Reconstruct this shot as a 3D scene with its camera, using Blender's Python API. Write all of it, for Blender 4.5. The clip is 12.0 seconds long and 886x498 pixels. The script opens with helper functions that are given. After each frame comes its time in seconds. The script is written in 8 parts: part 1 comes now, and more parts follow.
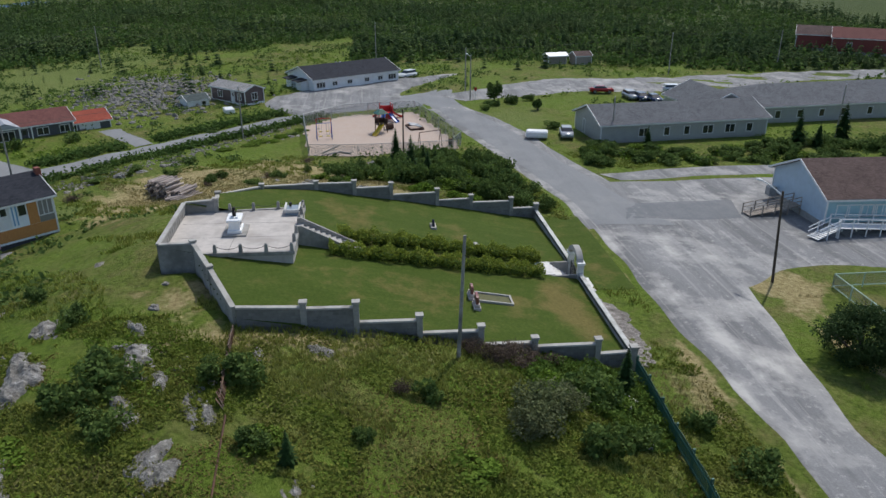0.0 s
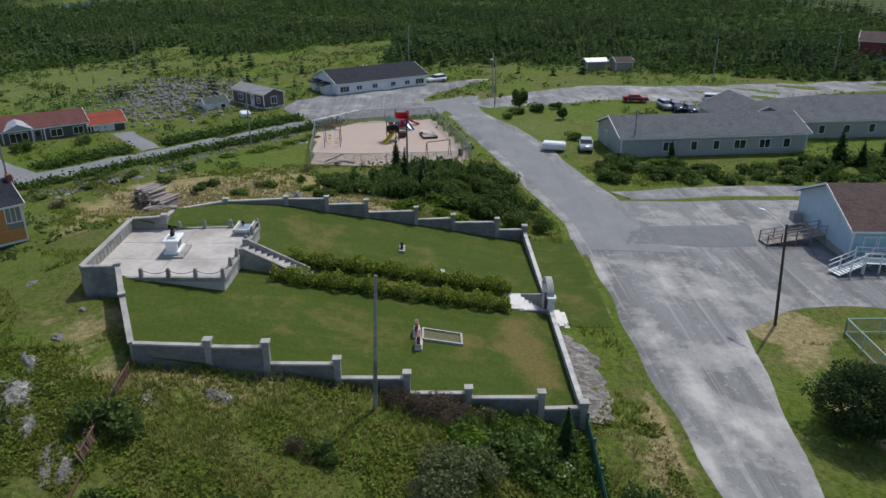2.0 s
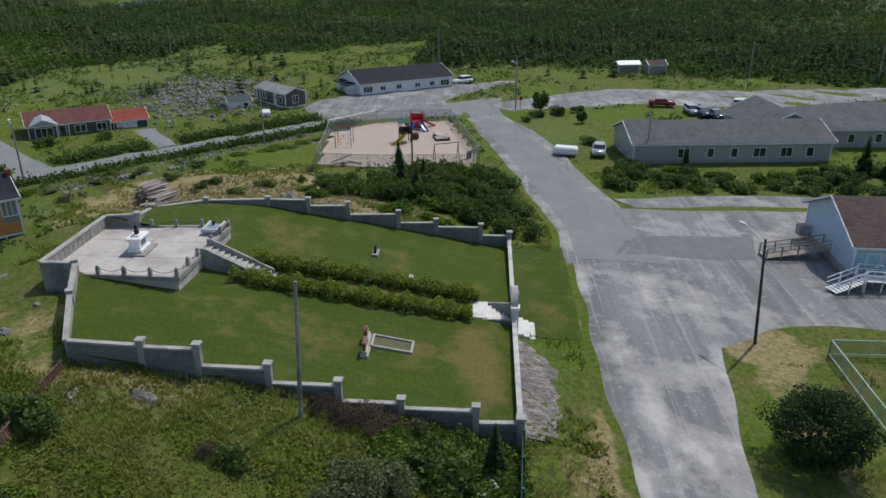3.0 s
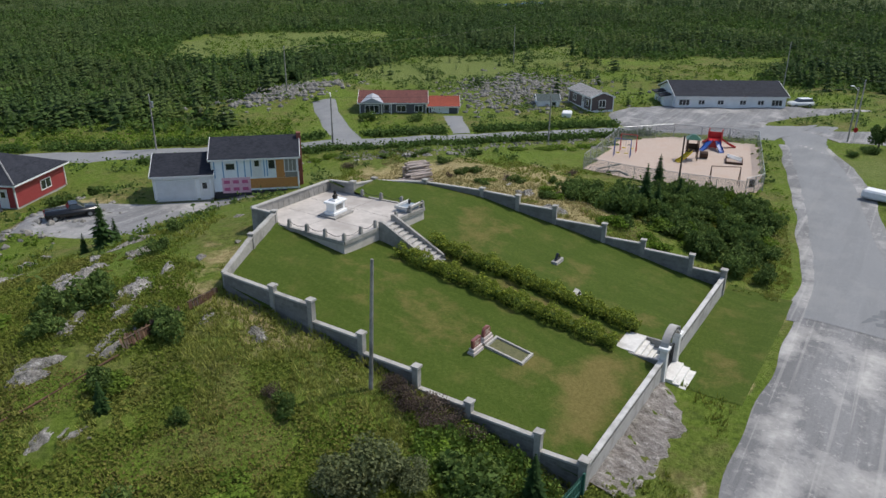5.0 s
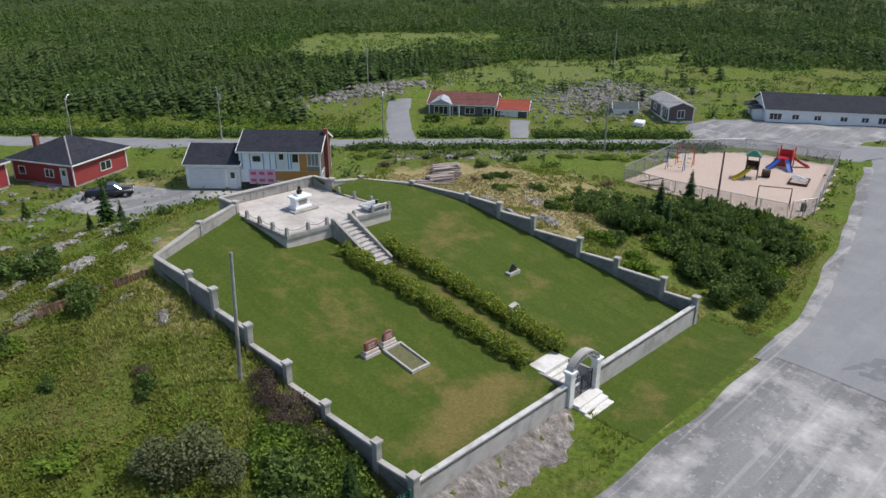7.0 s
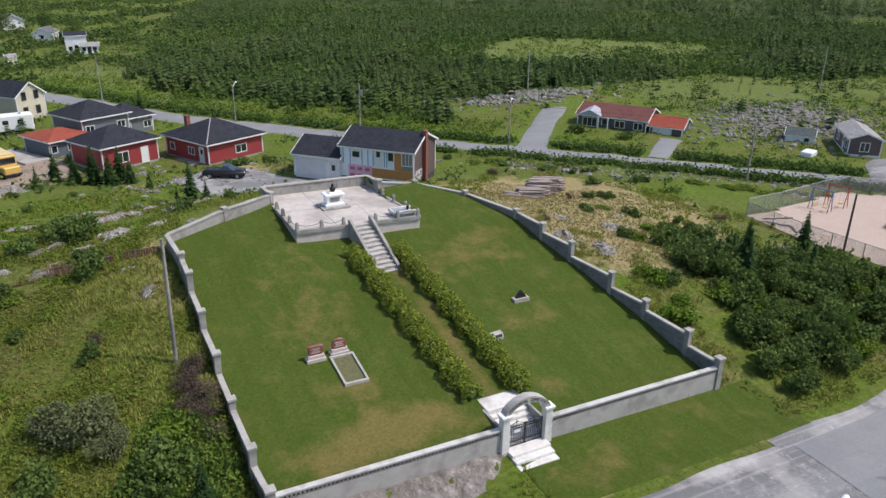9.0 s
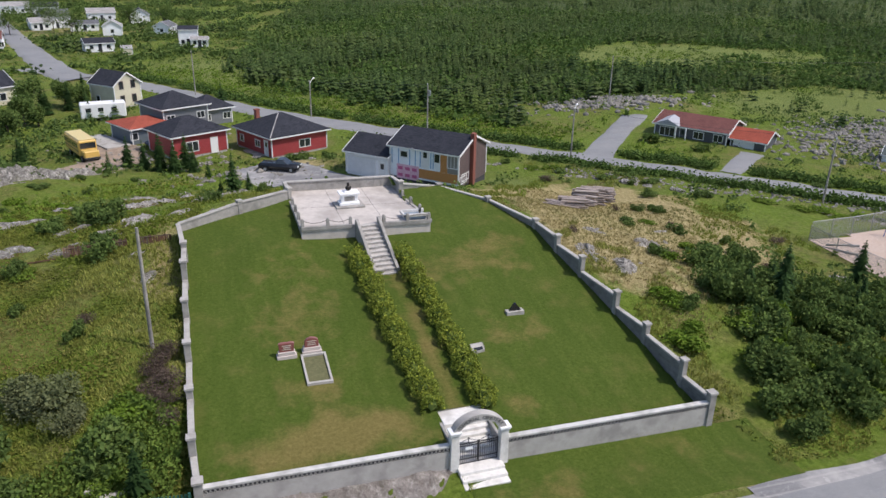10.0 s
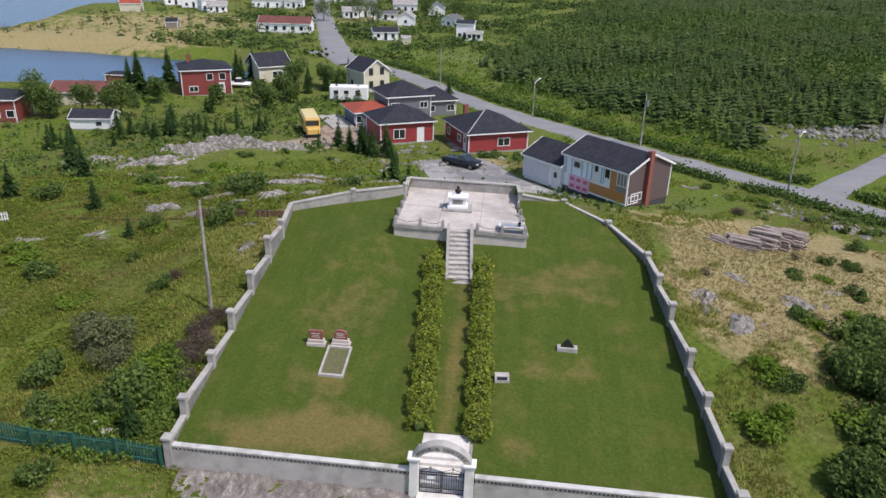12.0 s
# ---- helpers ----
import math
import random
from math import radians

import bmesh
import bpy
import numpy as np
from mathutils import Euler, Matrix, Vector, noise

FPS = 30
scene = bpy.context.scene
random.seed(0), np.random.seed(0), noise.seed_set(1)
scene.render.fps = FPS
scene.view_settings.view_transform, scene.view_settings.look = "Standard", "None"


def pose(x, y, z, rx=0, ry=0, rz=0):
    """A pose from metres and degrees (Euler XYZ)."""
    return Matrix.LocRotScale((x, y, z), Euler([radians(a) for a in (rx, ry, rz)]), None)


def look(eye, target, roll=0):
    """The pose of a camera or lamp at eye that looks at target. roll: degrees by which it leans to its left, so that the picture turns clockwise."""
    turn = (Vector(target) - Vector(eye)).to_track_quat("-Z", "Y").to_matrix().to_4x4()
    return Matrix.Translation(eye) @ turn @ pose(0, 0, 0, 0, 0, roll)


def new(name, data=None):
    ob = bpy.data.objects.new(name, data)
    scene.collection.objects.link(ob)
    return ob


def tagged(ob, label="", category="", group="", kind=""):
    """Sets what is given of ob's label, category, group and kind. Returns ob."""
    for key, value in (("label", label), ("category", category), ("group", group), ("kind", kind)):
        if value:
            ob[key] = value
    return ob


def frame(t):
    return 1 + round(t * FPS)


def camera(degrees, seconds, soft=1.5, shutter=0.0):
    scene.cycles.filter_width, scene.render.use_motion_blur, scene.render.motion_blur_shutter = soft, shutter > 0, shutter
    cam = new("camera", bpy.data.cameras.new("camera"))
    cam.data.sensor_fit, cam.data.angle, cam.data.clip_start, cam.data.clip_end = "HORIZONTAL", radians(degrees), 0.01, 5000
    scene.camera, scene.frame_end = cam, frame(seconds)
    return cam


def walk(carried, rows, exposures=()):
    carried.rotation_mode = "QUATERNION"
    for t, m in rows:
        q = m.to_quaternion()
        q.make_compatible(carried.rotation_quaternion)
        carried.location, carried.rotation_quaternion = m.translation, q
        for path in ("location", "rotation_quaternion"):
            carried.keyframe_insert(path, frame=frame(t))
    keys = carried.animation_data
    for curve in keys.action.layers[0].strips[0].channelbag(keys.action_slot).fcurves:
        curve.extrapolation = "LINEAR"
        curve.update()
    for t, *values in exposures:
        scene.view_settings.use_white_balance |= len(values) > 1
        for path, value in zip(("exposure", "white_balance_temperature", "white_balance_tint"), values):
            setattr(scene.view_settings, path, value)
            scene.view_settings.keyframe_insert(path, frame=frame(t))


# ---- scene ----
cam = camera(61.81, 12.0)
PATH = [
    (0, (-53.278, 16.056, 24.799), (-51.4440, 15.8696, 24.0244), 0.10),
    (0.5, (-51.726, 14.357, 24.794), (-49.8857, 14.2360, 24.0194), 0.18),
    (1, (-50.258, 12.688, 24.752), (-48.4156, 12.6093, 23.9773), 0.18),
    (1.5, (-49.239, 10.551, 24.790), (-47.3949, 10.5019, 24.0162), 0.09),
    (2, (-48.611, 8.298, 24.839), (-46.7670, 8.2729, 24.0655), -0.00),
    (2.5, (-48.003, 5.362, 24.869), (-46.1594, 5.3906, 24.0952), -0.08),
    (3, (-47.528, 2.136, 24.876), (-45.6865, 2.2497, 24.1031), -0.06),
    (3.5, (-46.838, -0.996, 24.756), (-45.0247, -0.6522, 23.9866), 0.23),
    (3.7, (-46.289, -1.979, 24.495), (-44.5098, -1.4811, 23.7293), 0.49),
    (5.3, (-41.695, -11.663, 24.258), (-40.1633, -10.6251, 23.4995), 0.34),
    (5.5, (-40.891, -12.790, 24.272), (-39.3781, -11.7235, 23.5136), 0.34),
    (6, (-38.747, -15.738, 24.394), (-37.2590, -14.6382, 23.6351), 0.17),
    (6.5, (-36.309, -18.419, 24.375), (-34.8600, -17.2688, 23.6154), 0.05),
    (7, (-33.553, -20.601, 24.244), (-32.2236, -19.3120, 23.4882), 0.36),
    (7.5, (-30.656, -22.459, 24.111), (-29.4777, -21.0296, 23.3564), 0.50),
    (7.7, (-29.219, -23.276, 24.114), (-28.0975, -21.8029, 23.3582), 0.58),
    (9.3, (-17.840, -28.323, 24.179), (-17.0423, -26.6492, 23.4284), 0.99),
    (9.5, (-16.368, -28.733, 24.171), (-15.6238, -27.0354, 23.4202), 1.07),
    (10, (-12.453, -29.738, 24.317), (-11.8606, -27.9830, 23.5619), 1.23),
    (10.5, (-8.198, -30.366, 24.467), (-7.7584, -28.5689, 23.7077), 1.27),
    (11, (-4.325, -30.622, 24.645), (-4.0302, -28.7972, 23.8808), 1.43),
    (11.5, (-0.941, -30.227, 24.732), (-0.8600, -28.3824, 23.9633), 1.68),
    (12, (2.081, -29.357, 24.856), (1.9201, -27.5211, 24.0796), 1.70),
]
walk(cam, [(t, look(e, g, r)) for t, e, g, r in PATH], [(0, -0.1, 6250, 9.0), (2.5, -0.19, 6250, 9.0), (3.7, -0.27, 6350, 9.5), (5.5, 0.17, 6450, 10), (12, 0.28, 6450, 17)])

# ---- light ----
SUN_AZ = radians(-31)
SUN_EL = radians(55)
world = bpy.data.worlds.new("world")
scene.world = world
world.use_nodes = True
sky = world.node_tree.nodes.new("ShaderNodeTexSky")
sky.sky_type, sky.sun_disc = "NISHITA", False
sky.sun_elevation, sky.sun_rotation = SUN_EL, math.pi / 2 - SUN_AZ
sky.air_density, sky.dust_density = 1.0, 1.5
world.node_tree.links.new(sky.outputs[0], world.node_tree.nodes["Background"].inputs[0])
world.node_tree.nodes["Background"].inputs[1].default_value = 0.15
sun = new("sun", bpy.data.lights.new("sun", "SUN"))
sun.data.energy, sun.data.angle, sun.data.color = 3.1, radians(1.0), (1.0, 0.95, 0.87)
sun.matrix_world = look((math.cos(SUN_AZ) * math.cos(SUN_EL) * 90, math.sin(SUN_AZ) * math.cos(SUN_EL) * 90, math.sin(SUN_EL) * 90), (0, 0, 0))


# ---- materials ----
def material(name, rough=0.85, metal=0.0):
    m = bpy.data.materials.new(name)
    m.use_nodes = True
    b = m.node_tree.nodes["Principled BSDF"]
    b.inputs["Roughness"].default_value, b.inputs["Metallic"].default_value = rough, metal
    return m, m.node_tree.nodes, m.node_tree.links, b


def noise_node(nodes, links, scale, detail=4, rough=0.6, coords=None):
    n = nodes.new("ShaderNodeTexNoise")
    n.inputs["Scale"].default_value, n.inputs["Detail"].default_value, n.inputs["Roughness"].default_value = scale, detail, rough
    if coords is not None:
        links.new(coords, n.inputs["Vector"])
    return n.outputs["Fac"]


def ramp(nodes, links, fac, stops):
    r = nodes.new("ShaderNodeValToRGB")
    links.new(fac, r.inputs[0])
    while len(r.color_ramp.elements) < len(stops):
        r.color_ramp.elements.new(0.5)
    for e, (p, c) in zip(r.color_ramp.elements, stops):
        e.position, e.color = p, (*c, 1) if len(c) == 3 else (c[0], c[0], c[0], 1)
    return r.outputs[0]


def mix(nodes, links, fac, a, b, blend="MIX"):
    n = nodes.new("ShaderNodeMix")
    n.data_type, n.blend_type = "RGBA", blend
    for sock, v in ((n.inputs[0], fac), (n.inputs[6], a), (n.inputs[7], b)):
        if isinstance(v, (int, float)):
            sock.default_value = v
        elif isinstance(v, tuple):
            sock.default_value = (*v, 1)
        else:
            links.new(v, sock)
    return n.outputs[2]


def bump(nodes, links, height, strength, dist, bsdf):
    b = nodes.new("ShaderNodeBump")
    b.inputs["Strength"].default_value, b.inputs["Distance"].default_value = strength, dist
    links.new(height, b.inputs["Height"])
    links.new(b.outputs[0], bsdf.inputs["Normal"])


def position(nodes):
    return nodes.new("ShaderNodeNewGeometry").outputs["Position"]


def surface(name, dark, light, scale=3.0, rough=0.85, stain=None, stain_scale=0.4, relief=0.3, metal=0.0, vary=0.0):
    """A worn surface: two tones in a fine grain, stains at a second scale, and a fine relief."""
    m, n, l, b = material(name, rough, metal)
    at = position(n)
    fine = noise_node(n, l, scale, 6, 0.7, at)
    col = ramp(n, l, fine, [(0.3, dark), (0.7, light)])
    if stain:
        wide = noise_node(n, l, stain_scale, 4, 0.6, at)
        col = mix(n, l, ramp(n, l, wide, [(0.48, (0,)), (0.68, (1,))]), col, stain)
    if vary:
        info = n.new("ShaderNodeObjectInfo").outputs["Random"]
        col = mix(n, l, vary, col, ramp(n, l, info, [(0.0, tuple(0.5 * c for c in dark)), (1.0, tuple(min(1, 1.4 * c) for c in light))]))
    l.new(col, b.inputs["Base Color"])
    bump(n, l, fine, relief, 0.03, b)
    return m


def siding(name, color, pitch=0.15, vertical=False):
    """Painted clapboard: shadow lines by relief, slightly uneven paint."""
    m, n, l, b = material(name, 0.55)
    tc = n.new("ShaderNodeTexCoord").outputs["Object"]
    wave = n.new("ShaderNodeTexWave")
    wave.wave_type, wave.bands_direction, wave.wave_profile = "BANDS", "X" if vertical else "Z", "SAW"
    wave.inputs["Scale"].default_value = 0.314 / pitch
    l.new(tc, wave.inputs["Vector"])
    fine = noise_node(n, l, 1.2, 5, 0.7, tc)
    l.new(mix(n, l, ramp(n, l, fine, [(0.3, (0,)), (0.75, (1,))]), tuple(0.82 * c for c in color), color), b.inputs["Base Color"])
    bump(n, l, wave.outputs["Fac"], 0.6, 0.03, b)
    return m


def shingles(name, dark, light):
    m, n, l, b = material(name, 0.9)
    b.inputs["Specular IOR Level"].default_value = 0.15
    tc = n.new("ShaderNodeTexCoord").outputs["Object"]
    br = n.new("ShaderNodeTexBrick")
    br.inputs["Scale"].default_value = 1.0
    br.inputs["Brick Width"].default_value, br.inputs["Row Height"].default_value, br.inputs["Mortar Size"].default_value = 0.32, 0.15, 0.008
    br.inputs["Color1"].default_value, br.inputs["Color2"].default_value, br.inputs["Mortar"].default_value = (*dark, 1), (*light, 1), (*[0.5 * c for c in dark], 1)
    l.new(tc, br.inputs["Vector"])
    wide = noise_node(n, l, 0.5, 5, 0.7, tc)
    l.new(mix(n, l, ramp(n, l, wide, [(0.35, (0,)), (0.8, (0.45,))]), br.outputs["Color"], tuple(1.5 * c for c in light)), b.inputs["Base Color"])
    bump(n, l, br.outputs["Fac"], -0.3, 0.02, b)
    return m


def foliage(name, dark, light, tip=None, drift=None, grain=0.9, wide=0.16):
    """Leaves that differ from clump to clump and from plant to plant."""
    m, n, l, b = material(name, 0.8)
    geo = n.new("ShaderNodeNewGeometry")
    stops = [(0.0, dark), (0.75, light), (1.0, tip or light)]
    leaf = ramp(n, l, geo.outputs["Random Per Island"], stops)
    plant = ramp(n, l, noise_node(n, l, grain, 3, 0.6, geo.outputs["Position"]), [(0.28, dark), (0.6, light), (0.78, tip or light)])
    col = mix(n, l, 0.55, leaf, plant)
    far = noise_node(n, l, wide, 4, 0.6, geo.outputs["Position"])
    col = mix(n, l, ramp(n, l, far, [(0.42, (0,)), (0.64, (0.65,))]), col, drift or tuple(0.75 * c for c in dark))
    l.new(col, b.inputs["Base Color"])
    b.inputs["Specular IOR Level"].default_value = 0.06
    tr = n.new("ShaderNodeBsdfTranslucent")
    l.new(col, tr.inputs["Color"])
    mx = n.new("ShaderNodeMixShader")
    mx.inputs[0].default_value = 0.3
    l.new(b.outputs[0], mx.inputs[1])
    l.new(tr.outputs[0], mx.inputs[2])
    l.new(mx.outputs[0], n["Material Output"].inputs["Surface"])
    return m


def ground_material():
    """Grass, dry grass, heath and bare rock, by zones with uneven borders."""
    m, n, l, b = material("ground_cover", 0.95)
    b.inputs["Specular IOR Level"].default_value = 0.1
    at = position(n)
    zone = n.new("ShaderNodeAttribute")
    zone.attribute_name = "zone"
    sep = n.new("ShaderNodeSeparateColor")
    l.new(zone.outputs["Color"], sep.inputs[0])
    fine = noise_node(n, l, 2.6, 8, 0.75, at)
    mid = noise_node(n, l, 0.35, 6, 0.65, at)
    wide = noise_node(n, l, 0.07, 5, 0.6, at)
    green = ramp(n, l, fine, [(0.3, (0.040, 0.058, 0.009)), (0.5, (0.100, 0.136, 0.022)), (0.7, (0.175, 0.205, 0.044))])
    heath = ramp(n, l, fine, [(0.3, (0.068, 0.060, 0.022)), (0.52, (0.170, 0.145, 0.058)), (0.72, (0.265, 0.225, 0.100))])
    dry = ramp(n, l, fine, [(0.3, (0.155, 0.120, 0.050)), (0.52, (0.33, 0.268, 0.130)), (0.72, (0.48, 0.415, 0.245))])
    rock = ramp(n, l, fine, [(0.3, (0.13, 0.12, 0.105)), (0.5, (0.32, 0.30, 0.275)), (0.7, (0.52, 0.495, 0.46))])
    lush = ramp(n, l, fine, [(0.3, (0.048, 0.080, 0.008)), (0.52, (0.108, 0.162, 0.020)), (0.72, (0.165, 0.212, 0.038))])
    patch = noise_node(n, l, 0.9, 5, 0.7, at)
    col = mix(n, l, ramp(n, l, mid, [(0.44, (0,)), (0.64, (0.75,))]), green, heath)
    col = mix(n, l, ramp(n, l, wide, [(0.44, (0,)), (0.60, (0.85,))]), col, lush)
    col = mix(n, l, ramp(n, l, patch, [(0.54, (0,)), (0.70, (0.5,))]), col, (0.165, 0.145, 0.055))
    col = mix(n, l, ramp(n, l, patch, [(0.30, (0.5,)), (0.44, (0,))]), col, (0.040, 0.055, 0.015))

    def zoned(channel, gain):
        a = n.new("ShaderNodeMath")
        a.operation = "MULTIPLY_ADD"
        l.new(mid, a.inputs[0])
        a.inputs[1].default_value = gain
        l.new(sep.outputs[channel], a.inputs[2])
        return a.outputs[0]
    col = mix(n, l, ramp(n, l, zoned(2, 0.6), [(0.6, (0,)), (1.1, (0.85,))]), col, ramp(n, l, fine, [(0.3, (0.085, 0.118, 0.027)), (0.7, (0.175, 0.203, 0.060))]))
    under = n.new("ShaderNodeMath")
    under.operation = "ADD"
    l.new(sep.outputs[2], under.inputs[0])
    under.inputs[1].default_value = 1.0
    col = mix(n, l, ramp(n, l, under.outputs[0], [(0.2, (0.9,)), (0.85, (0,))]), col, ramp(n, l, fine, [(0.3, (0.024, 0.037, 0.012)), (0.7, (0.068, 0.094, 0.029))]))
    col = mix(n, l, ramp(n, l, zoned(0, 1.0), [(0.85, (0,)), (1.2, (0.9,))]), col, dry)
    col = mix(n, l, ramp(n, l, zoned(1, 1.2), [(1.0, (0,)), (1.12, (1,))]), col, rock)
    l.new(col, b.inputs["Base Color"])
    bump(n, l, fine, 0.9, 0.25, b)
    return m


def lawn_material():
    m, n, l, b = material("mown_lawn", 0.95)
    b.inputs["Specular IOR Level"].default_value = 0.1
    at = position(n)
    fine = noise_node(n, l, 5.0, 8, 0.75, at)
    mid = noise_node(n, l, 0.55, 5, 0.6, at)
    wide = noise_node(n, l, 0.16, 4, 0.6, at)
    mp = n.new("ShaderNodeMapping")
    mp.inputs["Scale"].default_value = (1.6, 0.12, 1.0)
    mp.inputs["Rotation"].default_value = (0, 0, radians(8))
    l.new(at, mp.inputs["Vector"])
    streak = noise_node(n, l, 1.0, 4, 0.6, mp.outputs[0])
    col = ramp(n, l, fine, [(0.25, (0.030, 0.051, 0.007)), (0.5, (0.060, 0.088, 0.014)), (0.78, (0.112, 0.136, 0.028))])
    col = mix(n, l, ramp(n, l, streak, [(0.38, (0,)), (0.64, (0.5,))]), col, (0.040, 0.068, 0.009))
    col = mix(n, l, ramp(n, l, mid, [(0.5, (0,)), (0.72, (0.5,))]), col, (0.112, 0.112, 0.03))
    zone = n.new("ShaderNodeAttribute")
    zone.attribute_name = "zone"
    sep = n.new("ShaderNodeSeparateColor")
    l.new(zone.outputs["Color"], sep.inputs[0])
    a = n.new("ShaderNodeMath")
    a.operation = "MULTIPLY_ADD"
    l.new(mid, a.inputs[0])
    a.inputs[1].default_value = 1.0
    l.new(sep.outputs[0], a.inputs[2])
    dry = ramp(n, l, fine, [(0.25, (0.10, 0.08, 0.025)), (0.7, (0.21, 0.16, 0.06))])
    col = mix(n, l, ramp(n, l, a.outputs[0], [(0.62, (0,)), (1.35, (0.75,))]), col, dry)
    l.new(col, b.inputs["Base Color"])
    bump(n, l, fine, 0.6, 0.06, b)
    return m


def gravel_material(name, dark, light, dust, asphalt=False):
    """Loose gravel or asphalt: stones, sharp-edged dusty patches, thin wheel tracks along the way."""
    m, n, l, b = material(name, 0.92)
    b.inputs["Specular IOR Level"].default_value = 0.25
    at = position(n)

    def along(sx, sy, turn):
        mp = n.new("ShaderNodeMapping")
        mp.inputs["Scale"].default_value, mp.inputs["Rotation"].default_value = (sx, sy, 1.0), (0, 0, radians(turn))
        l.new(at, mp.inputs["Vector"])
        return mp.outputs[0]
    fine = noise_node(n, l, 7.0, 8, 0.85, at)
    mid = noise_node(n, l, 0.22, 10, 0.68, at)
    small = noise_node(n, l, 1.9, 10, 0.78, at)
    tracks = noise_node(n, l, 1.0, 7, 0.6, along(0.05, 0.7, 6))
    lines = noise_node(n, l, 1.0, 3, 0.5, along(0.035, 2.6, 8))
    zone = n.new("ShaderNodeAttribute")
    zone.attribute_name = "zone"
    sep = n.new("ShaderNodeSeparateColor")
    l.new(zone.outputs["Color"], sep.inputs[0])
    worn = n.new("ShaderNodeMath")
    worn.operation = "MULTIPLY_ADD"
    l.new(sep.outputs[0], worn.inputs[0])
    worn.inputs[1].default_value = 0.22
    l.new(mid, worn.inputs[2])
    col = ramp(n, l, fine, [(0.25, dark), (0.72, light)])
    col = mix(n, l, ramp(n, l, tracks, [(0.40, (0.15 if asphalt else 0.5,)), (0.54, (0,))]), col, tuple(0.7 * c for c in dark))
    col = mix(n, l, ramp(n, l, worn.outputs[0], [(0.50, (0,)), (0.55, (0.12 if asphalt else 0.25,)), (0.62, (0.2 if asphalt else 0.42,)), (0.72, (0.25 if asphalt else 0.85,))]), col, dust)
    col = mix(n, l, ramp(n, l, small, [(0.56, (0,)), (0.63, (0.12 if asphalt else 0.4,))]), col, tuple(1.1 * c for c in dust))
    col = mix(n, l, ramp(n, l, lines, [(0.60, (0,)), (0.66, (0.1 if asphalt else 0.25,))]), col, dust)
    l.new(col, b.inputs["Base Color"])
    bump(n, l, fine, 0.35, 0.04, b)
    return m


def plain(name, color, rough=0.5, metal=0.0):
    return surface(name, tuple(0.85 * c for c in color), color, 4.0, rough, relief=0.05, metal=metal)


def glass(name, tint=(0.02, 0.025, 0.03)):
    m, n, l, b = material(name, 0.06)
    b.inputs["Base Color"].default_value = (*tint, 1)
    b.inputs["Specular IOR Level"].default_value = 0.8
    return m


GROUND = ground_material()
LAWN = lawn_material()
GRAVEL = gravel_material("pale_gravel", (0.140, 0.139, 0.138), (0.265, 0.262, 0.260), (0.470, 0.450, 0.420))
ASPHALT = gravel_material("worn_asphalt", (0.165, 0.168, 0.170), (0.250, 0.253, 0.255), (0.31, 0.303, 0.285), True)
DARKASPHALT = gravel_material("dark_asphalt", (0.12, 0.125, 0.13), (0.19, 0.195, 0.20), (0.28, 0.27, 0.26), True)
SAND = surface("playground_sand", (0.36, 0.28, 0.225), (0.50, 0.40, 0.33), 5.0, 0.95, (0.42, 0.32, 0.25))
CONCRETE = surface("weathered_concrete", (0.246, 0.234, 0.213), (0.361, 0.344, 0.316), 3.0, 0.9, (0.180, 0.172, 0.156), 0.6)
BLOCK = surface("concrete_block", (0.144, 0.140, 0.130), (0.216, 0.209, 0.194), 3.0, 0.92, (0.108, 0.104, 0.097), 0.5, vary=0.2)
COPING = surface("pale_coping", (0.325, 0.310, 0.280), (0.425, 0.405, 0.370), 4.0, 0.85, (0.25, 0.235, 0.21), 0.8)
PALECOPE = surface("worn_white_coping", (0.45, 0.44, 0.41), (0.58, 0.565, 0.53), 4.0, 0.85, (0.33, 0.32, 0.29), 0.9)
RENDER = surface("smooth_wall_render", (0.33, 0.315, 0.29), (0.43, 0.41, 0.38), 1.2, 0.88, (0.27, 0.255, 0.235), 0.7)
SLAB = surface("platform_concrete", (0.405, 0.368, 0.331), (0.534, 0.492, 0.446), 2.0, 0.9, (0.340, 0.308, 0.276), 0.35)
WHITEWASH = surface("white_painted_concrete", (0.570, 0.552, 0.515), (0.718, 0.699, 0.662), 4.0, 0.7, (0.460, 0.442, 0.414), 0.9)
STEP = surface("step_concrete", (0.342, 0.324, 0.297), (0.504, 0.477, 0.441), 4.0, 0.9, (0.216, 0.207, 0.189), 1.5)
MARBLE = surface("white_marble", (0.74, 0.74, 0.73), (0.84, 0.84, 0.83), 3.0, 0.4, relief=0.05)
BRONZE = surface("dark_bronze", (0.015, 0.013, 0.012), (0.04, 0.035, 0.03), 8.0, 0.45, metal=0.6)
REDGRANITE = surface("red_granite", (0.16, 0.05, 0.045), (0.27, 0.10, 0.085), 25.0, 0.3, relief=0.03)
PALESTONE = surface("pale_granite", (0.42, 0.36, 0.33), (0.56, 0.49, 0.45), 18.0, 0.6)
BLACKGRANITE = surface("black_granite", (0.012, 0.012, 0.014), (0.03, 0.03, 0.033), 25.0, 0.2, relief=0.02)
IRON = plain("black_iron", (0.02, 0.02, 0.022), 0.5)
# near-black colour that paints shade into open gaps
GAPSHADE = plain("dark_gap_shade", (0.045, 0.045, 0.05), 0.9)
LETTER = plain("dark_lettering", (0.10, 0.10, 0.10), 0.6)
GOLD = plain("pale_lettering", (0.55, 0.50, 0.42), 0.6)


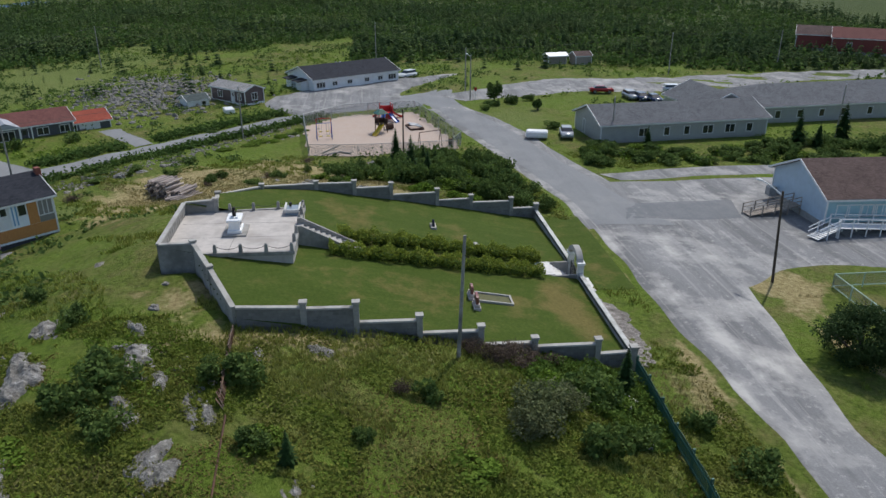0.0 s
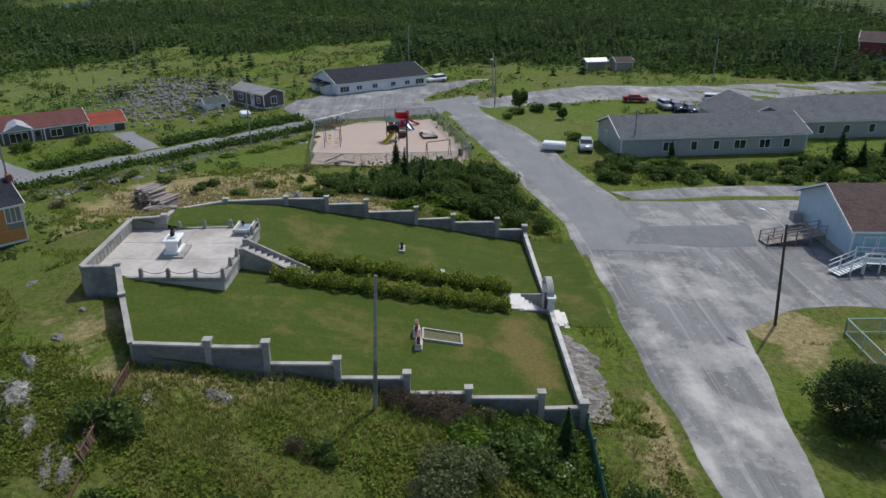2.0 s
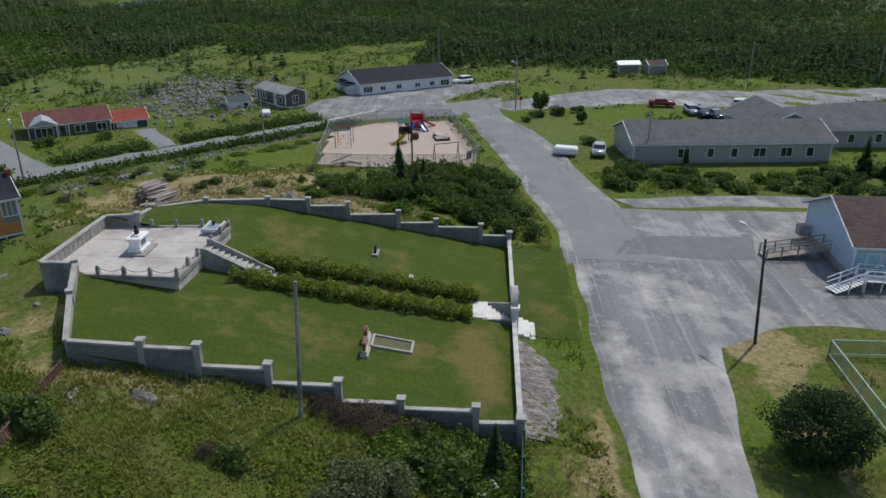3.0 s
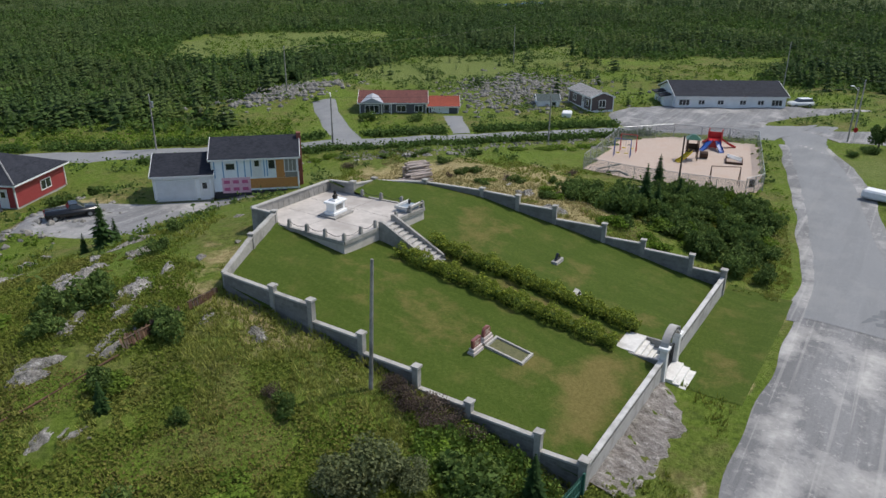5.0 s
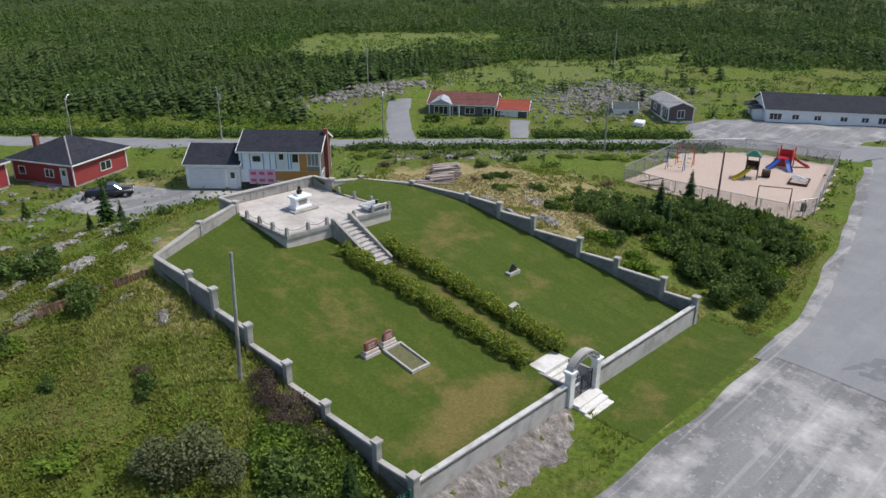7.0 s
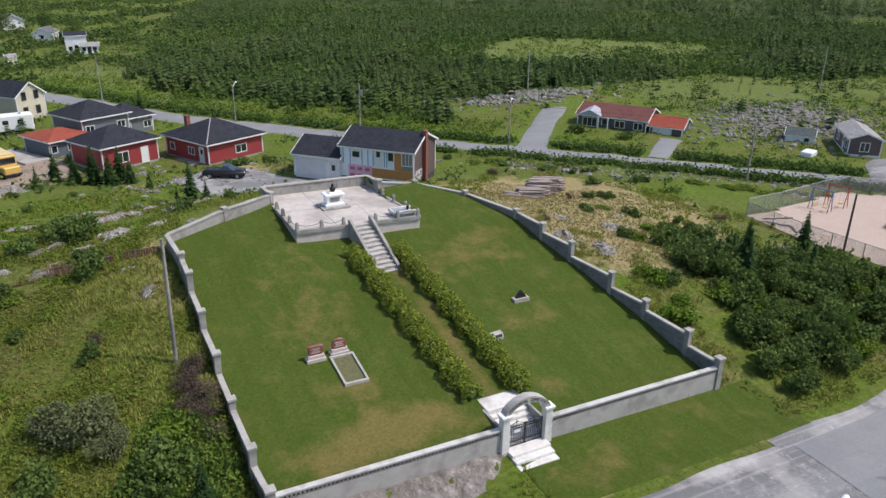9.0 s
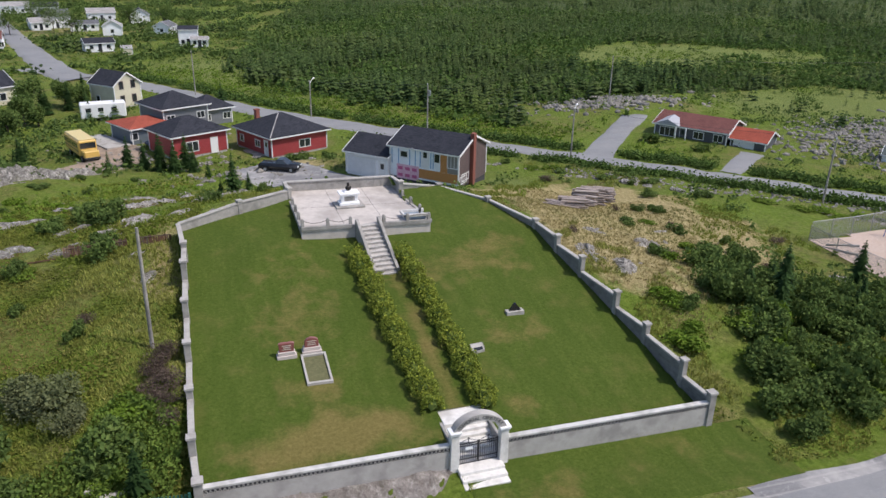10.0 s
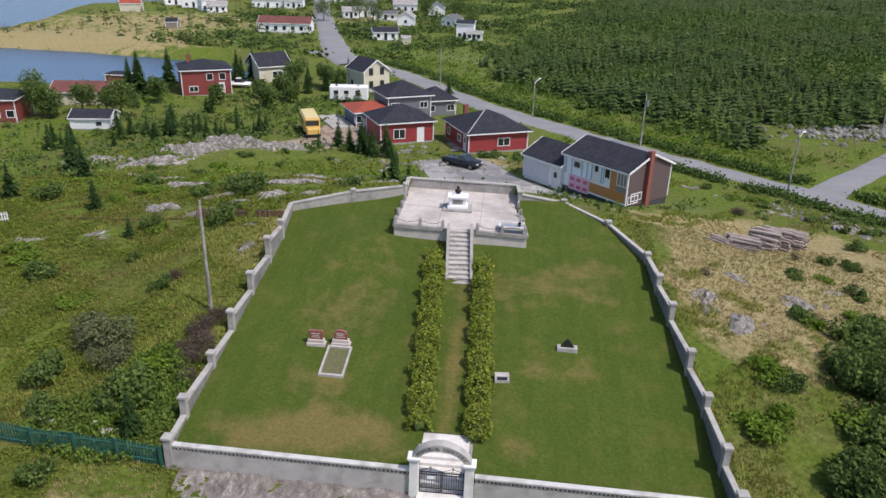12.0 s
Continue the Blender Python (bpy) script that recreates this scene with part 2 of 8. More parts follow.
def streaked(name, tones, scale, turn, relief):
    """Layered bedrock: bands of grey, dark cracks and pale weathered edges."""
    m, n, l, b = material(name, 0.92)
    mp = n.new("ShaderNodeMapping")
    mp.inputs["Scale"].default_value, mp.inputs["Rotation"].default_value = (1.35, 0.8, 1.5), (0.3, 0.2, radians(turn))
    l.new(position(n), mp.inputs["Vector"])
    st = noise_node(n, l, scale, 12, 0.78, mp.outputs[0])
    lichen = noise_node(n, l, 0.7, 8, 0.7, position(n))
    col = ramp(n, l, st, [(p, c) for p, c in zip((0.32, 0.41, 0.51, 0.57, 0.64), tones)])
    l.new(mix(n, l, ramp(n, l, lichen, [(0.5, (0,)), (0.66, (0.6,))]), col, (0.11, 0.105, 0.075)), b.inputs["Base Color"])
    bump(n, l, st, 1.0, relief, b)
    return m


ROCK = streaked("grey_bedrock", ((0.040, 0.036, 0.031), (0.145, 0.135, 0.118), (0.255, 0.238, 0.212), (0.36, 0.338, 0.305), (0.56, 0.535, 0.49)), 1.8, 30, 0.25)
TIMBER = surface("grey_timber", (0.20, 0.17, 0.14), (0.36, 0.31, 0.265), 6.0, 0.9, vary=0.3)
LOGWOOD = surface("weathered_log", (0.17, 0.135, 0.115), (0.42, 0.355, 0.315), 6.0, 0.9, (0.08, 0.065, 0.06), 2.5, vary=0.6)
POLEWOOD = surface("grey_pole_wood", (0.23, 0.215, 0.19), (0.38, 0.355, 0.32), 6.0, 0.85, (0.15, 0.14, 0.125), 0.6)
DARKPOLE = surface("dark_pole_wood", (0.045, 0.035, 0.028), (0.09, 0.07, 0.055), 6.0, 0.85)
BARK = surface("spruce_bark", (0.045, 0.035, 0.028), (0.12, 0.10, 0.085), 8.0, 0.95)
OLDBOARD = surface("old_brown_board", (0.055, 0.040, 0.030), (0.13, 0.095, 0.070), 6.0, 0.9, (0.20, 0.12, 0.07), 1.2)
RUST = surface("rusted_iron", (0.06, 0.03, 0.018), (0.14, 0.07, 0.04), 6.0, 0.9, (0.06, 0.03, 0.02), 1.5)
STEEL = plain("galvanised_steel", (0.36, 0.38, 0.39), 0.45, 0.7)
WHITEMETAL = plain("white_paint", (0.78, 0.78, 0.77), 0.5)
WHITETRIM = plain("white_trim", (0.74, 0.74, 0.73), 0.5)
PANE = glass("window_glass")
TYRE = plain("tyre_rubber", (0.02, 0.02, 0.02), 0.85)
GREENPAINT = plain("green_fence_paint", (0.02, 0.10, 0.075), 0.6)
SPRUCE = foliage("spruce_needles", (0.018, 0.040, 0.012), (0.055, 0.105, 0.030), (0.098, 0.160, 0.048))
FARSPRUCE = foliage("far_spruce_needles", (0.022, 0.044, 0.015), (0.080, 0.130, 0.040), (0.160, 0.215, 0.075), (0.105, 0.135, 0.045), 0.5, 0.03)
# lighter copy of the far needles, with sunlight put into the colour
SUNLITSPRUCE = foliage("sunlit_spruce_needles", (0.034, 0.062, 0.016), (0.120, 0.180, 0.046), (0.215, 0.275, 0.085), (0.150, 0.180, 0.055), 0.5, 0.03)
FORESTLEAF = foliage("forest_broad_leaves", (0.030, 0.062, 0.014), (0.100, 0.165, 0.038), (0.175, 0.240, 0.070), (0.070, 0.115, 0.030), 0.4, 0.05)
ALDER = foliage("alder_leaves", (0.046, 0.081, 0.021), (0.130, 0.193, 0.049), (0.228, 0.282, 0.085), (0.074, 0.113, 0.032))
DARKLEAF = foliage("dark_tree_leaves", (0.022, 0.042, 0.015), (0.058, 0.095, 0.033), (0.105, 0.150, 0.055), (0.036, 0.060, 0.022))
BRIGHTLEAF = foliage("bright_shrub_leaves", (0.057, 0.110, 0.012), (0.161, 0.252, 0.030), (0.270, 0.362, 0.065), (0.115, 0.158, 0.030))
HEDGELEAF = foliage("hedge_leaves", (0.075, 0.120, 0.020), (0.250, 0.300, 0.045), (0.560, 0.540, 0.075), (0.18, 0.22, 0.04), 2.5, 0.6)
REDTWIG = foliage("brownish_shrub_twigs", (0.085, 0.065, 0.05), (0.17, 0.125, 0.10), (0.20, 0.17, 0.12))
GREYTWIG = foliage("grey_shrub_twigs", (0.089, 0.101, 0.047), (0.189, 0.201, 0.102), (0.273, 0.287, 0.149), (0.110, 0.138, 0.051))
LOWLEAF = foliage("low_green_leaves", (0.055, 0.088, 0.012), (0.163, 0.210, 0.032), (0.299, 0.306, 0.070), (0.208, 0.188, 0.055), 0.55, 0.15)
HEATHLEAF = foliage("heath_leaves", (0.088, 0.073, 0.026), (0.206, 0.163, 0.055), (0.338, 0.269, 0.105), (0.144, 0.156, 0.044), 0.7, 0.2)
GRASSBLADE = foliage("grass_blades", (0.084, 0.127, 0.016), (0.198, 0.259, 0.043), (0.396, 0.362, 0.104), (0.240, 0.230, 0.054), 0.6, 0.2)
DRYBLADE = foliage("dry_grass_blades", (0.208, 0.171, 0.072), (0.377, 0.311, 0.144), (0.507, 0.438, 0.234), (0.195, 0.210, 0.066), 0.6, 0.2)
PALEBLADE = foliage("pale_grass_blades", (0.131, 0.165, 0.030), (0.290, 0.310, 0.075), (0.478, 0.436, 0.145), (0.246, 0.251, 0.065), 0.8, 0.25)
WEEDLEAF = foliage("tall_weed_leaves", (0.054, 0.100, 0.016), (0.155, 0.237, 0.045), (0.257, 0.338, 0.080), (0.115, 0.163, 0.035), 0.9, 0.3)


# ---- builders ----
def linked(name, bm, mat, smooth=False):
    me = bpy.data.meshes.new(name)
    bmesh.ops.recalc_face_normals(bm, faces=bm.faces)
    bm.to_mesh(me)
    bm.free()
    for m in (mat if isinstance(mat, (list, tuple)) else [mat]):
        me.materials.append(m)
    if smooth:
        for p in me.polygons:
            p.use_smooth = True
    return new(name, me)


def part(name, bm, mat, parent, label="", smooth=False):
    ob = linked(name, bm, mat, smooth)
    ob.parent = parent
    return tagged(ob, label)


def shared(name, me, parent, m):
    ob = new(name, me)
    ob.parent = parent
    ob.matrix_basis = m
    return ob


def thing(name, m, label, category, group="", kind=""):
    ob = new(name)
    ob.empty_display_size = 0.2
    ob.matrix_basis = m
    return tagged(ob, label, category, group, kind)


def box(bm, x0, x1, y0, y1, z0, z1, m=None, bevel=0.0):
    vs = [bm.verts.new((x, y, z)) for z in (z0, z1) for y in (y0, y1) for x in (x0, x1)]
    fs = [bm.faces.new([vs[i] for i in f]) for f in ((0, 2, 3, 1), (4, 5, 7, 6), (0, 1, 5, 4), (2, 6, 7, 3), (0, 4, 6, 2), (1, 3, 7, 5))]
    if bevel:
        es = list({e for f in fs for e in f.edges})
        r = bmesh.ops.bevel(bm, geom=es, offset=bevel, segments=1, affect="EDGES")
        vs = list({v for f in r["faces"] for v in f.verts} | {v for v in vs if v.is_valid})
    if m is not None:
        bmesh.ops.transform(bm, matrix=m, verts=vs)
    return vs


def prism(bm, pts, z0, z1):
    """An upright block on a plan polygon; z0 and z1 are numbers or functions of x, y."""
    f0 = z0 if callable(z0) else (lambda x, y: z0)
    f1 = z1 if callable(z1) else (lambda x, y: z1)
    lo = [bm.verts.new((x, y, f0(x, y))) for x, y in pts]
    hi = [bm.verts.new((x, y, f1(x, y))) for x, y in pts]
    k = len(pts)
    bm.faces.new(lo[::-1])
    bm.faces.new(hi)
    for i in range(k):
        bm.faces.new((lo[i], lo[(i + 1) % k], hi[(i + 1) % k], hi[i]))


def rod(bm, a, b, r0, r1=None, n=8):
    """A tapered round bar from a to b."""
    a, b = Vector(a), Vector(b)
    q = (b - a).to_track_quat("Z", "Y").to_matrix().to_4x4()
    q.translation = (a + b) / 2
    bmesh.ops.create_cone(bm, cap_ends=True, segments=n, radius1=r0, radius2=r0 if r1 is None else r1, depth=(b - a).length, matrix=q)


def soup(name, verts, faces, mat, smooth=False):
    me = bpy.data.meshes.new(name)
    me.from_pydata(verts, [], faces)
    me.materials.append(mat)
    if smooth:
        me.polygons.foreach_set("use_smooth", [True] * len(me.polygons))
    return me


# ---- the lie of the land ----
def bell(x, y, cx, cy, sx, sy):
    return np.exp(-((x - cx) / sx) ** 2 - ((y - cy) / sy) ** 2)


def wobble(x, y, s, k):
    return (np.sin(x * s + 1.3 * k) * np.cos(y * s * 1.17 + 2.1 * k) + 0.5 * np.sin(x * s * 2.3 - y * s * 1.7 + k)) / 1.5


def sea_depth(x, y):
    """How far inside the sea a place is: over 0 is water."""
    reach = np.where(y > 132, 28.0, 31.0)
    bay = 1 - np.sqrt(((x + 155) / 102) ** 2 + ((y - 132) / reach) ** 2)
    inlet = 1 - np.sqrt(((x + 162) / 25) ** 2 + ((y - 188) / 6) ** 2)
    outer = (-(x + np.where(y < 180, 182, 158)) - 0.2 * (y - 210)) / 60
    north = np.where(x < -105, (y - 268 - 0.75 * (x + 165)) / 60, -1.0)
    outer = np.maximum(np.maximum(outer, inlet), north)
    lake = 1 - np.sqrt(((x - 330) / 45) ** 2 + ((y - 176) / 16) ** 2)
    return np.maximum(np.maximum(bay, outer), lake) + 0.05 * wobble(x, y, 0.11, 3)


def land(x, y):
    x, y = np.asarray(x, float), np.asarray(y, float)
    sx = np.where(x < -6, 60.0, 31.0)
    sy = np.where(y < 28, 29.0, 19.5)
    z = -2.6 + 7.0 * bell(x, y, -6, 28, sx, sy)
    z = z + 0.9 * bell(x, y, 20, 14, 8, 9) - 1.1 * bell(x, y, 0, -1, 22, 5)
    z = z + 2.4 * bell(x, y, -34, 57, 13, 10) + 1.3 * bell(x, y, 98, 58, 15, 10) + 1.2 * bell(x, y, 66, 88, 14, 9) - 0.65 * bell(x, y, 27, 38.5, 6, 5)
    rough = np.clip((np.hypot(x - 5, y + 12) - 14) / 14, 0, 1) * np.clip(1 - bell(x, y, 45, -22, 30, 16) * 1.4, 0, 1)
    z = z + 0.16 * rough * wobble(x, y, 0.31, 1) + 0.10 * rough * wobble(x, y, 0.83, 2)
    z = z + 5.0 * np.clip((np.hypot(x - 20, y - 40) - 240) / 500, 0, 3)
    w = np.clip(2.4 * (1.25 - np.sqrt(((x - 57.5) / 16) ** 2 + ((y - 14.5) / 12.5) ** 2)), 0, 1)
    z = z * (1 - w) - 2.5 * w
    w = np.clip(2.6 * (1.28 - np.sqrt(((x - 1.5) / 12.5) ** 2 + ((y - 56.5) / 8.0) ** 2)), 0, 1)
    z = z * (1 - w) - 1.35 * w
    d = sea_depth(x, y)
    return np.where(d > -0.12, z + (-7.0 - z) * np.clip((d + 0.12) / 0.2, 0, 1), z)


CEMETERY = [(-14.3, 0.1), (14.25, 0.1), (14.0, 2.6), (13.8, 6.5), (13.6, 9.9), (13.2, 14.3), (12.9, 17.7), (12.55, 21.1), (10.1, 25.7), (6.6, 28.6),
            (3.15, 28.3), (2.95, 30.6), (-6.2, 30.3), (-6.2, 28.05), (-10.2, 26.3), (-14.6, 24.15)]


def inside(x, y, poly):
    hit = np.zeros(np.shape(x), bool)
    for (x0, y0), (x1, y1) in zip(poly, poly[1:] + poly[:1]):
        if y0 != y1:
            hit ^= ((y0 > y) != (y1 > y)) & (x < (x1 - x0) * (y - y0) / (y1 - y0) + x0)
    return hit


def lawn_z(x, y):
    x, y = np.asarray(x, float), np.asarray(y, float)
    z = -0.05 + 0.165 * y + 0.0009 * y ** 2 - 0.016 * x - 0.022 * np.clip(x - 3, 0, 20) - 0.25 * bell(x, y, 14, 0, 8, 7) - 0.3 * bell(x, y, -0.4, 17, 1.3, 3)
    z = z + 0.35 * bell(x, y, -8.5, 20.5, 3.5, 3.2) - 0.14 * bell(x, y, -8, 27, 3, 2)
    return z + 0.03 * wobble(x, y, 0.5, 4)


def spaced(knots):
    out = []
    for (a, sa), (b, _) in zip(knots, knots[1:]):
        out += list(np.arange(a, b - 1e-6, sa))
    return np.array(out + [knots[-1][0]])


def sheet(name, X, Y, Z, mat, zones=None, keep=None):
    """One mesh on a grid of places, with zone values for its cover."""
    ny, nx = X.shape
    idx = np.arange(nx * ny).reshape(ny, nx)
    quads = np.stack([idx[:-1, :-1], idx[:-1, 1:], idx[1:, 1:], idx[1:, :-1]], -1).reshape(-1, 4)
    if keep is not None:
        quads = quads[keep.ravel()]
    me = bpy.data.meshes.new(name)
    me.from_pydata(np.stack([X, Y, Z], -1).reshape(-1, 3), [], quads)
    me.materials.append(mat)
    me.polygons.foreach_set("use_smooth", [True] * len(me.polygons))
    if zones is not None:
        a = me.color_attributes.new("zone", "FLOAT_COLOR", "POINT")
        a.data.foreach_set("color", np.concatenate([zones.reshape(-1, 3), np.ones((nx * ny, 1))], 1).ravel())
    return new(name, me)


def meadow(x, y):
    """Open bright meadows, in the wood and by the road."""
    return 1.1 * bell(x, y, 120, 150, 44, 29) + 1.1 * bell(x, y, 108, 86, 30, 13) + bell(x, y, 145, 76, 24, 10) + 0.9 * bell(x, y, 8, 118, 12, 14) + 0.9 * bell(x, y, -10, 150, 16, 28) + 0.7 * bell(x, y, 66, -8, 13, 8) + 0.9 * bell(x, y, 21.5, 47.5, 5, 4.5) + 0.5 * bell(x, y, 100, 72, 14, 12)


def wood_edge(x, y):
    """The wood's uneven edge towards the village."""
    return np.interp(y, (80, 93, 105, 125, 142, 171, 221, 297, 420, 800), (30, 15, 6.5, 0.5, -5, -1, 10, 30, 62, 150)) + 2.5 * wobble(x, y, 0.16, 3) + 4.0 * wobble(x, y, 0.05, 6) * np.clip((y - 130) / 60, 0, 1)


def wooded(x, y):
    """How thick the far wood stands at a place, from 0 to 1."""
    far_side = np.where(x > 40, (x * 0.70 + y * 0.71) - 98, (x * 0.74 + y * 0.67) - 79)
    d = np.where(y < 20, x - 128 + 0.55 * np.clip(-y - 25, 0, 80), far_side * 1.0)
    d = np.where((x > 60) & (y > 20) & (y < 100), np.minimum(d, (x * 0.80 + y * 0.60) - 150), d)
    open_ = 1.9 * bell(x, y, 120, 150, 46, 30) + 1.4 * bell(x, y, 108, 86, 30, 13) + 1.1 * bell(x, y, 66, 90, 15, 9) +  1.3 * bell(x, y, 145, 76, 24, 10) + 0.8 * bell(x, y, 170, 40, 30, 6)
    t = (np.clip(d / 10, 0, 1) - 1.2 * np.clip(open_ - 0.25, 0, 1) + 0.25 * wobble(x, y, 0.09, 2) + 0.3 * wobble(x, y, 0.045, 12)) * (d > -2)
    t = np.where(x < wood_edge(x, y), 0, t)
    return np.where(sea_depth(x, y) > -0.15, 0, t)


gx = spaced([(-2500, 150), (-700, 40), (-220, 10), (-80, 0.9), (60, 1.6), (130, 6), (320, 30), (800, 170), (2500, 1)])
gy = spaced([(-2500, 150), (-700, 60), (-120, 10), (-40, 0.9), (70, 1.6), (130, 5), (320, 30), (800, 170), (2500, 1)])
X, Y = np.meshgrid(gx, gy)
Z = land(X, Y)
Z = np.where(inside(X, Y, CEMETERY), np.minimum(Z, lawn_z(X, Y)) - 0.5, Z)
dryness = 0.58 * bell(X, Y, 28, 33, 14, 16) + 0.5 * bell(X, Y, 19, 18, 6, 11) + 0.3 * bell(X, Y, -16, 14, 3, 10) + 0.4 * bell(X, Y, -12, 26, 10, 9) + 0.45 * bell(X, Y, -17, -3, 6, 3) + 0.3 * bell(X, Y, 75, 55, 7, 6) + 0.5 * bell(X, Y, -4, 62, 10, 7) + 0.55 * bell(X, Y, 0, -19, 4, 4) + 0.4 * bell(X, Y, -6, -18, 6, 2) + 0.5 * bell(X, Y, -120, 205, 60, 48) + 0.45 * bell(X, Y, -112, 164, 45, 14) + 0.35 * bell(X, Y, -30, 250, 60, 60)
dryness = dryness + (0.55 * np.exp(-((Y + 4.7) / 0.7) ** 2) + 0.5 * np.exp(-((Y - 0.13 * X + 15.6) / 0.8) ** 2) * (X < 3)) * ((X > -30) & (X < 15)) * (0.55 + 0.6 * wobble(X, Y, 0.45, 3)) + 0.5 * bell(X, Y, 24, 40, 12, 5) + 0.35 * bell(X, Y, 34, 24, 8, 10)
rockiness = 0.42 * bell(X, Y, -36, 53, 18, 10) + 0.42 * bell(X, Y, 89, 56, 10, 8) + 0.52 * bell(X, Y, 61, 92, 9, 5) + 0.42 * bell(X, Y, 18.4, 36.5, 4, 4) + 0.5 * bell(X, Y, -7, -2.5, 6.5, 2.2) + 0.27 * bell(X, Y, -30, 30, 14, 12) + 0.2 * bell(X, Y, 22, 18, 6, 5) + 0.55 * bell(X, Y, -18, 80, 8, 7) + 0.35 * bell(X, Y, 45, 42, 18, 4) + np.clip((sea_depth(X, Y) + 0.16) * 8, 0, 1) * (np.hypot(X, Y) < 500)
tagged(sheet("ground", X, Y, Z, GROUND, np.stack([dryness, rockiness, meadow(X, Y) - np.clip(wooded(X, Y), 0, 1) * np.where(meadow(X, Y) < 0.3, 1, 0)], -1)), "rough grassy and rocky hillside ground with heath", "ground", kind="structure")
sx_, sy_ = np.meshgrid(np.linspace(-2500, 700, 40), np.linspace(-200, 2500, 30))
WATER, wn, wl, wb_ = material("sea_water", 0.25)
wb_.inputs["Base Color"].default_value = (0.028, 0.075, 0.150, 1)
wb_.inputs["Specular IOR Level"].default_value = 0.18
bump(wn, wl, noise_node(wn, wl, 0.8, 5, 0.6, position(wn)), 0.25, 0.2, wb_)
tagged(sheet("water", sx_, sy_, 0 * sx_ - 5.2, WATER), "calm blue sea water of the bay", "sea", kind="structure")


def on_land(x, y, dz=0.0):
    return float(land(x, y)) + dz


TAKEN, FOOTPRINTS = [], []


def occupied(x, y):
    """Whether a place lies on a road, a yard or a building."""
    x, y = np.asarray(x, float), np.asarray(y, float)
    hit = inside(x, y, CEMETERY)
    for poly in TAKEN:
        hit = hit | inside(x, y, poly)
    for cx, cy, r in FOOTPRINTS:
        hit = hit | (np.hypot(x - cx, y - cy) < r)
    return hit


def resampled(pts, n):
    p = np.array(pts, float)
    s = np.concatenate([[0], np.cumsum(np.hypot(*np.diff(p, axis=0).T))])
    t = np.linspace(0, s[-1], n)
    return np.stack([np.interp(t, s, p[:, 0]), np.interp(t, s, p[:, 1])], 1)


def eased(pts, times=2):
    p = np.array(pts, float)
    for _ in range(times):
        q = np.empty((2 * len(p) - 2, 2))
        q[0::2], q[1::2] = 0.75 * p[:-1] + 0.25 * p[1:], 0.25 * p[:-1] + 0.75 * p[1:]
        p = np.concatenate([p[:1], q, p[-1:]])
    return p


# places where the gravel is worn pale and dusty: x, y, reach along x and y, how strongly
DUSTY = [(-1.1, -7.3, 3.0, 0.9, 1.0), (-9.3, -8.2, 2.4, 0.8, 1.1), (-12.6, -9.5, 0.6, 0.5, 1.2), (-14.1, -10.3, 0.7, 0.5, 1.2), (-14.6, -8.5, 0.6, 0.4, 1.0), (-17, -6.3, 2.5, 0.5, 0.9), (9.5, -6.0, 4.0, 0.6, 1.0), (4.5, -14.6, 4.0, 1.0, 0.8), (7.1, -11.1, 2.5, 0.6, 0.8), (-3.6, -14.2, 3.0, 0.7, 0.8), (-10, -13.0, 4.0, 0.6, 0.7)]


def strip(name, left, right, mat, label, category, along=1.6, across=8, lift=0.05, ragged=0.35, kind="structure"):
    """A surface between two edge lines, laid on the land, with ragged borders."""
    left, right = eased(left), eased(right)
    length = max(np.hypot(*np.diff(left, axis=0).T).sum(), np.hypot(*np.diff(right, axis=0).T).sum())
    n = max(4, int(length / along))
    L, R = resampled(left, n), resampled(right, n)
    away = (L - R) / np.maximum(np.hypot(*(L - R).T), 0.1)[:, None]
    L = L + away * (ragged * wobble(L[:, 0], L[:, 1], 0.33, 5))[:, None]
    R = R - away * (ragged * wobble(R[:, 0], R[:, 1], 0.29, 6))[:, None]
    TAKEN.append([tuple(p) for p in L + 0.5 * away] + [tuple(p) for p in (R - 0.5 * away)[::-1]])
    u = np.linspace(0, 1, across + 1)[:, None, None]
    P = L[None] * (1 - u) + R[None] * u
    up = np.full(P.shape[:2], lift)
    up[0], up[-1] = -0.08, -0.08
    Q = land(P[..., 0], P[..., 1]) + up
    pale = sum(k * bell(P[..., 0], P[..., 1], cx, cy, rx, ry) for cx, cy, rx, ry, k in DUSTY)
    return tagged(sheet(name, P[..., 0], P[..., 1], Q, mat, np.stack([pale, 0 * pale, 0 * pale], -1)), label, category, kind=kind)


strip("road", [(-120, -12), (-60, -8), (-26, -6.4), (-16, -5.7), (-4, -5.3), (6, -5.3), (14.3, -5.4)],
      [(-120, -19), (-60, -15), (-26, -12.0), (-17, -12.0), (-8.6, -13.6), (-1.5, -15.0), (14.3, -16.0)], GRAVEL, "pale gravel road with dusty wheel tracks", "road", 0.9, 20)
strip("road", [(14.0, -5.4), (22, -5.3), (30, -4.2), (40, -2.3), (50, -0.4), (60, 1.8), (75, 5.2), (84, 8.5)],
      [(14.0, -15.5), (20, -13.5), (28, -12.0), (36, -10.2), (45, -8.6), (60, -6.0), (78, 0.2), (92, -0.7)], ASPHALT, "smooth worn grey asphalt road", "road", 1.4, 10, 0.075, 0.12)
strip("road_shoulder", [(13.0, -4.9), (22, -4.6), (30, -3.4), (40, -1.5), (50, 0.5), (60, 2.7), (74, 6.0)],
      [(13.0, -16.3), (20, -14.6), (28, -13.2), (36, -11.5), (45, -9.9), (60, -7.3), (76, -1.2)], GRAVEL, "pale loose gravel shoulder of the road", "road", 0.7, 24, 0.05, 0.3)
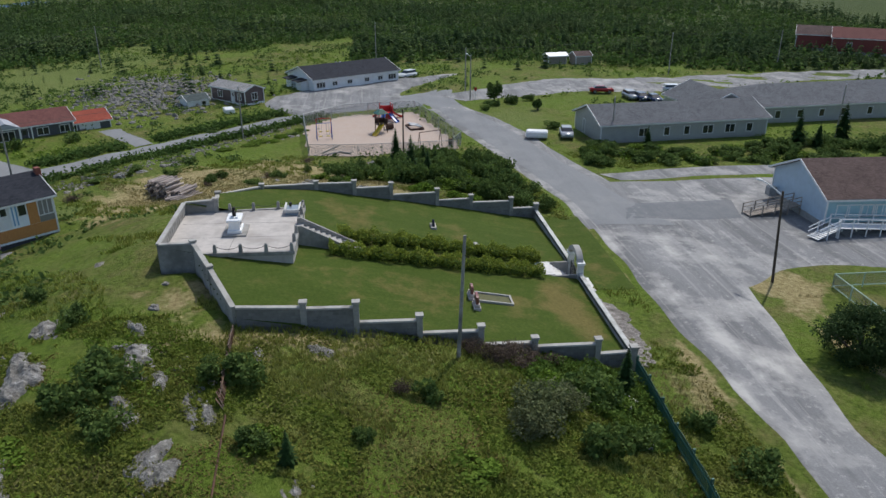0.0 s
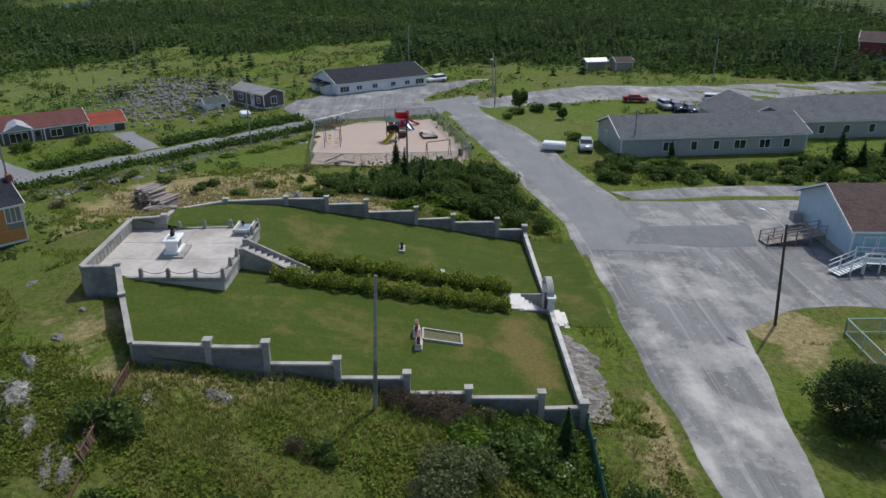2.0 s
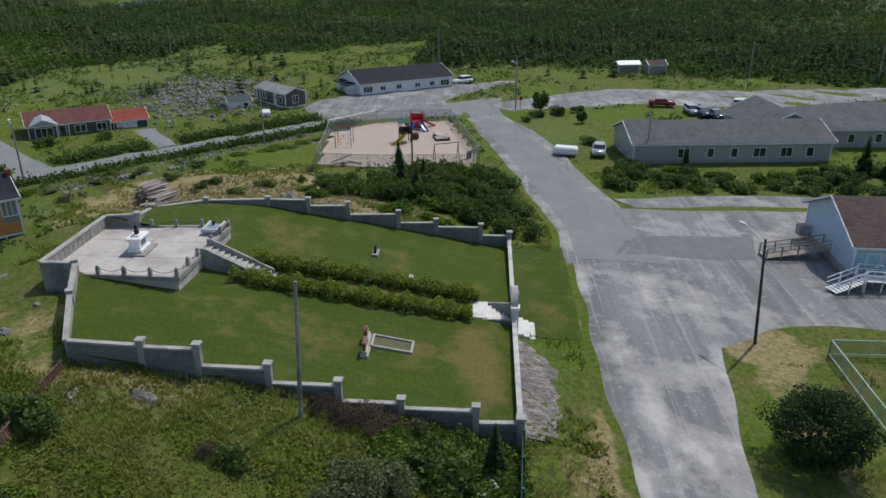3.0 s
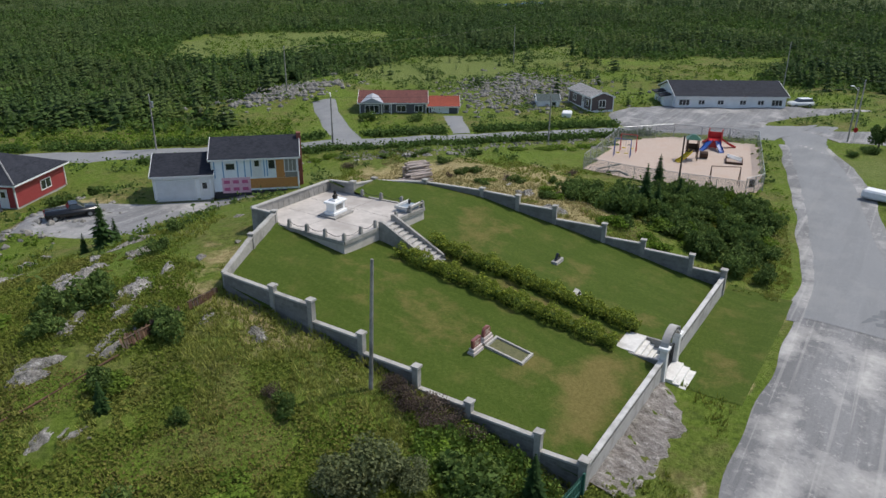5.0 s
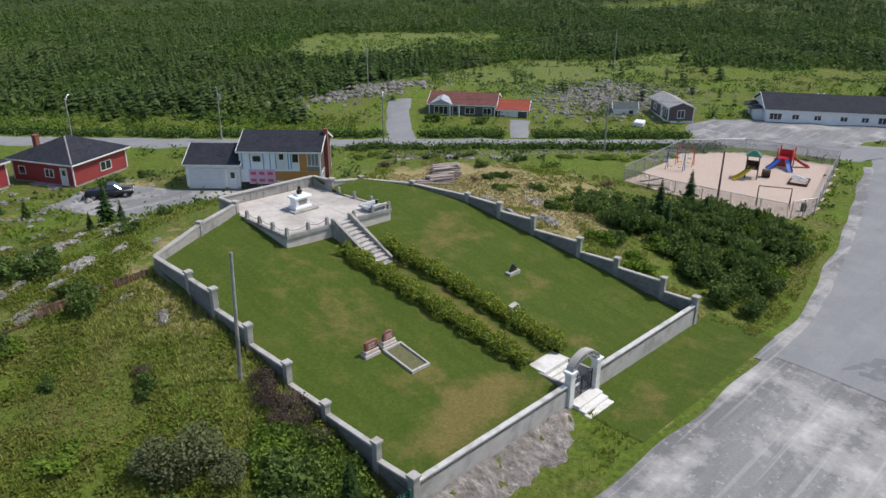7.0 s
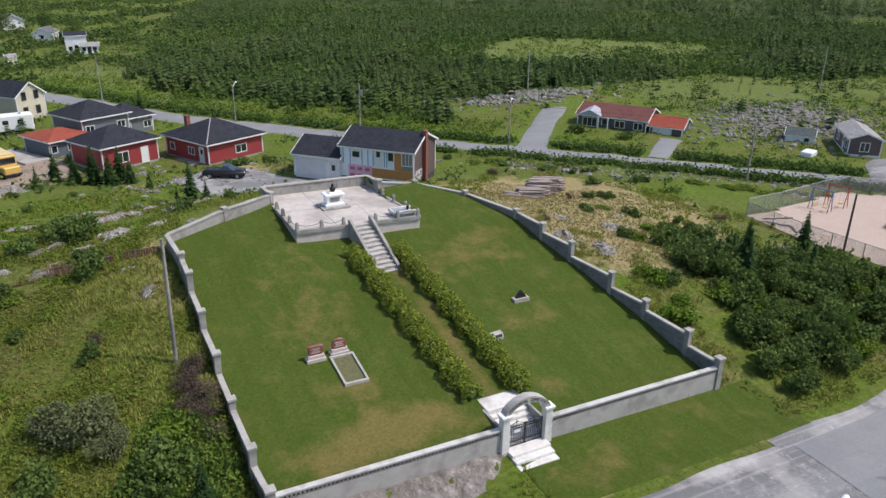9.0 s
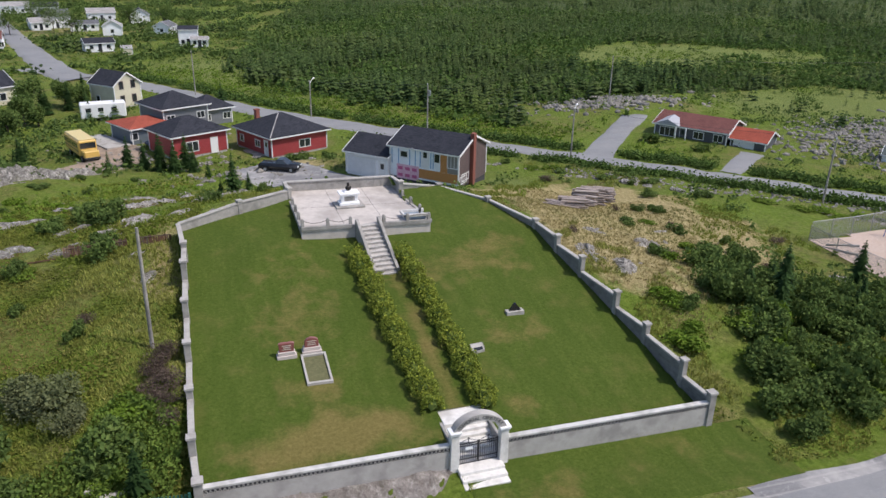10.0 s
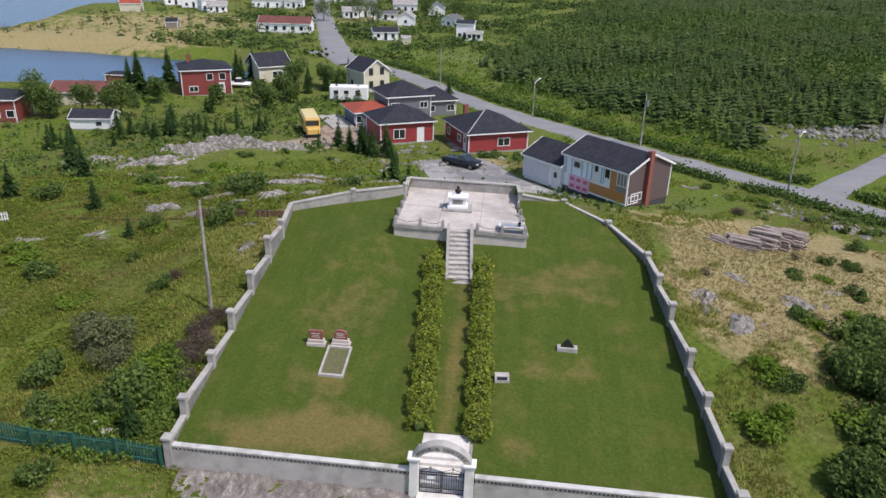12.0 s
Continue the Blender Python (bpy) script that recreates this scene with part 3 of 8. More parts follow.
strip("pavement", [(-1.8, -14.8), (2.6, -20.5), (4, -27), (-4, -46)], [(30, -10.5), (31, -15), (31, -26), (32, -46)], GRAVEL, "wide pale gravel parking lot beside the road", "parking lot", 1.0, 24, 0.045)
strip("pavement", [(14.8, -9.6), (15.3, -15), (15.6, -22.5)], [(21.8, -11.8), (22.6, -17), (23.0, -24.5)], DARKASPHALT, "dark asphalt apron on the gravel lot", "parking lot", 1.0, 8, 0.075)
strip("road", [(30, -14.5), (31.5, -24), (31.5, -46), (33, -90)], [(33.5, -12), (36.5, -24), (36.0, -46), (38, -90)], GRAVEL, "gravel lane beside the blue house", "road", 1.4, 6, 0.06)
strip("road", [(75.4, 7.0), (73.5, 16), (70.5, 24.5), (63.4, 31.8), (47.2, 47.5), (38.5, 56.2), (31.5, 62.8), (17, 76), (9.2, 83.5), (-8, 102.5), (-20, 124), (-33, 139), (-50, 156)],
      [(92, 2), (84, 14), (76.5, 25), (66.5, 34.2), (51.0, 50.0), (42.0, 59.2), (35.2, 65.6), (21, 79.4), (13.6, 87), (-3.2, 106.2), (-15.4, 127.4), (-28.6, 143), (-44, 160)], ASPHALT, "narrow grey asphalt road past the houses", "road", 1.6, 8, 0.1, 0.2)
strip("road", [(-38, 138), (-44, 150), (-53, 180), (-70, 240), (-95, 330)], [(-32, 143), (-37, 154), (-47, 184), (-64, 243), (-88, 332)], ASPHALT, "asphalt road leading into the village", "road", 3, 8, 0.3, 0.2)
strip("pavement", [(70, 26.5), (80, 36), (90, 32.5), (99, 20)], [(84, 9), (88, 10), (94, 8), (110, -4)], GRAVEL, "pale gravel yard round the white hall", "yard", 1.0, 40, 0.14)
strip("road", [(86, 4), (94, -8), (104, -22), (101, -42), (106, -74), (108, -110)], [(80, -2), (84, -16), (88, -26), (82, -45), (95, -72), (98, -110)], GRAVEL, "pale gravel lane and car park of the long building", "road", 2, 10, 0.065)
strip("pavement", [(37.5, 60.8), (46, 70), (57, 82)], [(42.0, 57.6), (52, 70), (62, 80)], ASPHALT, "asphalt driveway beside the bungalow", "driveway", 1.2, 6, 0.08)
strip("pavement", [(52.3, 49.4), (58, 54), (62.6, 57.5)], [(54.6, 46.8), (61, 51.5), (65, 54.5)], ASPHALT, "short asphalt drive to the garage", "driveway", 1.2, 4, 0.08)
strip("pavement", [(10.2, 47.6), (4, 48.2), (-2.5, 48.8), (-8, 53.5), (-9.5, 61)], [(10.4, 49.6), (7.0, 52.5), (3.4, 56.2), (1.5, 60), (-2.5, 66)], GRAVEL, "grey gravel driveway beside the unfinished house", "driveway", 0.7, 14, 0.08)
strip("pavement", [(-31, 66), (-27, 78), (-26, 88)], [(-21, 66), (-18, 78), (-24, 88)], surface("bare_earth", (0.22, 0.16, 0.11), (0.36, 0.28, 0.21), 4.0, 0.95, (0.14, 0.11, 0.08)), "bare earth and stones round the old bus", "yard", 1.2, 6, 0.06, 1.2)

# ---- the cemetery ----
lx, ly = np.meshgrid(np.arange(-15, 15.01, 0.3), np.arange(-0.2, 31, 0.3))
cells = inside(0.25 * (lx[:-1, :-1] + lx[1:, 1:] + lx[:-1, 1:] + lx[1:, :-1]), 0.5 * (ly[:-1, :-1] + ly[1:, 1:]), CEMETERY)
cells &= ~inside(0.5 * (lx[:-1, :-1] + lx[1:, 1:]), 0.5 * (ly[:-1, :-1] + ly[1:, 1:]), [(-5.8, 22.2), (3.4, 22.2), (2.7, 30.6), (-5.9, 30.4)])
cells &= ~inside(0.5 * (lx[:-1, :-1] + lx[1:, 1:]), 0.5 * (ly[:-1, :-1] + ly[1:, 1:]), [(-1.6, -0.5), (1.1, -0.5), (1.1, 3.2), (-1.6, 3.2)])
ldry = 0.85 * bell(lx, ly, -6.8, 2.5, 4.4, 1.7) + 0.4 * bell(lx, ly, -10.5, 1.6, 2.0, 1.0) + 0.15 * bell(lx, ly, -6.0, 19, 4, 2) + 0.45 * bell(lx, ly, 9, 19.5, 3, 1.3) + 0.35 * bell(lx, ly, -7.5, 13, 3, 4) + 0.45 * bell(lx, ly, 3.2, 2.6, 1.2, 1.4) + 0.45 * bell(lx, ly, 5, 17, 5, 1.8) + 0.6 * bell(lx, ly, -0.35, 8, 0.6, 9) + 0.4 * bell(lx, ly, -7.5, 6, 1.8, 1.2) + 0.35 * bell(lx, ly, 5.5, 9, 2.5, 2)
tagged(sheet("lawn", lx, ly, lawn_z(lx, ly), LAWN, np.stack([0.78 * ldry, 0 * lx, 0 * lx], -1), cells), "mown green lawn with dry patches inside the walls", "lawn", kind="structure")
vx = np.stack([np.linspace(-1.2, 17, 60)] * 14)
vy = np.linspace(0, 1, 14)[:, None] * np.linspace(-5.15, -5.3, 60)[None] - 0.1
tagged(sheet("grass_verge", vx, vy, land(vx, vy) + 0.04 - 0.2 * (np.linspace(0, 1, 14)[:, None] > 0.97), LAWN, np.stack([0.35 * bell(vx, vy, 2, -3, 3, 1.5), 0 * vx, 0 * vx], -1)), "mown grass verge below the cemetery wall", "grass", kind="structure")

bm = bmesh.new()
box(bm, -0.19, 0.19, -0.09, 0.09, 0.004, 0.192, bevel=0.012)
BLOCKMESH = linked("block", bm, BLOCK)
bm = bmesh.new()
box(bm, -0.09, 0.09, -0.09, 0.09, 0.004, 0.192, bevel=0.012)
HALFMESH = linked("block", bm, BLOCK)
block_me, half_me = BLOCKMESH.data, HALFMESH.data
bpy.data.objects.remove(BLOCKMESH), bpy.data.objects.remove(HALFMESH)


def post(parent, x, y, top, bottom, yaw, size=0.36):
    bm = bmesh.new()
    box(bm, -size / 2, size / 2, -size / 2, size / 2, bottom, top - 0.12, bevel=0.015)
    p = part("post", bm, CONCRETE, parent)
    p.matrix_basis = pose(x, y, 0, 0, 0, yaw)
    bm = bmesh.new()
    vs = box(bm, -size / 2 - 0.06, size / 2 + 0.06, -size / 2 - 0.06, size / 2 + 0.06, top - 0.12, top - 0.04)
    top_face = [f for f in bm.faces if all(abs(v.co.z - top + 0.04) < 1e-5 for v in f.verts)]
    r = bmesh.ops.inset_individual(bm, faces=top_face, thickness=0.12)
    for v in top_face[0].verts:
        v.co.z = top
    part("cap", bm, COPING, p, "pale concrete cap")


def panel(parent, a, b, ta, tb, foot, blocks=True, inset=0.17):
    """A stretch of wall between two posts: joints behind, blocks proud, a coping on top."""
    a, b = Vector(a), Vector(b)
    d = b - a
    length, yaw = d.length - 2 * inset, math.degrees(math.atan2(d.y, d.x))
    mid = (a + b) / 2
    bottom = min(foot(*a), foot(*b)) - 0.5
    m = pose(mid.x, mid.y, 0, 0, 0, yaw)
    th = 0.085 if blocks else 0.1
    bm = bmesh.new()
    lo = [bm.verts.new((x, y, bottom)) for x, y in ((-length / 2, -th), (length / 2, -th), (length / 2, th), (-length / 2, th))]
    hi = [bm.verts.new((x, y, z - 0.1)) for x, y, z in ((-length / 2, -th, ta), (length / 2, -th, tb), (length / 2, th, tb), (-length / 2, th, ta))]
    bm.faces.new(lo[::-1]), bm.faces.new(hi)
    for i in range(4):
        bm.faces.new((lo[i], lo[(i + 1) % 4], hi[(i + 1) % 4], hi[i]))
    w = part("wall_panel", bm, BLOCK if blocks else CONCRETE, parent)
    w.matrix_basis = m
    bm = bmesh.new()
    lo = [bm.verts.new((x, y, z - 0.1)) for x, y, z in ((-length / 2, -0.17, ta), (length / 2, -0.17, tb), (length / 2, 0.17, tb), (-length / 2, 0.17, ta))]
    hi = [bm.verts.new((v.co.x, v.co.y * 0.9, v.co.z + 0.1)) for v in lo]
    bm.faces.new(lo[::-1]), bm.faces.new(hi)
    for i in range(4):
        bm.faces.new((lo[i], lo[(i + 1) % 4], hi[(i + 1) % 4], hi[i]))
    part("coping", bm, COPING, w, "pale concrete coping")
    if blocks:
        row, z = 0, min(ta, tb) - 0.1 - 0.2
        while z > min(foot(*a), foot(*b)) - 0.15 and row < 9:
            x = -length / 2 + (0.0 if row % 2 else 0.2)
            while x + 0.4 < length / 2 + 0.02:
                shared("block", block_me, w, Matrix.Translation((x + 0.2, 0, z)))
                x += 0.4
            if row % 2 == 0:
                shared("block", half_me, w, Matrix.Translation((-length / 2 + 0.1, 0, z)))
            row, z = row + 1, z - 0.2


def foot_out(x, y):
    return float(min(land(x, y), lawn_z(x, y)))


WEST = [(-14.22, 0.0, 1.26), (-14.37, 2.42, 2.03), (-14.39, 6.43, 2.36), (-14.38, 9.78, 3.35), (-14.38, 13.5, 4.26), (-14.34, 17.22, 5.29), (-14.3, 20.27, 5.41)]
west = thing("cemetery_wall", Matrix(), "stepped grey concrete block wall with capped posts", "wall", "cemetery walls", "structure")
for (x0, y0, t0), (x1, y1, t1) in zip(WEST, WEST[1:]):
    panel(west, (x0, y0), (x1, y1), min(t0, t1) - 0.36, min(t0, t1) - 0.33, foot_out)
panel(west, WEST[-1][:2], (-14.65, 24.15), 5.05, 5.4, foot_out, inset=0.1)
for x, y, t in WEST[1:]:
    post(west, x, y, t, foot_out(x, y) - 0.5, 0)
EAST = [(14.2, 0.08, 0.81), (14.03, 2.56, 1.6), (13.89, 6.53, 2.04), (13.54, 9.84, 2.88), (13.13, 14.22, 3.74), (12.8, 17.63, 4.16), (12.53, 21.09, 4.28), (10.16, 25.65, 4.9), (6.8, 28.78, 5.38), (3.2, 28.25, 6.05)]
east = thing("cemetery_wall", Matrix(), "long curving grey concrete block wall with posts", "wall", "cemetery walls", "structure")
for i, ((x0, y0, t0), (x1, y1, t1)) in enumerate(zip(EAST, EAST[1:])):
    if i < 5:
        panel(east, (x0, y0), (x1, y1), t0 - 0.36, t0 - 0.33, foot_out)
    else:
        panel(east, (x0, y0), (x1, y1), t0 - 0.2, t1 - 0.25, foot_out, blocks=i < 7)
for x, y, t in EAST[1:]:
    post(east, x, y, t, foot_out(x, y) - 0.5, 5)

# back walls and the wing beside the terrace
back = thing("cemetery_wall", Matrix(), "low pale concrete wall round the terrace", "wall", "cemetery walls", "structure")
BACK = [(-14.65, 24.15, 5.42), (-10.15, 26.25, 5.98), (-6.15, 28.05, 6.1), (-6.22, 30.3, 6.1), (2.97, 30.62, 5.86), (3.2, 28.25, 5.95)]
for (x0, y0, t0), (x1, y1, t1) in zip(BACK, BACK[1:]):
    panel(back, (x0, y0), (x1, y1), t0 - 0.04, t1 - 0.04, foot_out, blocks=False, inset=0.05)
post(back, -10.15, 26.25, 6.1, 4.0, 25, 0.32)
post(back, -6.15, 28.05, 6.25, 4.0, 25, 0.32)
for i in range(15):
    u = (i + 0.5) / 15
    bm = bmesh.new()
    box(bm, -0.035, 0.035, -0.13, -0.1, 4.9, 5.72 - 0.22 * u)
    rib = part("wall_rib", bm, CONCRETE, back)
    rib.matrix_basis = pose(-6.22 + 9.19 * u, 30.3 + 0.32 * u, 0, 0, 0, 2)

# front wall: smooth render, a pierced band and a pale coping
front = thing("cemetery_wall", Matrix(), "smooth pale front wall with pierced band and coping", "wall", "cemetery walls", "structure")


def front_run(x0, x1, z0, z1):
    def zt(x):
        return z0 + (z1 - z0) * (x - x0) / (x1 - x0)
    def zl(x, y):
        return foot_out(x, -0.3) - 0.5
    bm = bmesh.new()
    prism(bm, [(x0, -0.12), (x1, -0.12), (x1, 0.12), (x0, 0.12)], zl, lambda x, y: zt(x) - 0.36)
    w = part("wall_panel", bm, RENDER, front, "smooth rendered wall panel")
    bm = bmesh.new()
    prism(bm, [(x0, -0.15), (x1, -0.15), (x1, 0.17), (x0, 0.17)], lambda x, y: zt(x) - 0.1, lambda x, y: zt(x))
    part("coping", bm, PALECOPE, w, "pale worn coping")
    # solid strip coloured near-black for the shade in the band's openings
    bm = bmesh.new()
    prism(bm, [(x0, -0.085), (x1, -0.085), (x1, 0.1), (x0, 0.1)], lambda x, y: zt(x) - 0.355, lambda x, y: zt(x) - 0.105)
    part("band_back", bm, GAPSHADE, w, "dark strip painted as shade behind the pierced band")
    n = int((x1 - x0) / 0.21)
    bm = bmesh.new()
    for lean in (-1, 1):
        vs = box(bm, -0.018, 0.018, -0.018, 0.018, -0.14, 0.14)
        bmesh.ops.transform(bm, matrix=pose(0, 0.004 * lean, 0, 0, 35 * lean, 0), verts=vs)
    me = linked("lattice_bar", bm, CONCRETE)
    data = me.data
    bpy.data.objects.remove(me)
    for i in range(n):
        x = x0 + (i + 0.5) * (x1 - x0) / n
        shared("lattice_bar", data, w, Matrix.Translation((x, -0.105, zt(x) - 0.23)))


front_run(-13.98, -1.85, 0.80, 0.56)
front_run(1.42, 14.05, 0.42, 0.16)
post(front, -14.2, 0.0, 1.24, -1.6, 0, 0.42)
post(front, 14.25, 0.0, 0.81, -2.2, 0, 0.42)

# gateway
GX0, GX1 = -1.6, 1.15
gate = thing("cemetery_gateway", Matrix(), "white arched gateway with iron gates and lettering", "gateway")
for gx_, top in ((GX0, 1.42), (GX1, 1.25)):
    bm = bmesh.new()
    vs = box(bm, -0.25, 0.25, -0.25, 0.25, -1.6, top - 0.22, bevel=0.02)
    for v in vs:
        if v.co.z > 0:
            v.co.x, v.co.y = v.co.x * 0.88, v.co.y * 0.88
    p = part("gate_post", bm, WHITEWASH, gate)
    p.matrix_basis = pose(gx_, -0.05, 0)
    bm = bmesh.new()
    box(bm, -0.27, 0.27, -0.27, 0.27, top - 0.22, top - 0.12, bevel=0.015)
    box(bm, -0.32, 0.32, -0.32, 0.32, top - 0.12, top, bevel=0.02)
    part("cap", bm, WHITEMETAL, p, "bright white moulded cap")


def arch_at(a):
    """A place on the arch's middle line, a from -1 to 1."""
    return (GX0 + GX1) / 2 + (GX1 - GX0) / 2 * a, 1.2 - 0.09 * a + 1.12 * math.sqrt(max(0.0, 1 - 0.94 * a * a)) - 0.28


bm = bmesh.new()
rings = []
N = 18
for i in range(N + 1):
    a = -1 + 2 * i / N
    x, z = arch_at(a)
    x2, z2 = arch_at(a + 0.01)
    x1_, z1_ = arch_at(a - 0.01)
    t = Vector((x2 - x1_, 0, z2 - z1_)).normalized()
    nrm = Vector((-t.z, 0, t.x))
    ridge = 0.06 * (1 - abs(a)) ** 2
    rings.append([bm.verts.new(Vector((x, y, z)) + nrm * h) for y, h in ((-0.24, -0.17), (0.24, -0.17), (0.24, 0.15 + ridge), (-0.24, 0.15 + ridge))])
for r0, r1 in zip(rings, rings[1:]):
    for k in range(4):
        bm.faces.new((r0[k], r0[(k + 1) % 4], r1[(k + 1) % 4], r1[k]))
bm.faces.new(rings[0]), bm.faces.new(rings[-1][::-1])
arch = part("arch", bm, RENDER, gate, "weathered white concrete arch")
TEXT = "MEMORIAL CEMETERY"
for i, ch in enumerate(TEXT):
    if ch == " ":
        continue
    a = -0.84 + 1.68 * i / (len(TEXT) - 1)
    x, z = arch_at(a)
    x2, z2 = arch_at(a + 0.02)
    cu = bpy.data.curves.new("letter", "FONT")
    cu.body, cu.size, cu.align_x, cu.align_y, cu.extrude = ch, 0.25, "CENTER", "CENTER", 0.012
    cu.materials.append(LETTER)
    ob = new("letter", cu)
    ob.parent = arch
    ob.matrix_basis = Matrix.Translation((x, -0.252, z)) @ pose(0, 0, 0, 90, 0, 0) @ pose(0, 0, 0, 0, 0, math.degrees(math.atan2(z2 - z, x2 - x)))

for side in (-1, 1):
    hinge, meet = (GX0 + 0.27, -0.24) if side < 0 else (GX1 - 0.27, -0.21)
    leaf = new("gate_leaf")
    leaf.parent = gate
    x0, x1 = min(hinge, meet), max(hinge, meet)
    bm = bmesh.new()
    for z in (-0.82, -0.55, 0.28, 0.42):
        box(bm, x0, x1, -0.02, 0.02, z - 0.018, z + 0.018)
    for x in (x0 + 0.02, x1 - 0.02):
        box(bm, x - 0.025, x + 0.025, -0.025, 0.025, -0.86, 0.52)
    part("gate_frame", bm, IRON, leaf)
    bm = bmesh.new()
    box(bm, -0.011, 0.011, -0.011, 0.011, -0.82, 0.42)
    ob = linked("bar", bm, IRON)
    me = ob.data
    bpy.data.objects.remove(ob)
    n = 9
    for i in range(1, n):
        shared("bar", me, leaf, Matrix.Translation((x0 + (x1 - x0) * i / n, 0, 0)))
    bm = bmesh.new()
    pts = [(x0 + (x1 - x0) * i / 12, 0, 0.46 + 0.20 * math.sin(math.pi * i / 12)) for i in range(13)]
    for p0, p1 in zip(pts, pts[1:]):
        rod(bm, p0, p1, 0.016, n=6)
    rod(bm, ((x0 + x1) / 2, 0, 0.42), ((x0 + x1) / 2, 0, 0.80), 0.018, n=6)
    box(bm, (x0 + x1) / 2 - 0.07, (x0 + x1) / 2 + 0.07, -0.014, 0.014, 0.70, 0.73)
    part("scroll", bm, IRON, leaf)
bm = bmesh.new()
box(bm, -0.95, -0.55, -0.045, -0.025, 0.02, 0.2)
part("notice", bm, WHITEMETAL, gate, "small white notice on the gate")


def flight(name, label, steps, m, mat, cat="steps"):
    """Steps given as x0, x1, y0, y1, z0, z1 boxes with worn edges."""
    t = thing(name, m, label, cat)
    for s in steps:
        bm = bmesh.new()
        box(bm, *s, bevel=0.02)
        part("step", bm, mat, t)
    return t


flight("gate_steps", "three white-painted concrete steps before the gate", [(-1.45, 1.05, -0.75 - 0.42 * i, 0.0 if i == 0 else -0.72 - 0.42 * (i - 1), -2.0, -0.84 - 0.18 * i) for i in range(3)], pose(0, 0, 0), WHITEWASH)
flight("gate_steps", "broad white-painted steps up to the lawn path", [(-1.5, 1.0, 0.05 + 0.3 * i, 0.37 + 0.3 * i, -1.6, -0.82 + 0.19 * i) for i in range(6)] + [(-1.5, 1.0, 1.85, 3.5, -1.6, 0.42)], pose(0, 0, 0), WHITEWASH)
bm = bmesh.new()
box(bm, -1.68, -1.5, 0.15, 3.35, -1.6, 0.36, bevel=0.02)
tagged(linked("step_kerb", bm, CONCRETE), "low concrete kerb beside the gate steps", "kerb", kind="structure")
bm = bmesh.new()
box(bm, 1.0, 1.18, 0.15, 3.35, -1.6, 0.32, bevel=0.02)
tagged(linked("step_kerb", bm, CONCRETE), "low concrete kerb beside the gate steps", "kerb", kind="structure")


# terrace
def terrace_z(x, y):
    return 4.98 - 0.03 * (x + 1.2) + 0.01 * (y - 25)


TERRACE = [(-6.1, 21.55), (3.78, 21.5), (3.05, 28.4), (2.9, 30.55), (-6.15, 30.25), (-6.1, 28.0)]
bm = bmesh.new()
prism(bm, TERRACE, 3.0, terrace_z)
bmesh.ops.bevel(bm, geom=[e for e in bm.edges if all(v.co.z > 4 for v in e.verts)], offset=0.03, segments=1, affect="EDGES")
terrace = tagged(linked("terrace", bm, SLAB), "pale pinkish concrete terrace at the cemetery's top", "terrace", kind="structure")
for k, (x, y0, y1) in enumerate(((-2.9, 21.7, 30.2), (0.2, 21.7, 30.2))):
    bm = bmesh.new()
    prism(bm, [(x, y0), (x + 0.03, y0), (x + 0.03, y1), (x, y1)], 4.6, lambda x, y: terrace_z(x, y) + 0.004)
    part("joint", bm, BLOCK, terrace, "dark joint in the slab")
bm = bmesh.new()
prism(bm, [(-6.15, 25.9), (2.95, 25.9), (2.95, 25.93), (-6.15, 25.93)], 4.6, lambda x, y: terrace_z(x, y) + 0.004)
part("joint", bm, BLOCK, terrace, "dark joint in the slab")
for (xa, ya), (xb, yb) in (((-6.1, 21.55), (-2.35, 21.55)), ((0.05, 21.55), (3.78, 21.5)), ((-6.1, 21.55), (-6.1, 28.0)), ((3.78, 21.5), (3.05, 28.3))):
    d = Vector((xb - xa, yb - ya)).normalized() * 0.0
    nx, ny = (0, 0.12) if abs(xb - xa) > abs(yb - ya) else (0.12, 0)
    bm = bmesh.new()
    prism(bm, [(xa - nx, ya - ny), (xb - nx, yb - ny), (xb + nx, yb + ny), (xa + nx, ya + ny)] if nx == 0 else [(xa - nx, ya), (xa + nx, ya), (xb + nx, yb), (xb - nx, yb)],
          lambda x, y: terrace_z(x, y) - 0.2, lambda x, y: terrace_z(x, y) + 0.07)
    part("kerb", bm, CONCRETE, terrace, "raised concrete kerb")


def bollard(x, y):
    z = float(terrace_z(x, y)) + 0.06
    t = thing("bollard", pose(x, y, z), "squat tapered concrete bollard on the terrace kerb", "bollard", "terrace bollards")
    bm = bmesh.new()
    vs = box(bm, -0.13, 0.13, -0.13, 0.13, 0, 0.55)
    for v in vs:
        if v.co.z > 0.3:
            v.co.x *= 0.75
            v.co.y *= 0.75
    bmesh.ops.bevel(bm, geom=list(bm.edges), offset=0.015, segments=1, affect="EDGES")
    part("shaft", bm, CONCRETE, t)
    bm = bmesh.new()
    bmesh.ops.create_uvsphere(bm, u_segments=8, v_segments=5, radius=0.1, matrix=Matrix.Translation((0, 0, 0.55)) @ Matrix.Diagonal((1, 1, 0.6, 1)))
    part("knob", bm, CONCRETE, t, smooth=True)


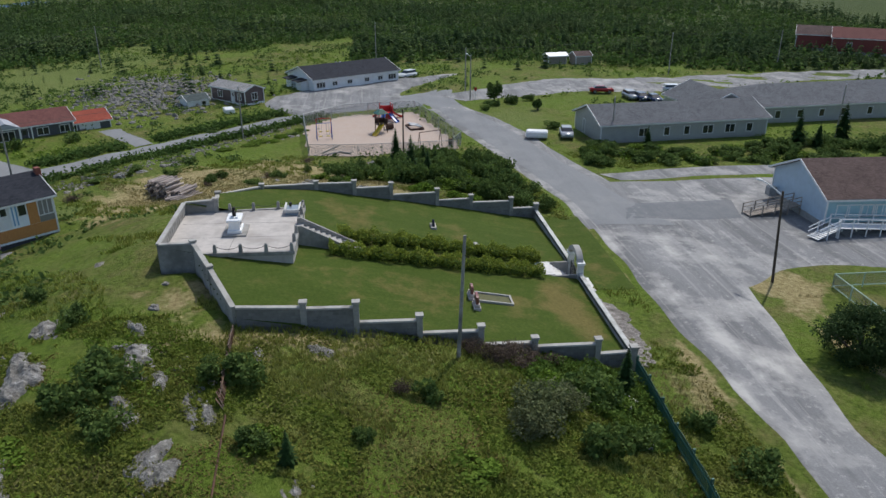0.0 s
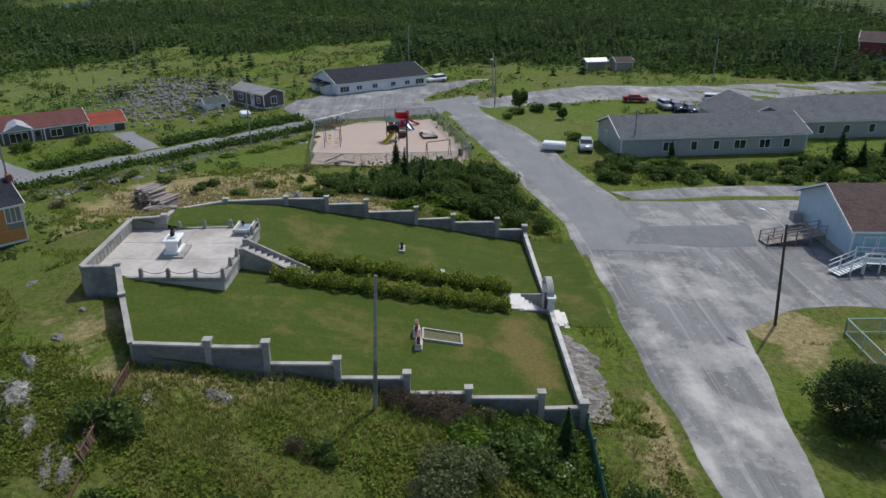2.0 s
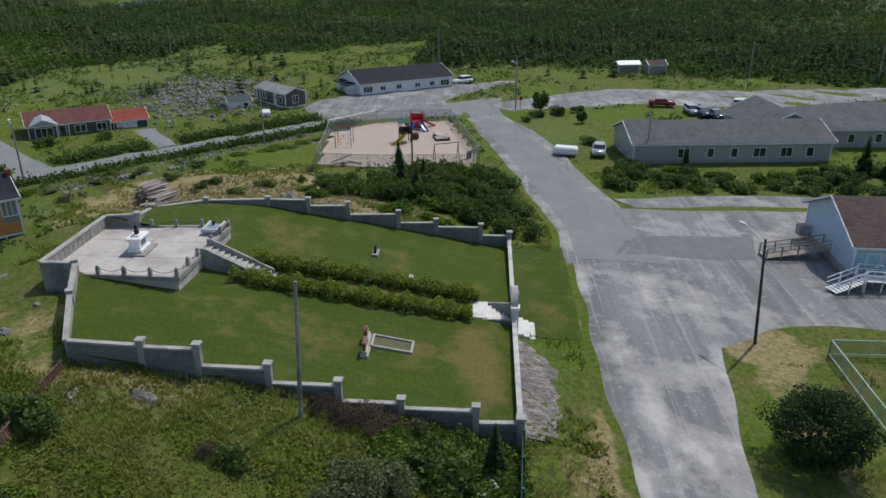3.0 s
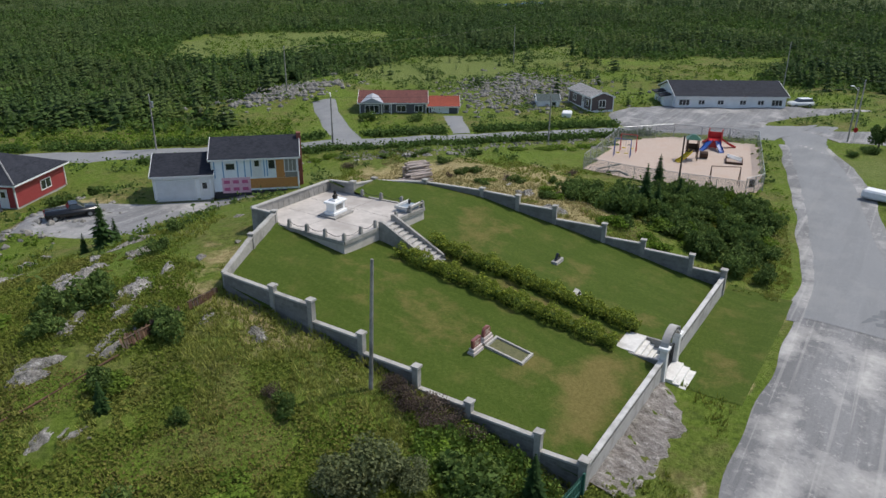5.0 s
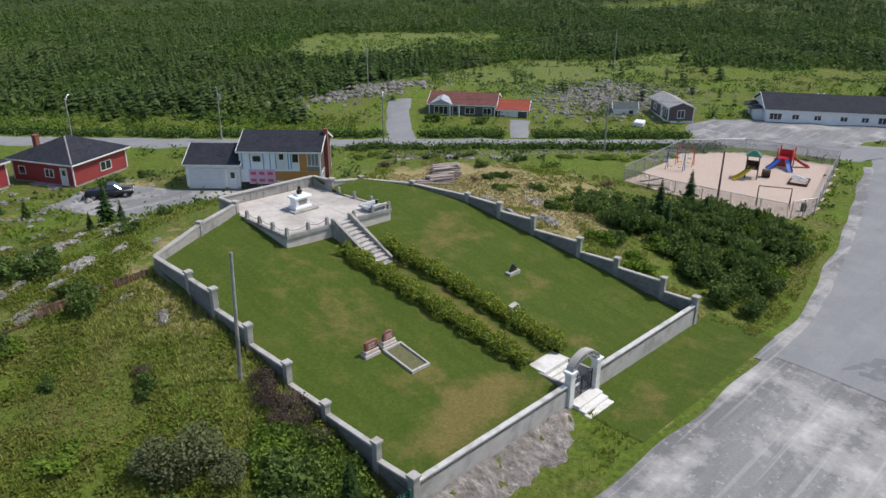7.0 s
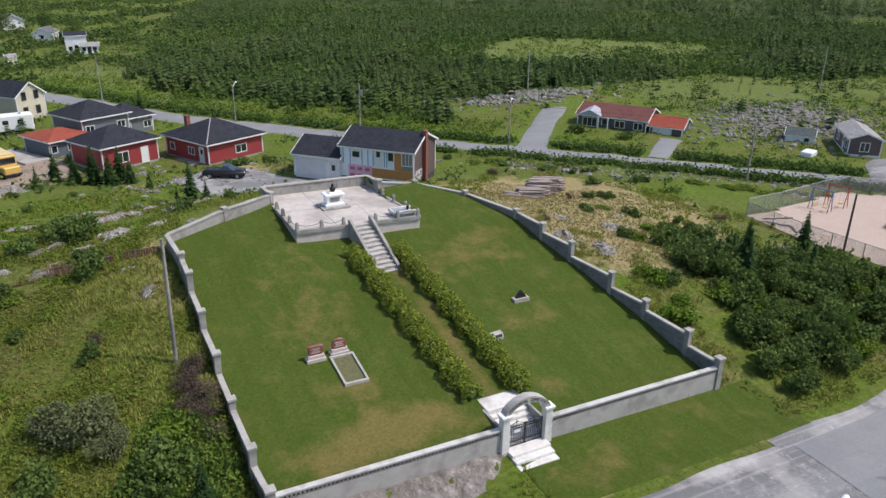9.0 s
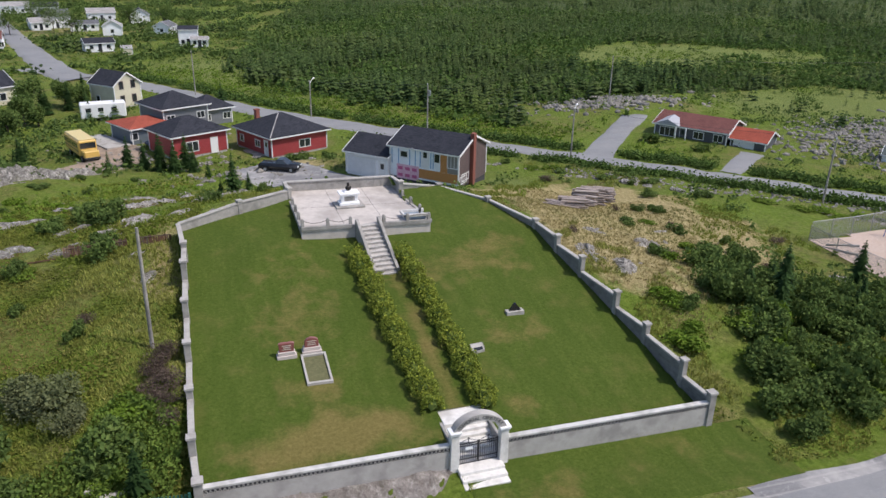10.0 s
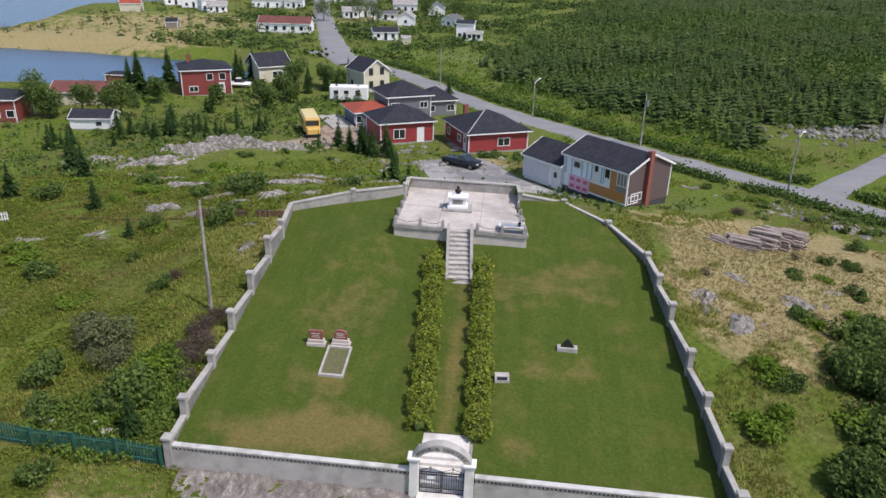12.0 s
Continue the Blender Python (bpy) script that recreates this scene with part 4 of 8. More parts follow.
ROWS = [[(-6.0, 21.6), (-4.15, 21.6), (-2.45, 21.6)], [(0.1, 21.58), (1.95, 21.56), (3.65, 21.55)], [(-6.05, 21.6), (-6.05, 23.3), (-6.05, 25.0), (-6.05, 26.7)], [(3.65, 21.55), (3.5, 23.5), (3.3, 25.4), (3.1, 27.2)]]
seen_ = set()
for row in ROWS:
    for p in row:
        if all(math.hypot(p[0] - q[0], p[1] - q[1]) > 0.2 for q in seen_):
            seen_.add(p)
            bollard(*p)
    for (xa, ya), (xb, yb) in zip(row, row[1:]):
        if (xa, ya) == (1.95, 21.56):
            continue
        bm = bmesh.new()
        za, zb = terrace_z(xa, ya) + 0.5, terrace_z(xb, yb) + 0.5
        pts = [(xa + (xb - xa) * i / 8, ya + (yb - ya) * i / 8, za + (zb - za) * i / 8 - 0.22 * math.sin(math.pi * i / 8)) for i in range(9)]
        for p0, p1 in zip(pts, pts[1:]):
            rod(bm, p0, p1, 0.018, n=5)
        tagged(linked("chain", bm, IRON), "sagging dark chain between two bollards", "chain", "terrace chains")

# stairs up to the terrace
STEPS = 12
stair = thing("terrace_stairs", pose(-0.8, 16.9, 0, 0, 0, 4.5), "worn concrete stairs up to the terrace", "stairs")
for i in range(STEPS):
    bm = bmesh.new()
    y0, z1 = 4.7 * i / STEPS, 2.62 + 2.36 * (i + 1) / STEPS
    box(bm, -0.72, 0.72, y0, y0 + 4.7 / STEPS + 0.05, z1 - 0.9, z1 - 0.05, bevel=0.012)
    box(bm, -0.74, 0.74, y0 - 0.03, y0 + 4.7 / STEPS + 0.02, z1 - 0.05, z1, bevel=0.012)
    part("step", bm, STEP, stair)
for sx_s in (-1, 1):
    bm = bmesh.new()
    xs = (0.74 * sx_s, 0.96 * sx_s)
    prof = [(0.2, 1.9), (4.75, 3.6), (4.75, 5.42), (4.45, 5.42), (0.2, 3.05)]
    lo = [bm.verts.new((xs[0], y, z)) for y, z in prof]
    hi = [bm.verts.new((xs[1], y, z)) for y, z in prof]
    bm.faces.new(lo), bm.faces.new(hi[::-1])
    for i in range(5):
        bm.faces.new((lo[i], lo[(i + 1) % 5], hi[(i + 1) % 5], hi[i]))
    part("stringer", bm, CONCRETE, stair, "sloping concrete side wall")

# monument
mz = terrace_z(-1.7, 26.0)
mon = thing("monument", pose(-1.7, 26.0, mz, 0, 0, 2), "white marble pedestal on grey stepped base", "monument")
bm = bmesh.new()
box(bm, -1.15, 1.15, -0.85, 0.85, -0.02, 0.14, bevel=0.02)
part("plinth", bm, CONCRETE, mon, "grey concrete plinth")
bm = bmesh.new()
box(bm, -0.8, 0.8, -0.5, 0.5, 0.14, 0.36, bevel=0.02)
part("base", bm, MARBLE, mon)
bm = bmesh.new()
vs = box(bm, -0.66, 0.66, -0.38, 0.38, 0.36, 1.0, bevel=0.015)
die = part("die", bm, MARBLE, mon)
bm = bmesh.new()
box(bm, -0.42, 0.42, -0.395, -0.384, 0.5, 0.88)
tablet = part("tablet", bm, CONCRETE, die, "grey inscribed tablet")
for k in range(4):
    bm = bmesh.new()
    box(bm, -0.3 + 0.05 * (k % 2), 0.3 - 0.05 * (k % 2), -0.402, -0.397, 0.56 + 0.075 * k, 0.585 + 0.075 * k)
    part("inscription", bm, LETTER, tablet, "unreadable line of inscription")
bm = bmesh.new()
box(bm, -0.82, 0.82, -0.52, 0.52, 1.0, 1.16, bevel=0.03)
box(bm, -0.4, 0.4, -0.3, 0.3, 1.16, 1.26, bevel=0.02)
part("cornice", bm, MARBLE, mon)
bm = bmesh.new()
box(bm, -0.16, 0.16, -0.13, 0.13, 0, 0.1, bevel=0.02)
bmesh.ops.create_uvsphere(bm, u_segments=12, v_segments=8, radius=0.24, matrix=Matrix.Translation((0, 0, 0.22)) @ Matrix.Diagonal((1.1, 0.65, 0.75, 1)))
bmesh.ops.create_uvsphere(bm, u_segments=12, v_segments=8, radius=0.13, matrix=Matrix.Translation((0, 0, 0.5)) @ Matrix.Diagonal((0.9, 1.0, 1.2, 1)))
rod(bm, (0, 0, 0.3), (0, 0, 0.45), 0.08, 0.07)
bust = tagged(linked("statue", bm, BRONZE, True), "small dark bronze bust standing on the marble pedestal", "statue")
bust.matrix_basis = pose(-1.7, 26.0, mz + 1.26, 0, 0, 2)

# flat memorial at the terrace's corner
ledger = thing("memorial_ledger", pose(2.65, 22.3, terrace_z(2.65, 22.3)), "low white memorial frame with blue-grey slab", "memorial")
bm = bmesh.new()
box(bm, -0.85, 0.85, -0.5, 0.5, 0, 0.3, bevel=0.03)
part("slab", bm, plain("blue_grey_stone", (0.24, 0.29, 0.34), 0.4), ledger)
for s in ((-0.95, 0.95, -0.62, -0.48, 0.28, 0.5), (-0.95, 0.95, 0.48, 0.62, 0.28, 0.5), (-0.97, -0.83, -0.62, 0.62, 0.28, 0.5)):
    bm = bmesh.new()
    box(bm, *s, bevel=0.02)
    part("rail", bm, WHITEWASH, ledger, "white-painted rail")
bm = bmesh.new()
rod(bm, (0.55, 0.2, 0.3), (0.55, 0.2, 0.62), 0.09, 0.12)
part("urn", bm, BRONZE, ledger, "dark urn")
bm = bmesh.new()
pts = [(1.95 + 1.7 * i / 10, 21.5, terrace_z(2.8, 21.5) + 0.44 + 0.09 * math.sin(math.pi * i / 10)) for i in range(11)]
for p0, p1 in zip(pts, pts[1:]):
    rod(bm, p0, p1, 0.07, n=6)
tagged(linked("rail", bm, CONCRETE), "slightly arched concrete rail between two bollards", "rail")


# graves
def headstone(x, y, rounded, label):
    t = thing("headstone", pose(x, y, float(lawn_z(x, y)) - 0.03), label, "headstone", "red granite headstones")
    bm = bmesh.new()
    box(bm, -0.58, 0.58, -0.24, 0.24, -0.3, 0.2, bevel=0.02)
    part("footing", bm, PALESTONE, t, "pale stone footing")
    bm = bmesh.new()
    box(bm, -0.5, 0.5, -0.18, 0.18, 0.2, 0.42, bevel=0.015)
    part("base", bm, PALESTONE, t)
    bm = bmesh.new()
    prof = [(-0.42, 0.42), (0.42, 0.42)] + ([(0.42 * math.cos(a * math.pi / 10), 0.74 + 0.30 * math.sin(a * math.pi / 10)) for a in range(11)] if rounded else [(0.46, 0.96), (0.30, 1.0), (-0.30, 1.0), (-0.46, 0.96)])
    lo = [bm.verts.new((px, -0.1, pz)) for px, pz in prof]
    hi = [bm.verts.new((px, 0.1, pz)) for px, pz in prof]
    bm.faces.new(lo), bm.faces.new(hi[::-1])
    for i in range(len(prof)):
        bm.faces.new((lo[i], lo[(i + 1) % len(prof)], hi[(i + 1) % len(prof)], hi[i]))
    bmesh.ops.bevel(bm, geom=[e for e in bm.edges if abs(e.verts[0].co.y - e.verts[1].co.y) < 0.01], offset=0.02, segments=1, affect="EDGES")
    tab = part("tablet", bm, REDGRANITE, t, "polished red granite tablet")
    for k in range(3):
        bm = bmesh.new()
        box(bm, -0.27 + 0.06 * (k % 2), 0.27 - 0.06 * (k % 2), -0.112, -0.106, 0.56 + 0.12 * k, 0.61 + 0.12 * k)
        part("inscription", bm, GOLD, tab, "unreadable line of inscription")


headstone(-8.9, 9.25, False, "square-topped red granite headstone on pale base")
headstone(-7.4, 9.4, True, "round-topped red granite headstone on pale base")
KX, KY = -7.38, 7.78
kerb = thing("grave_kerb", pose(KX, KY, 0), "rectangular pale concrete kerb round a grave", "grave")
for s in ((-0.74, 0.74, -1.3, -1.16), (-0.74, 0.74, 1.16, 1.3), (-0.74, -0.62, -1.16, 1.16), (0.62, 0.74, -1.16, 1.16)):
    bm = bmesh.new()
    prism(bm, [(s[0], s[2]), (s[1], s[2]), (s[1], s[3]), (s[0], s[3])], lambda x, y: float(lawn_z(x + KX, y + KY)) - 0.3, lambda x, y: float(lawn_z(x + KX, y + KY)) + 0.16)
    part("kerb_side", bm, COPING, kerb)
bm = bmesh.new()
prism(bm, [(-0.6, -1.14), (0.6, -1.14), (0.6, 1.14), (-0.6, 1.14)], 0.2, lambda x, y: float(lawn_z(x + KX, y + KY)) + 0.05)
part("earth", bm, surface("thin_grave_grass", (0.07, 0.08, 0.03), (0.14, 0.13, 0.06), 6.0, 0.95), kerb, "thin dry grass inside the kerb")
tri = thing("grave_marker", pose(6.4, 10.85, float(lawn_z(6.4, 10.85))), "black triangular stone on a pale block", "headstone")
bm = bmesh.new()
box(bm, -0.62, 0.62, -0.25, 0.25, -0.2, 0.22, bevel=0.02)
part("base", bm, COPING, tri)
bm = bmesh.new()
prof = [(-0.44, 0.22), (0.44, 0.22), (0.06, 0.72), (-0.06, 0.72)]
lo = [bm.verts.new((px, -0.1, pz)) for px, pz in prof]
hi = [bm.verts.new((px * 0.9, 0.1, pz)) for px, pz in prof]
bm.faces.new(lo), bm.faces.new(hi[::-1])
for i in range(4):
    bm.faces.new((lo[i], lo[(i + 1) % 4], hi[(i + 1) % 4], hi[i]))
part("tablet", bm, BLACKGRANITE, tri, "polished black triangular tablet")
slant = thing("grave_marker", pose(2.5, 7.55, float(lawn_z(2.5, 7.55)), 0, 0, 6), "low slanted pale marker with dark plate", "headstone")
bm = bmesh.new()
prof = [(-0.22, -0.1), (0.22, -0.1), (0.22, 0.42), (-0.1, 0.34), (-0.22, 0.12)]
lo = [bm.verts.new((-0.42, py, pz)) for py, pz in prof]
hi = [bm.verts.new((0.42, py, pz)) for py, pz in prof]
bm.faces.new(lo), bm.faces.new(hi[::-1])
for i in range(5):
    bm.faces.new((lo[i], lo[(i + 1) % 5], hi[(i + 1) % 5], hi[i]))
part("block", bm, COPING, slant)
bm = bmesh.new()
vs = box(bm, -0.3, 0.3, -0.1, 0.1, -0.008, 0.008)
bmesh.ops.transform(bm, matrix=pose(0, -0.165, 0.235, 61, 0, 0), verts=vs)
part("plate", bm, BLACKGRANITE, slant, "dark polished plate")

# ---- buildings ----
WHITESIDING = siding("white_vinyl_siding", (0.86, 0.87, 0.88))
GREYSIDING = siding("grey_vinyl_siding", (0.40, 0.40, 0.385))
SLATESIDING = siding("dark_slate_siding", (0.085, 0.09, 0.105))
REDSIDING = siding("red_clapboard", (0.33, 0.045, 0.05))
DEEPREDSIDING = siding("deep_red_clapboard", (0.24, 0.05, 0.045))
BLUESIDING = siding("pale_blue_siding", (0.48, 0.60, 0.71))
AQUASIDING = siding("aqua_siding", (0.33, 0.52, 0.58))
CREAMSIDING = siding("cream_siding", (0.62, 0.58, 0.44))
BROWNSIDING = siding("plum_brown_siding", (0.12, 0.085, 0.085))
HOUSEWRAP = siding("white_house_wrap", (0.84, 0.88, 0.91), 0.6, True)
OSB = surface("orange_sheathing_board", (0.40, 0.17, 0.05), (0.55, 0.27, 0.09), 8.0, 0.8)
PINKFOAM = surface("pink_foam_board", (0.62, 0.34, 0.42), (0.75, 0.50, 0.56), 3.0, 0.7)
BRICKRED = surface("red_chimney_brick", (0.16, 0.05, 0.035), (0.26, 0.09, 0.065), 10.0, 0.9)
DARKROOF = shingles("charcoal_shingles", (0.018, 0.020, 0.026), (0.036, 0.038, 0.047))
GREYROOF = shingles("grey_shingles", (0.085, 0.088, 0.095), (0.135, 0.138, 0.145))
PALEROOF = shingles("pale_grey_shingles", (0.22, 0.21, 0.20), (0.32, 0.31, 0.30))
BROWNROOF = shingles("brown_shingles", (0.075, 0.05, 0.045), (0.12, 0.085, 0.075))
REDROOF = shingles("faded_red_shingles", (0.11, 0.045, 0.04), (0.16, 0.068, 0.058))
BRIGHTRED = shingles("orange_red_shingles", (0.23, 0.055, 0.035), (0.29, 0.075, 0.048))
FOUNDATION = surface("foundation_concrete", (0.26, 0.255, 0.24), (0.38, 0.37, 0.35), 3.0, 0.9)


def on_face(face, L, W):
    """The frame of a wall's face: u along it as seen from outside, v up, outwards is -y."""
    turn = {"f": 0, "r": 90, "b": 180, "l": -90}[face]
    out = W / 2 if face in "fb" else L / 2
    return pose(0, 0, 0, 0, 0, turn) @ Matrix.Translation((0, -out, 0))


def ring(bm, x0, x1, z0, z1, t, y0, y1, m):
    """One closed rectangular frame."""
    loops = []
    for y, d in ((y0, t), (y0, 0), (y1, 0), (y1, t)):
        loops.append([bm.verts.new(m @ Vector(p)) for p in ((x0 - d, y, z0 - d), (x1 + d, y, z0 - d), (x1 + d, y, z1 + d), (x0 - d, y, z1 + d))])
    for a, b in zip(loops, loops[1:] + loops[:1]):
        for i in range(4):
            bm.faces.new((a[i], a[(i + 1) % 4], b[(i + 1) % 4], b[i]))


def window_part(parent, m, u, v, w, h, bars=1, frame_mat=None):
    bm = bmesh.new()
    ring(bm, u - w / 2, u + w / 2, v, v + h, 0.09, -0.07, 0.05, m)
    wd = part("window", bm, frame_mat or WHITETRIM, parent)
    for i in range(1, bars + 1):
        x = u - w / 2 + w * i / (bars + 1)
        bm = bmesh.new()
        box(bm, x - 0.035, x + 0.035, -0.05, 0.04, v, v + h, m)
        part("mullion", bm, frame_mat or WHITETRIM, wd)
    bm = bmesh.new()
    box(bm, u - w / 2, u + w / 2, -0.015, 0.03, v, v + h, m)
    part("pane", bm, PANE, wd, "dark reflecting pane")
    return wd


def door_part(parent, m, u, v, w, h, mat, lit=True):
    bm = bmesh.new()
    ring(bm, u - w / 2, u + w / 2, v, v + h, 0.08, -0.06, 0.04, m)
    d = part("door", bm, WHITETRIM, parent)
    bm = bmesh.new()
    box(bm, u - w / 2, u + w / 2, -0.025, 0.03, v, v + h, m)
    part("door_leaf", bm, mat, d)
    if lit:
        bm = bmesh.new()
        box(bm, u - w * 0.28, u + w * 0.28, -0.034, 0.0, v + h * 0.55, v + h * 0.88, m)
        part("pane", bm, PANE, d, "small door light")
    return d


def house(name, x, y, z, yaw, L, W, hw, hr, walls, roof, label, openings=(), over=0.4, hip=False, trim=None, below=1.0, category="house", chimney=None, base_mat=None, hips=(1, 1)):
    """A house centred on x, y: front along local x. Gabled or hipped roof, windows and doors on its faces."""
    trim = trim or WHITETRIM
    FOOTPRINTS.append((x, y, 0.42 * (L + W) * 0.75 + 0.8))
    t = thing(name, pose(x, y, z, 0, 0, yaw), label, category)
    bm = bmesh.new()
    box(bm, -L / 2 + 0.03, L / 2 - 0.03, -W / 2 + 0.03, W / 2 - 0.03, -below, 0.25)
    part("foundation", bm, base_mat or FOUNDATION, t)
    bm = bmesh.new()
    box(bm, -L / 2, L / 2, -W / 2, W / 2, 0.2, hw)
    if not hip:
        for sx in (-1, 1):
            a = [bm.verts.new((sx * L / 2, -W / 2, hw)), bm.verts.new((sx * L / 2, W / 2, hw)), bm.verts.new((sx * L / 2, 0, hw + hr)),
                 bm.verts.new((sx * (L / 2 - 0.12), -W / 2, hw)), bm.verts.new((sx * (L / 2 - 0.12), W / 2, hw)), bm.verts.new((sx * (L / 2 - 0.12), 0, hw + hr))]
            bm.faces.new(a[:3]), bm.faces.new(a[3:][::-1])
            for i in range(3):
                bm.faces.new((a[i], a[(i + 1) % 3], a[3 + (i + 1) % 3], a[3 + i]))
    part("wall", bm, walls, t)
    eL, eW, drop = L / 2 + over, W / 2 + over, hr / (W / 2) * over
    th = 0.16
    bm = bmesh.new()
    if hip:
        k = min(eW, eL * 0.95)
        base = [(-eL, -eW), (eL, -eW), (eL, eW), (-eL, eW)]
        lo = [bm.verts.new((px, py, hw - drop)) for px, py in base]
        mid = [bm.verts.new((px, py, hw - drop + th)) for px, py in base]
        r0, r1 = bm.verts.new((-eL + k * hips[0], 0, hw + hr + th)), bm.verts.new((eL - k * hips[1], 0, hw + hr + th))
        bm.faces.new(lo[::-1])
        for i in range(4):
            bm.faces.new((lo[i], lo[(i + 1) % 4], mid[(i + 1) % 4], mid[i]))
        bm.faces.new((mid[0], mid[1], r1, r0)), bm.faces.new((mid[1], mid[2], r1)), bm.faces.new((mid[2], mid[3], r0, r1)), bm.faces.new((mid[3], mid[0], r0))
    else:
        for s in (-1, 1):
            q = [(-eL, s * eW, hw - drop), (eL, s * eW, hw - drop), (eL, 0, hw + hr), (-eL, 0, hw + hr)]
            lo = [bm.verts.new(p) for p in q]
            hi = [bm.verts.new((p[0], p[1], p[2] + th)) for p in q]
            bm.faces.new(lo), bm.faces.new(hi[::-1])
            for i in range(4):
                bm.faces.new((lo[i], lo[(i + 1) % 4], hi[(i + 1) % 4], hi[i]))
    rf = part("roof", bm, roof, t)
    for s in (-1, 1):
        bm = bmesh.new()
        box(bm, -eL - 0.02, eL + 0.02, s * eW - 0.03, s * eW + 0.03, hw - drop - 0.06, hw - drop + th * 0.75)
        part("fascia", bm, trim, rf, "pale fascia board")
        if hip:
            bm = bmesh.new()
            box(bm, s * eL - 0.03, s * eL + 0.03, -eW + 0.04, eW - 0.04, hw - drop - 0.06, hw - drop + th * 0.75)
            part("fascia", bm, trim, rf, "pale fascia board")
        else:
            for q in (-1, 1):
                a = math.degrees(math.atan2(hr + drop, eW))
                ln = math.hypot(hr + drop, eW)
                bm = bmesh.new()
                box(bm, -0.03, 0.03, -ln / 2, ln / 2, -0.02, 0.19, pose(s * (eL + 0.01), q * eW / 2, (hw - drop + hw + hr) / 2, -q * a, 0, 0))
                part("barge_board", bm, trim, rf, "pale barge board")
    for sx in (-1, 1):
        for sy in (-1, 1):
            bm = bmesh.new()
            box(bm, sx * L / 2 - 0.07, sx * L / 2 + 0.07, sy * W / 2 - 0.07, sy * W / 2 + 0.07, 0.2, hw - 0.05)
            part("corner_board", bm, trim, t)
    for o in openings:
        m = on_face(o[1], L, W)
        if o[0] == "w":
            window_part(t, m, *o[2:])
        else:
            door_part(t, m, *o[2:])
    if chimney:
        cx, cy, cs, ctop, cmat = chimney
        bm = bmesh.new()
        box(bm, cx - cs / 2, cx + cs / 2, cy - cs / 2, cy + cs / 2, hw - 0.2, ctop, bevel=0.02)
        box(bm, cx - cs / 2 - 0.05, cx + cs / 2 + 0.05, cy - cs / 2 - 0.05, cy + cs / 2 + 0.05, ctop, ctop + 0.12)
        part("chimney", bm, cmat, t)
    return t


def by_corner(x, y, yaw, L, W):
    """The centre of a house whose front-left corner is at x, y."""
    c, s = math.cos(radians(yaw)), math.sin(radians(yaw))
    return x + c * L / 2 - s * W / 2, y + s * L / 2 + c * W / 2


# unfinished white house with its garage
YW = -47.0
cx, cy = by_corner(8.35, 51.85, YW, 9.0, 7.0)
# the dark foundation box stands for shade under the open floor
wh = house("house", cx, cy, -0.75, YW, 9.0, 7.0, 3.8, 1.45, HOUSEWRAP, DARKROOF, "unfinished house in white wrap with charcoal roof",
           [("w", "f", -2.6, 2.6, 0.9, 0.65, 0), ("w", "f", 1.75, 2.55, 0.65, 0.95, 0), ("w", "f", 3.75, 2.2, 1.2, 1.4, 2), ("d", "f", 0.2, 1.75, 0.85, 2.0, WHITETRIM), ("w", "r", -1.9, 0.6, 1.6, 0.7, 2)],
           0.3, below=2.2, base_mat=GAPSHADE)
mf = on_face("f", 9.0, 7.0)
for nm, s, mt, lb in (("sheathing", (2.2, 3.1, 1.52, 3.75), OSB, "orange sheathing board"), ("sheathing", (-0.6, 4.55, 0.42, 1.5), OSB, "orange sheathing board"), ("foam_board", (-3.6, -0.62, 0.0, 1.7), PINKFOAM, "pink and white foam board"), ("cladding", (3.12, 4.5, 1.52, 3.75), siding("grey_board_siding", (0.25, 0.24, 0.23)), "plum brown siding")):
    bm = bmesh.new()
    box(bm, s[0], s[1], -0.03, 0.0, s[2], s[3], mf)
    part(nm, bm, mt, wh, lb)
for i in range(6):
    bm = bmesh.new()
    u = -3.4 + 0.95 * (i // 2)
    box(bm, u, u + 0.62, -0.045, -0.03, 0.25 + 0.8 * (i % 2), 0.62 + 0.8 * (i % 2), mf)
    part("foam_print", bm, plain("magenta_print", (0.55, 0.12, 0.25), 0.6), wh, "magenta printed mark")
TAPE = plain("blue_seam_tape", (0.16, 0.34, 0.56), 0.6)
for u in (-4.25, -3.35, -1.85, -1.1, -0.45, 0.95, 1.25):
    bm = bmesh.new()
    box(bm, u - 0.06, u + 0.06, -0.012, 0.0, 1.72, 3.7, mf)
    part("seam_tape", bm, TAPE, wh, "blue seam tape")
mr = on_face("r", 9.0, 7.0)
bm = bmesh.new()
prof = [(-3.6, 0.0), (3.6, 0.0), (3.6, 3.75), (0, 5.25), (-3.6, 3.75)]
lo = [bm.verts.new((u * 0.96, -0.03, v)) for u, v in prof]
hi = [bm.verts.new((u * 0.96, 0.0, v)) for u, v in prof]
bm.faces.new(lo), bm.faces.new(hi[::-1])
for i in range(5):
    bm.faces.new((lo[i], lo[(i + 1) % 5], hi[(i + 1) % 5], hi[i]))
bmesh.ops.transform(bm, matrix=mr, verts=bm.verts)
part("cladding", bm, BROWNSIDING, wh, "plum brown siding on the gable")
bm = bmesh.new()
box(bm, -0.3, 0.3, -0.5, -0.02, -1.0, 5.75, mr @ Matrix.Translation((-0.5, 0, 0)), bevel=0.02)
part("chimney", bm, BRICKRED, wh, "tall red brick chimney")
window_part(wh, mr, -2.4, 0.35, 1.5, 0.7, 2)
cx, cy = by_corner(3.95, 56.0, YW, 5.95, 6.2)
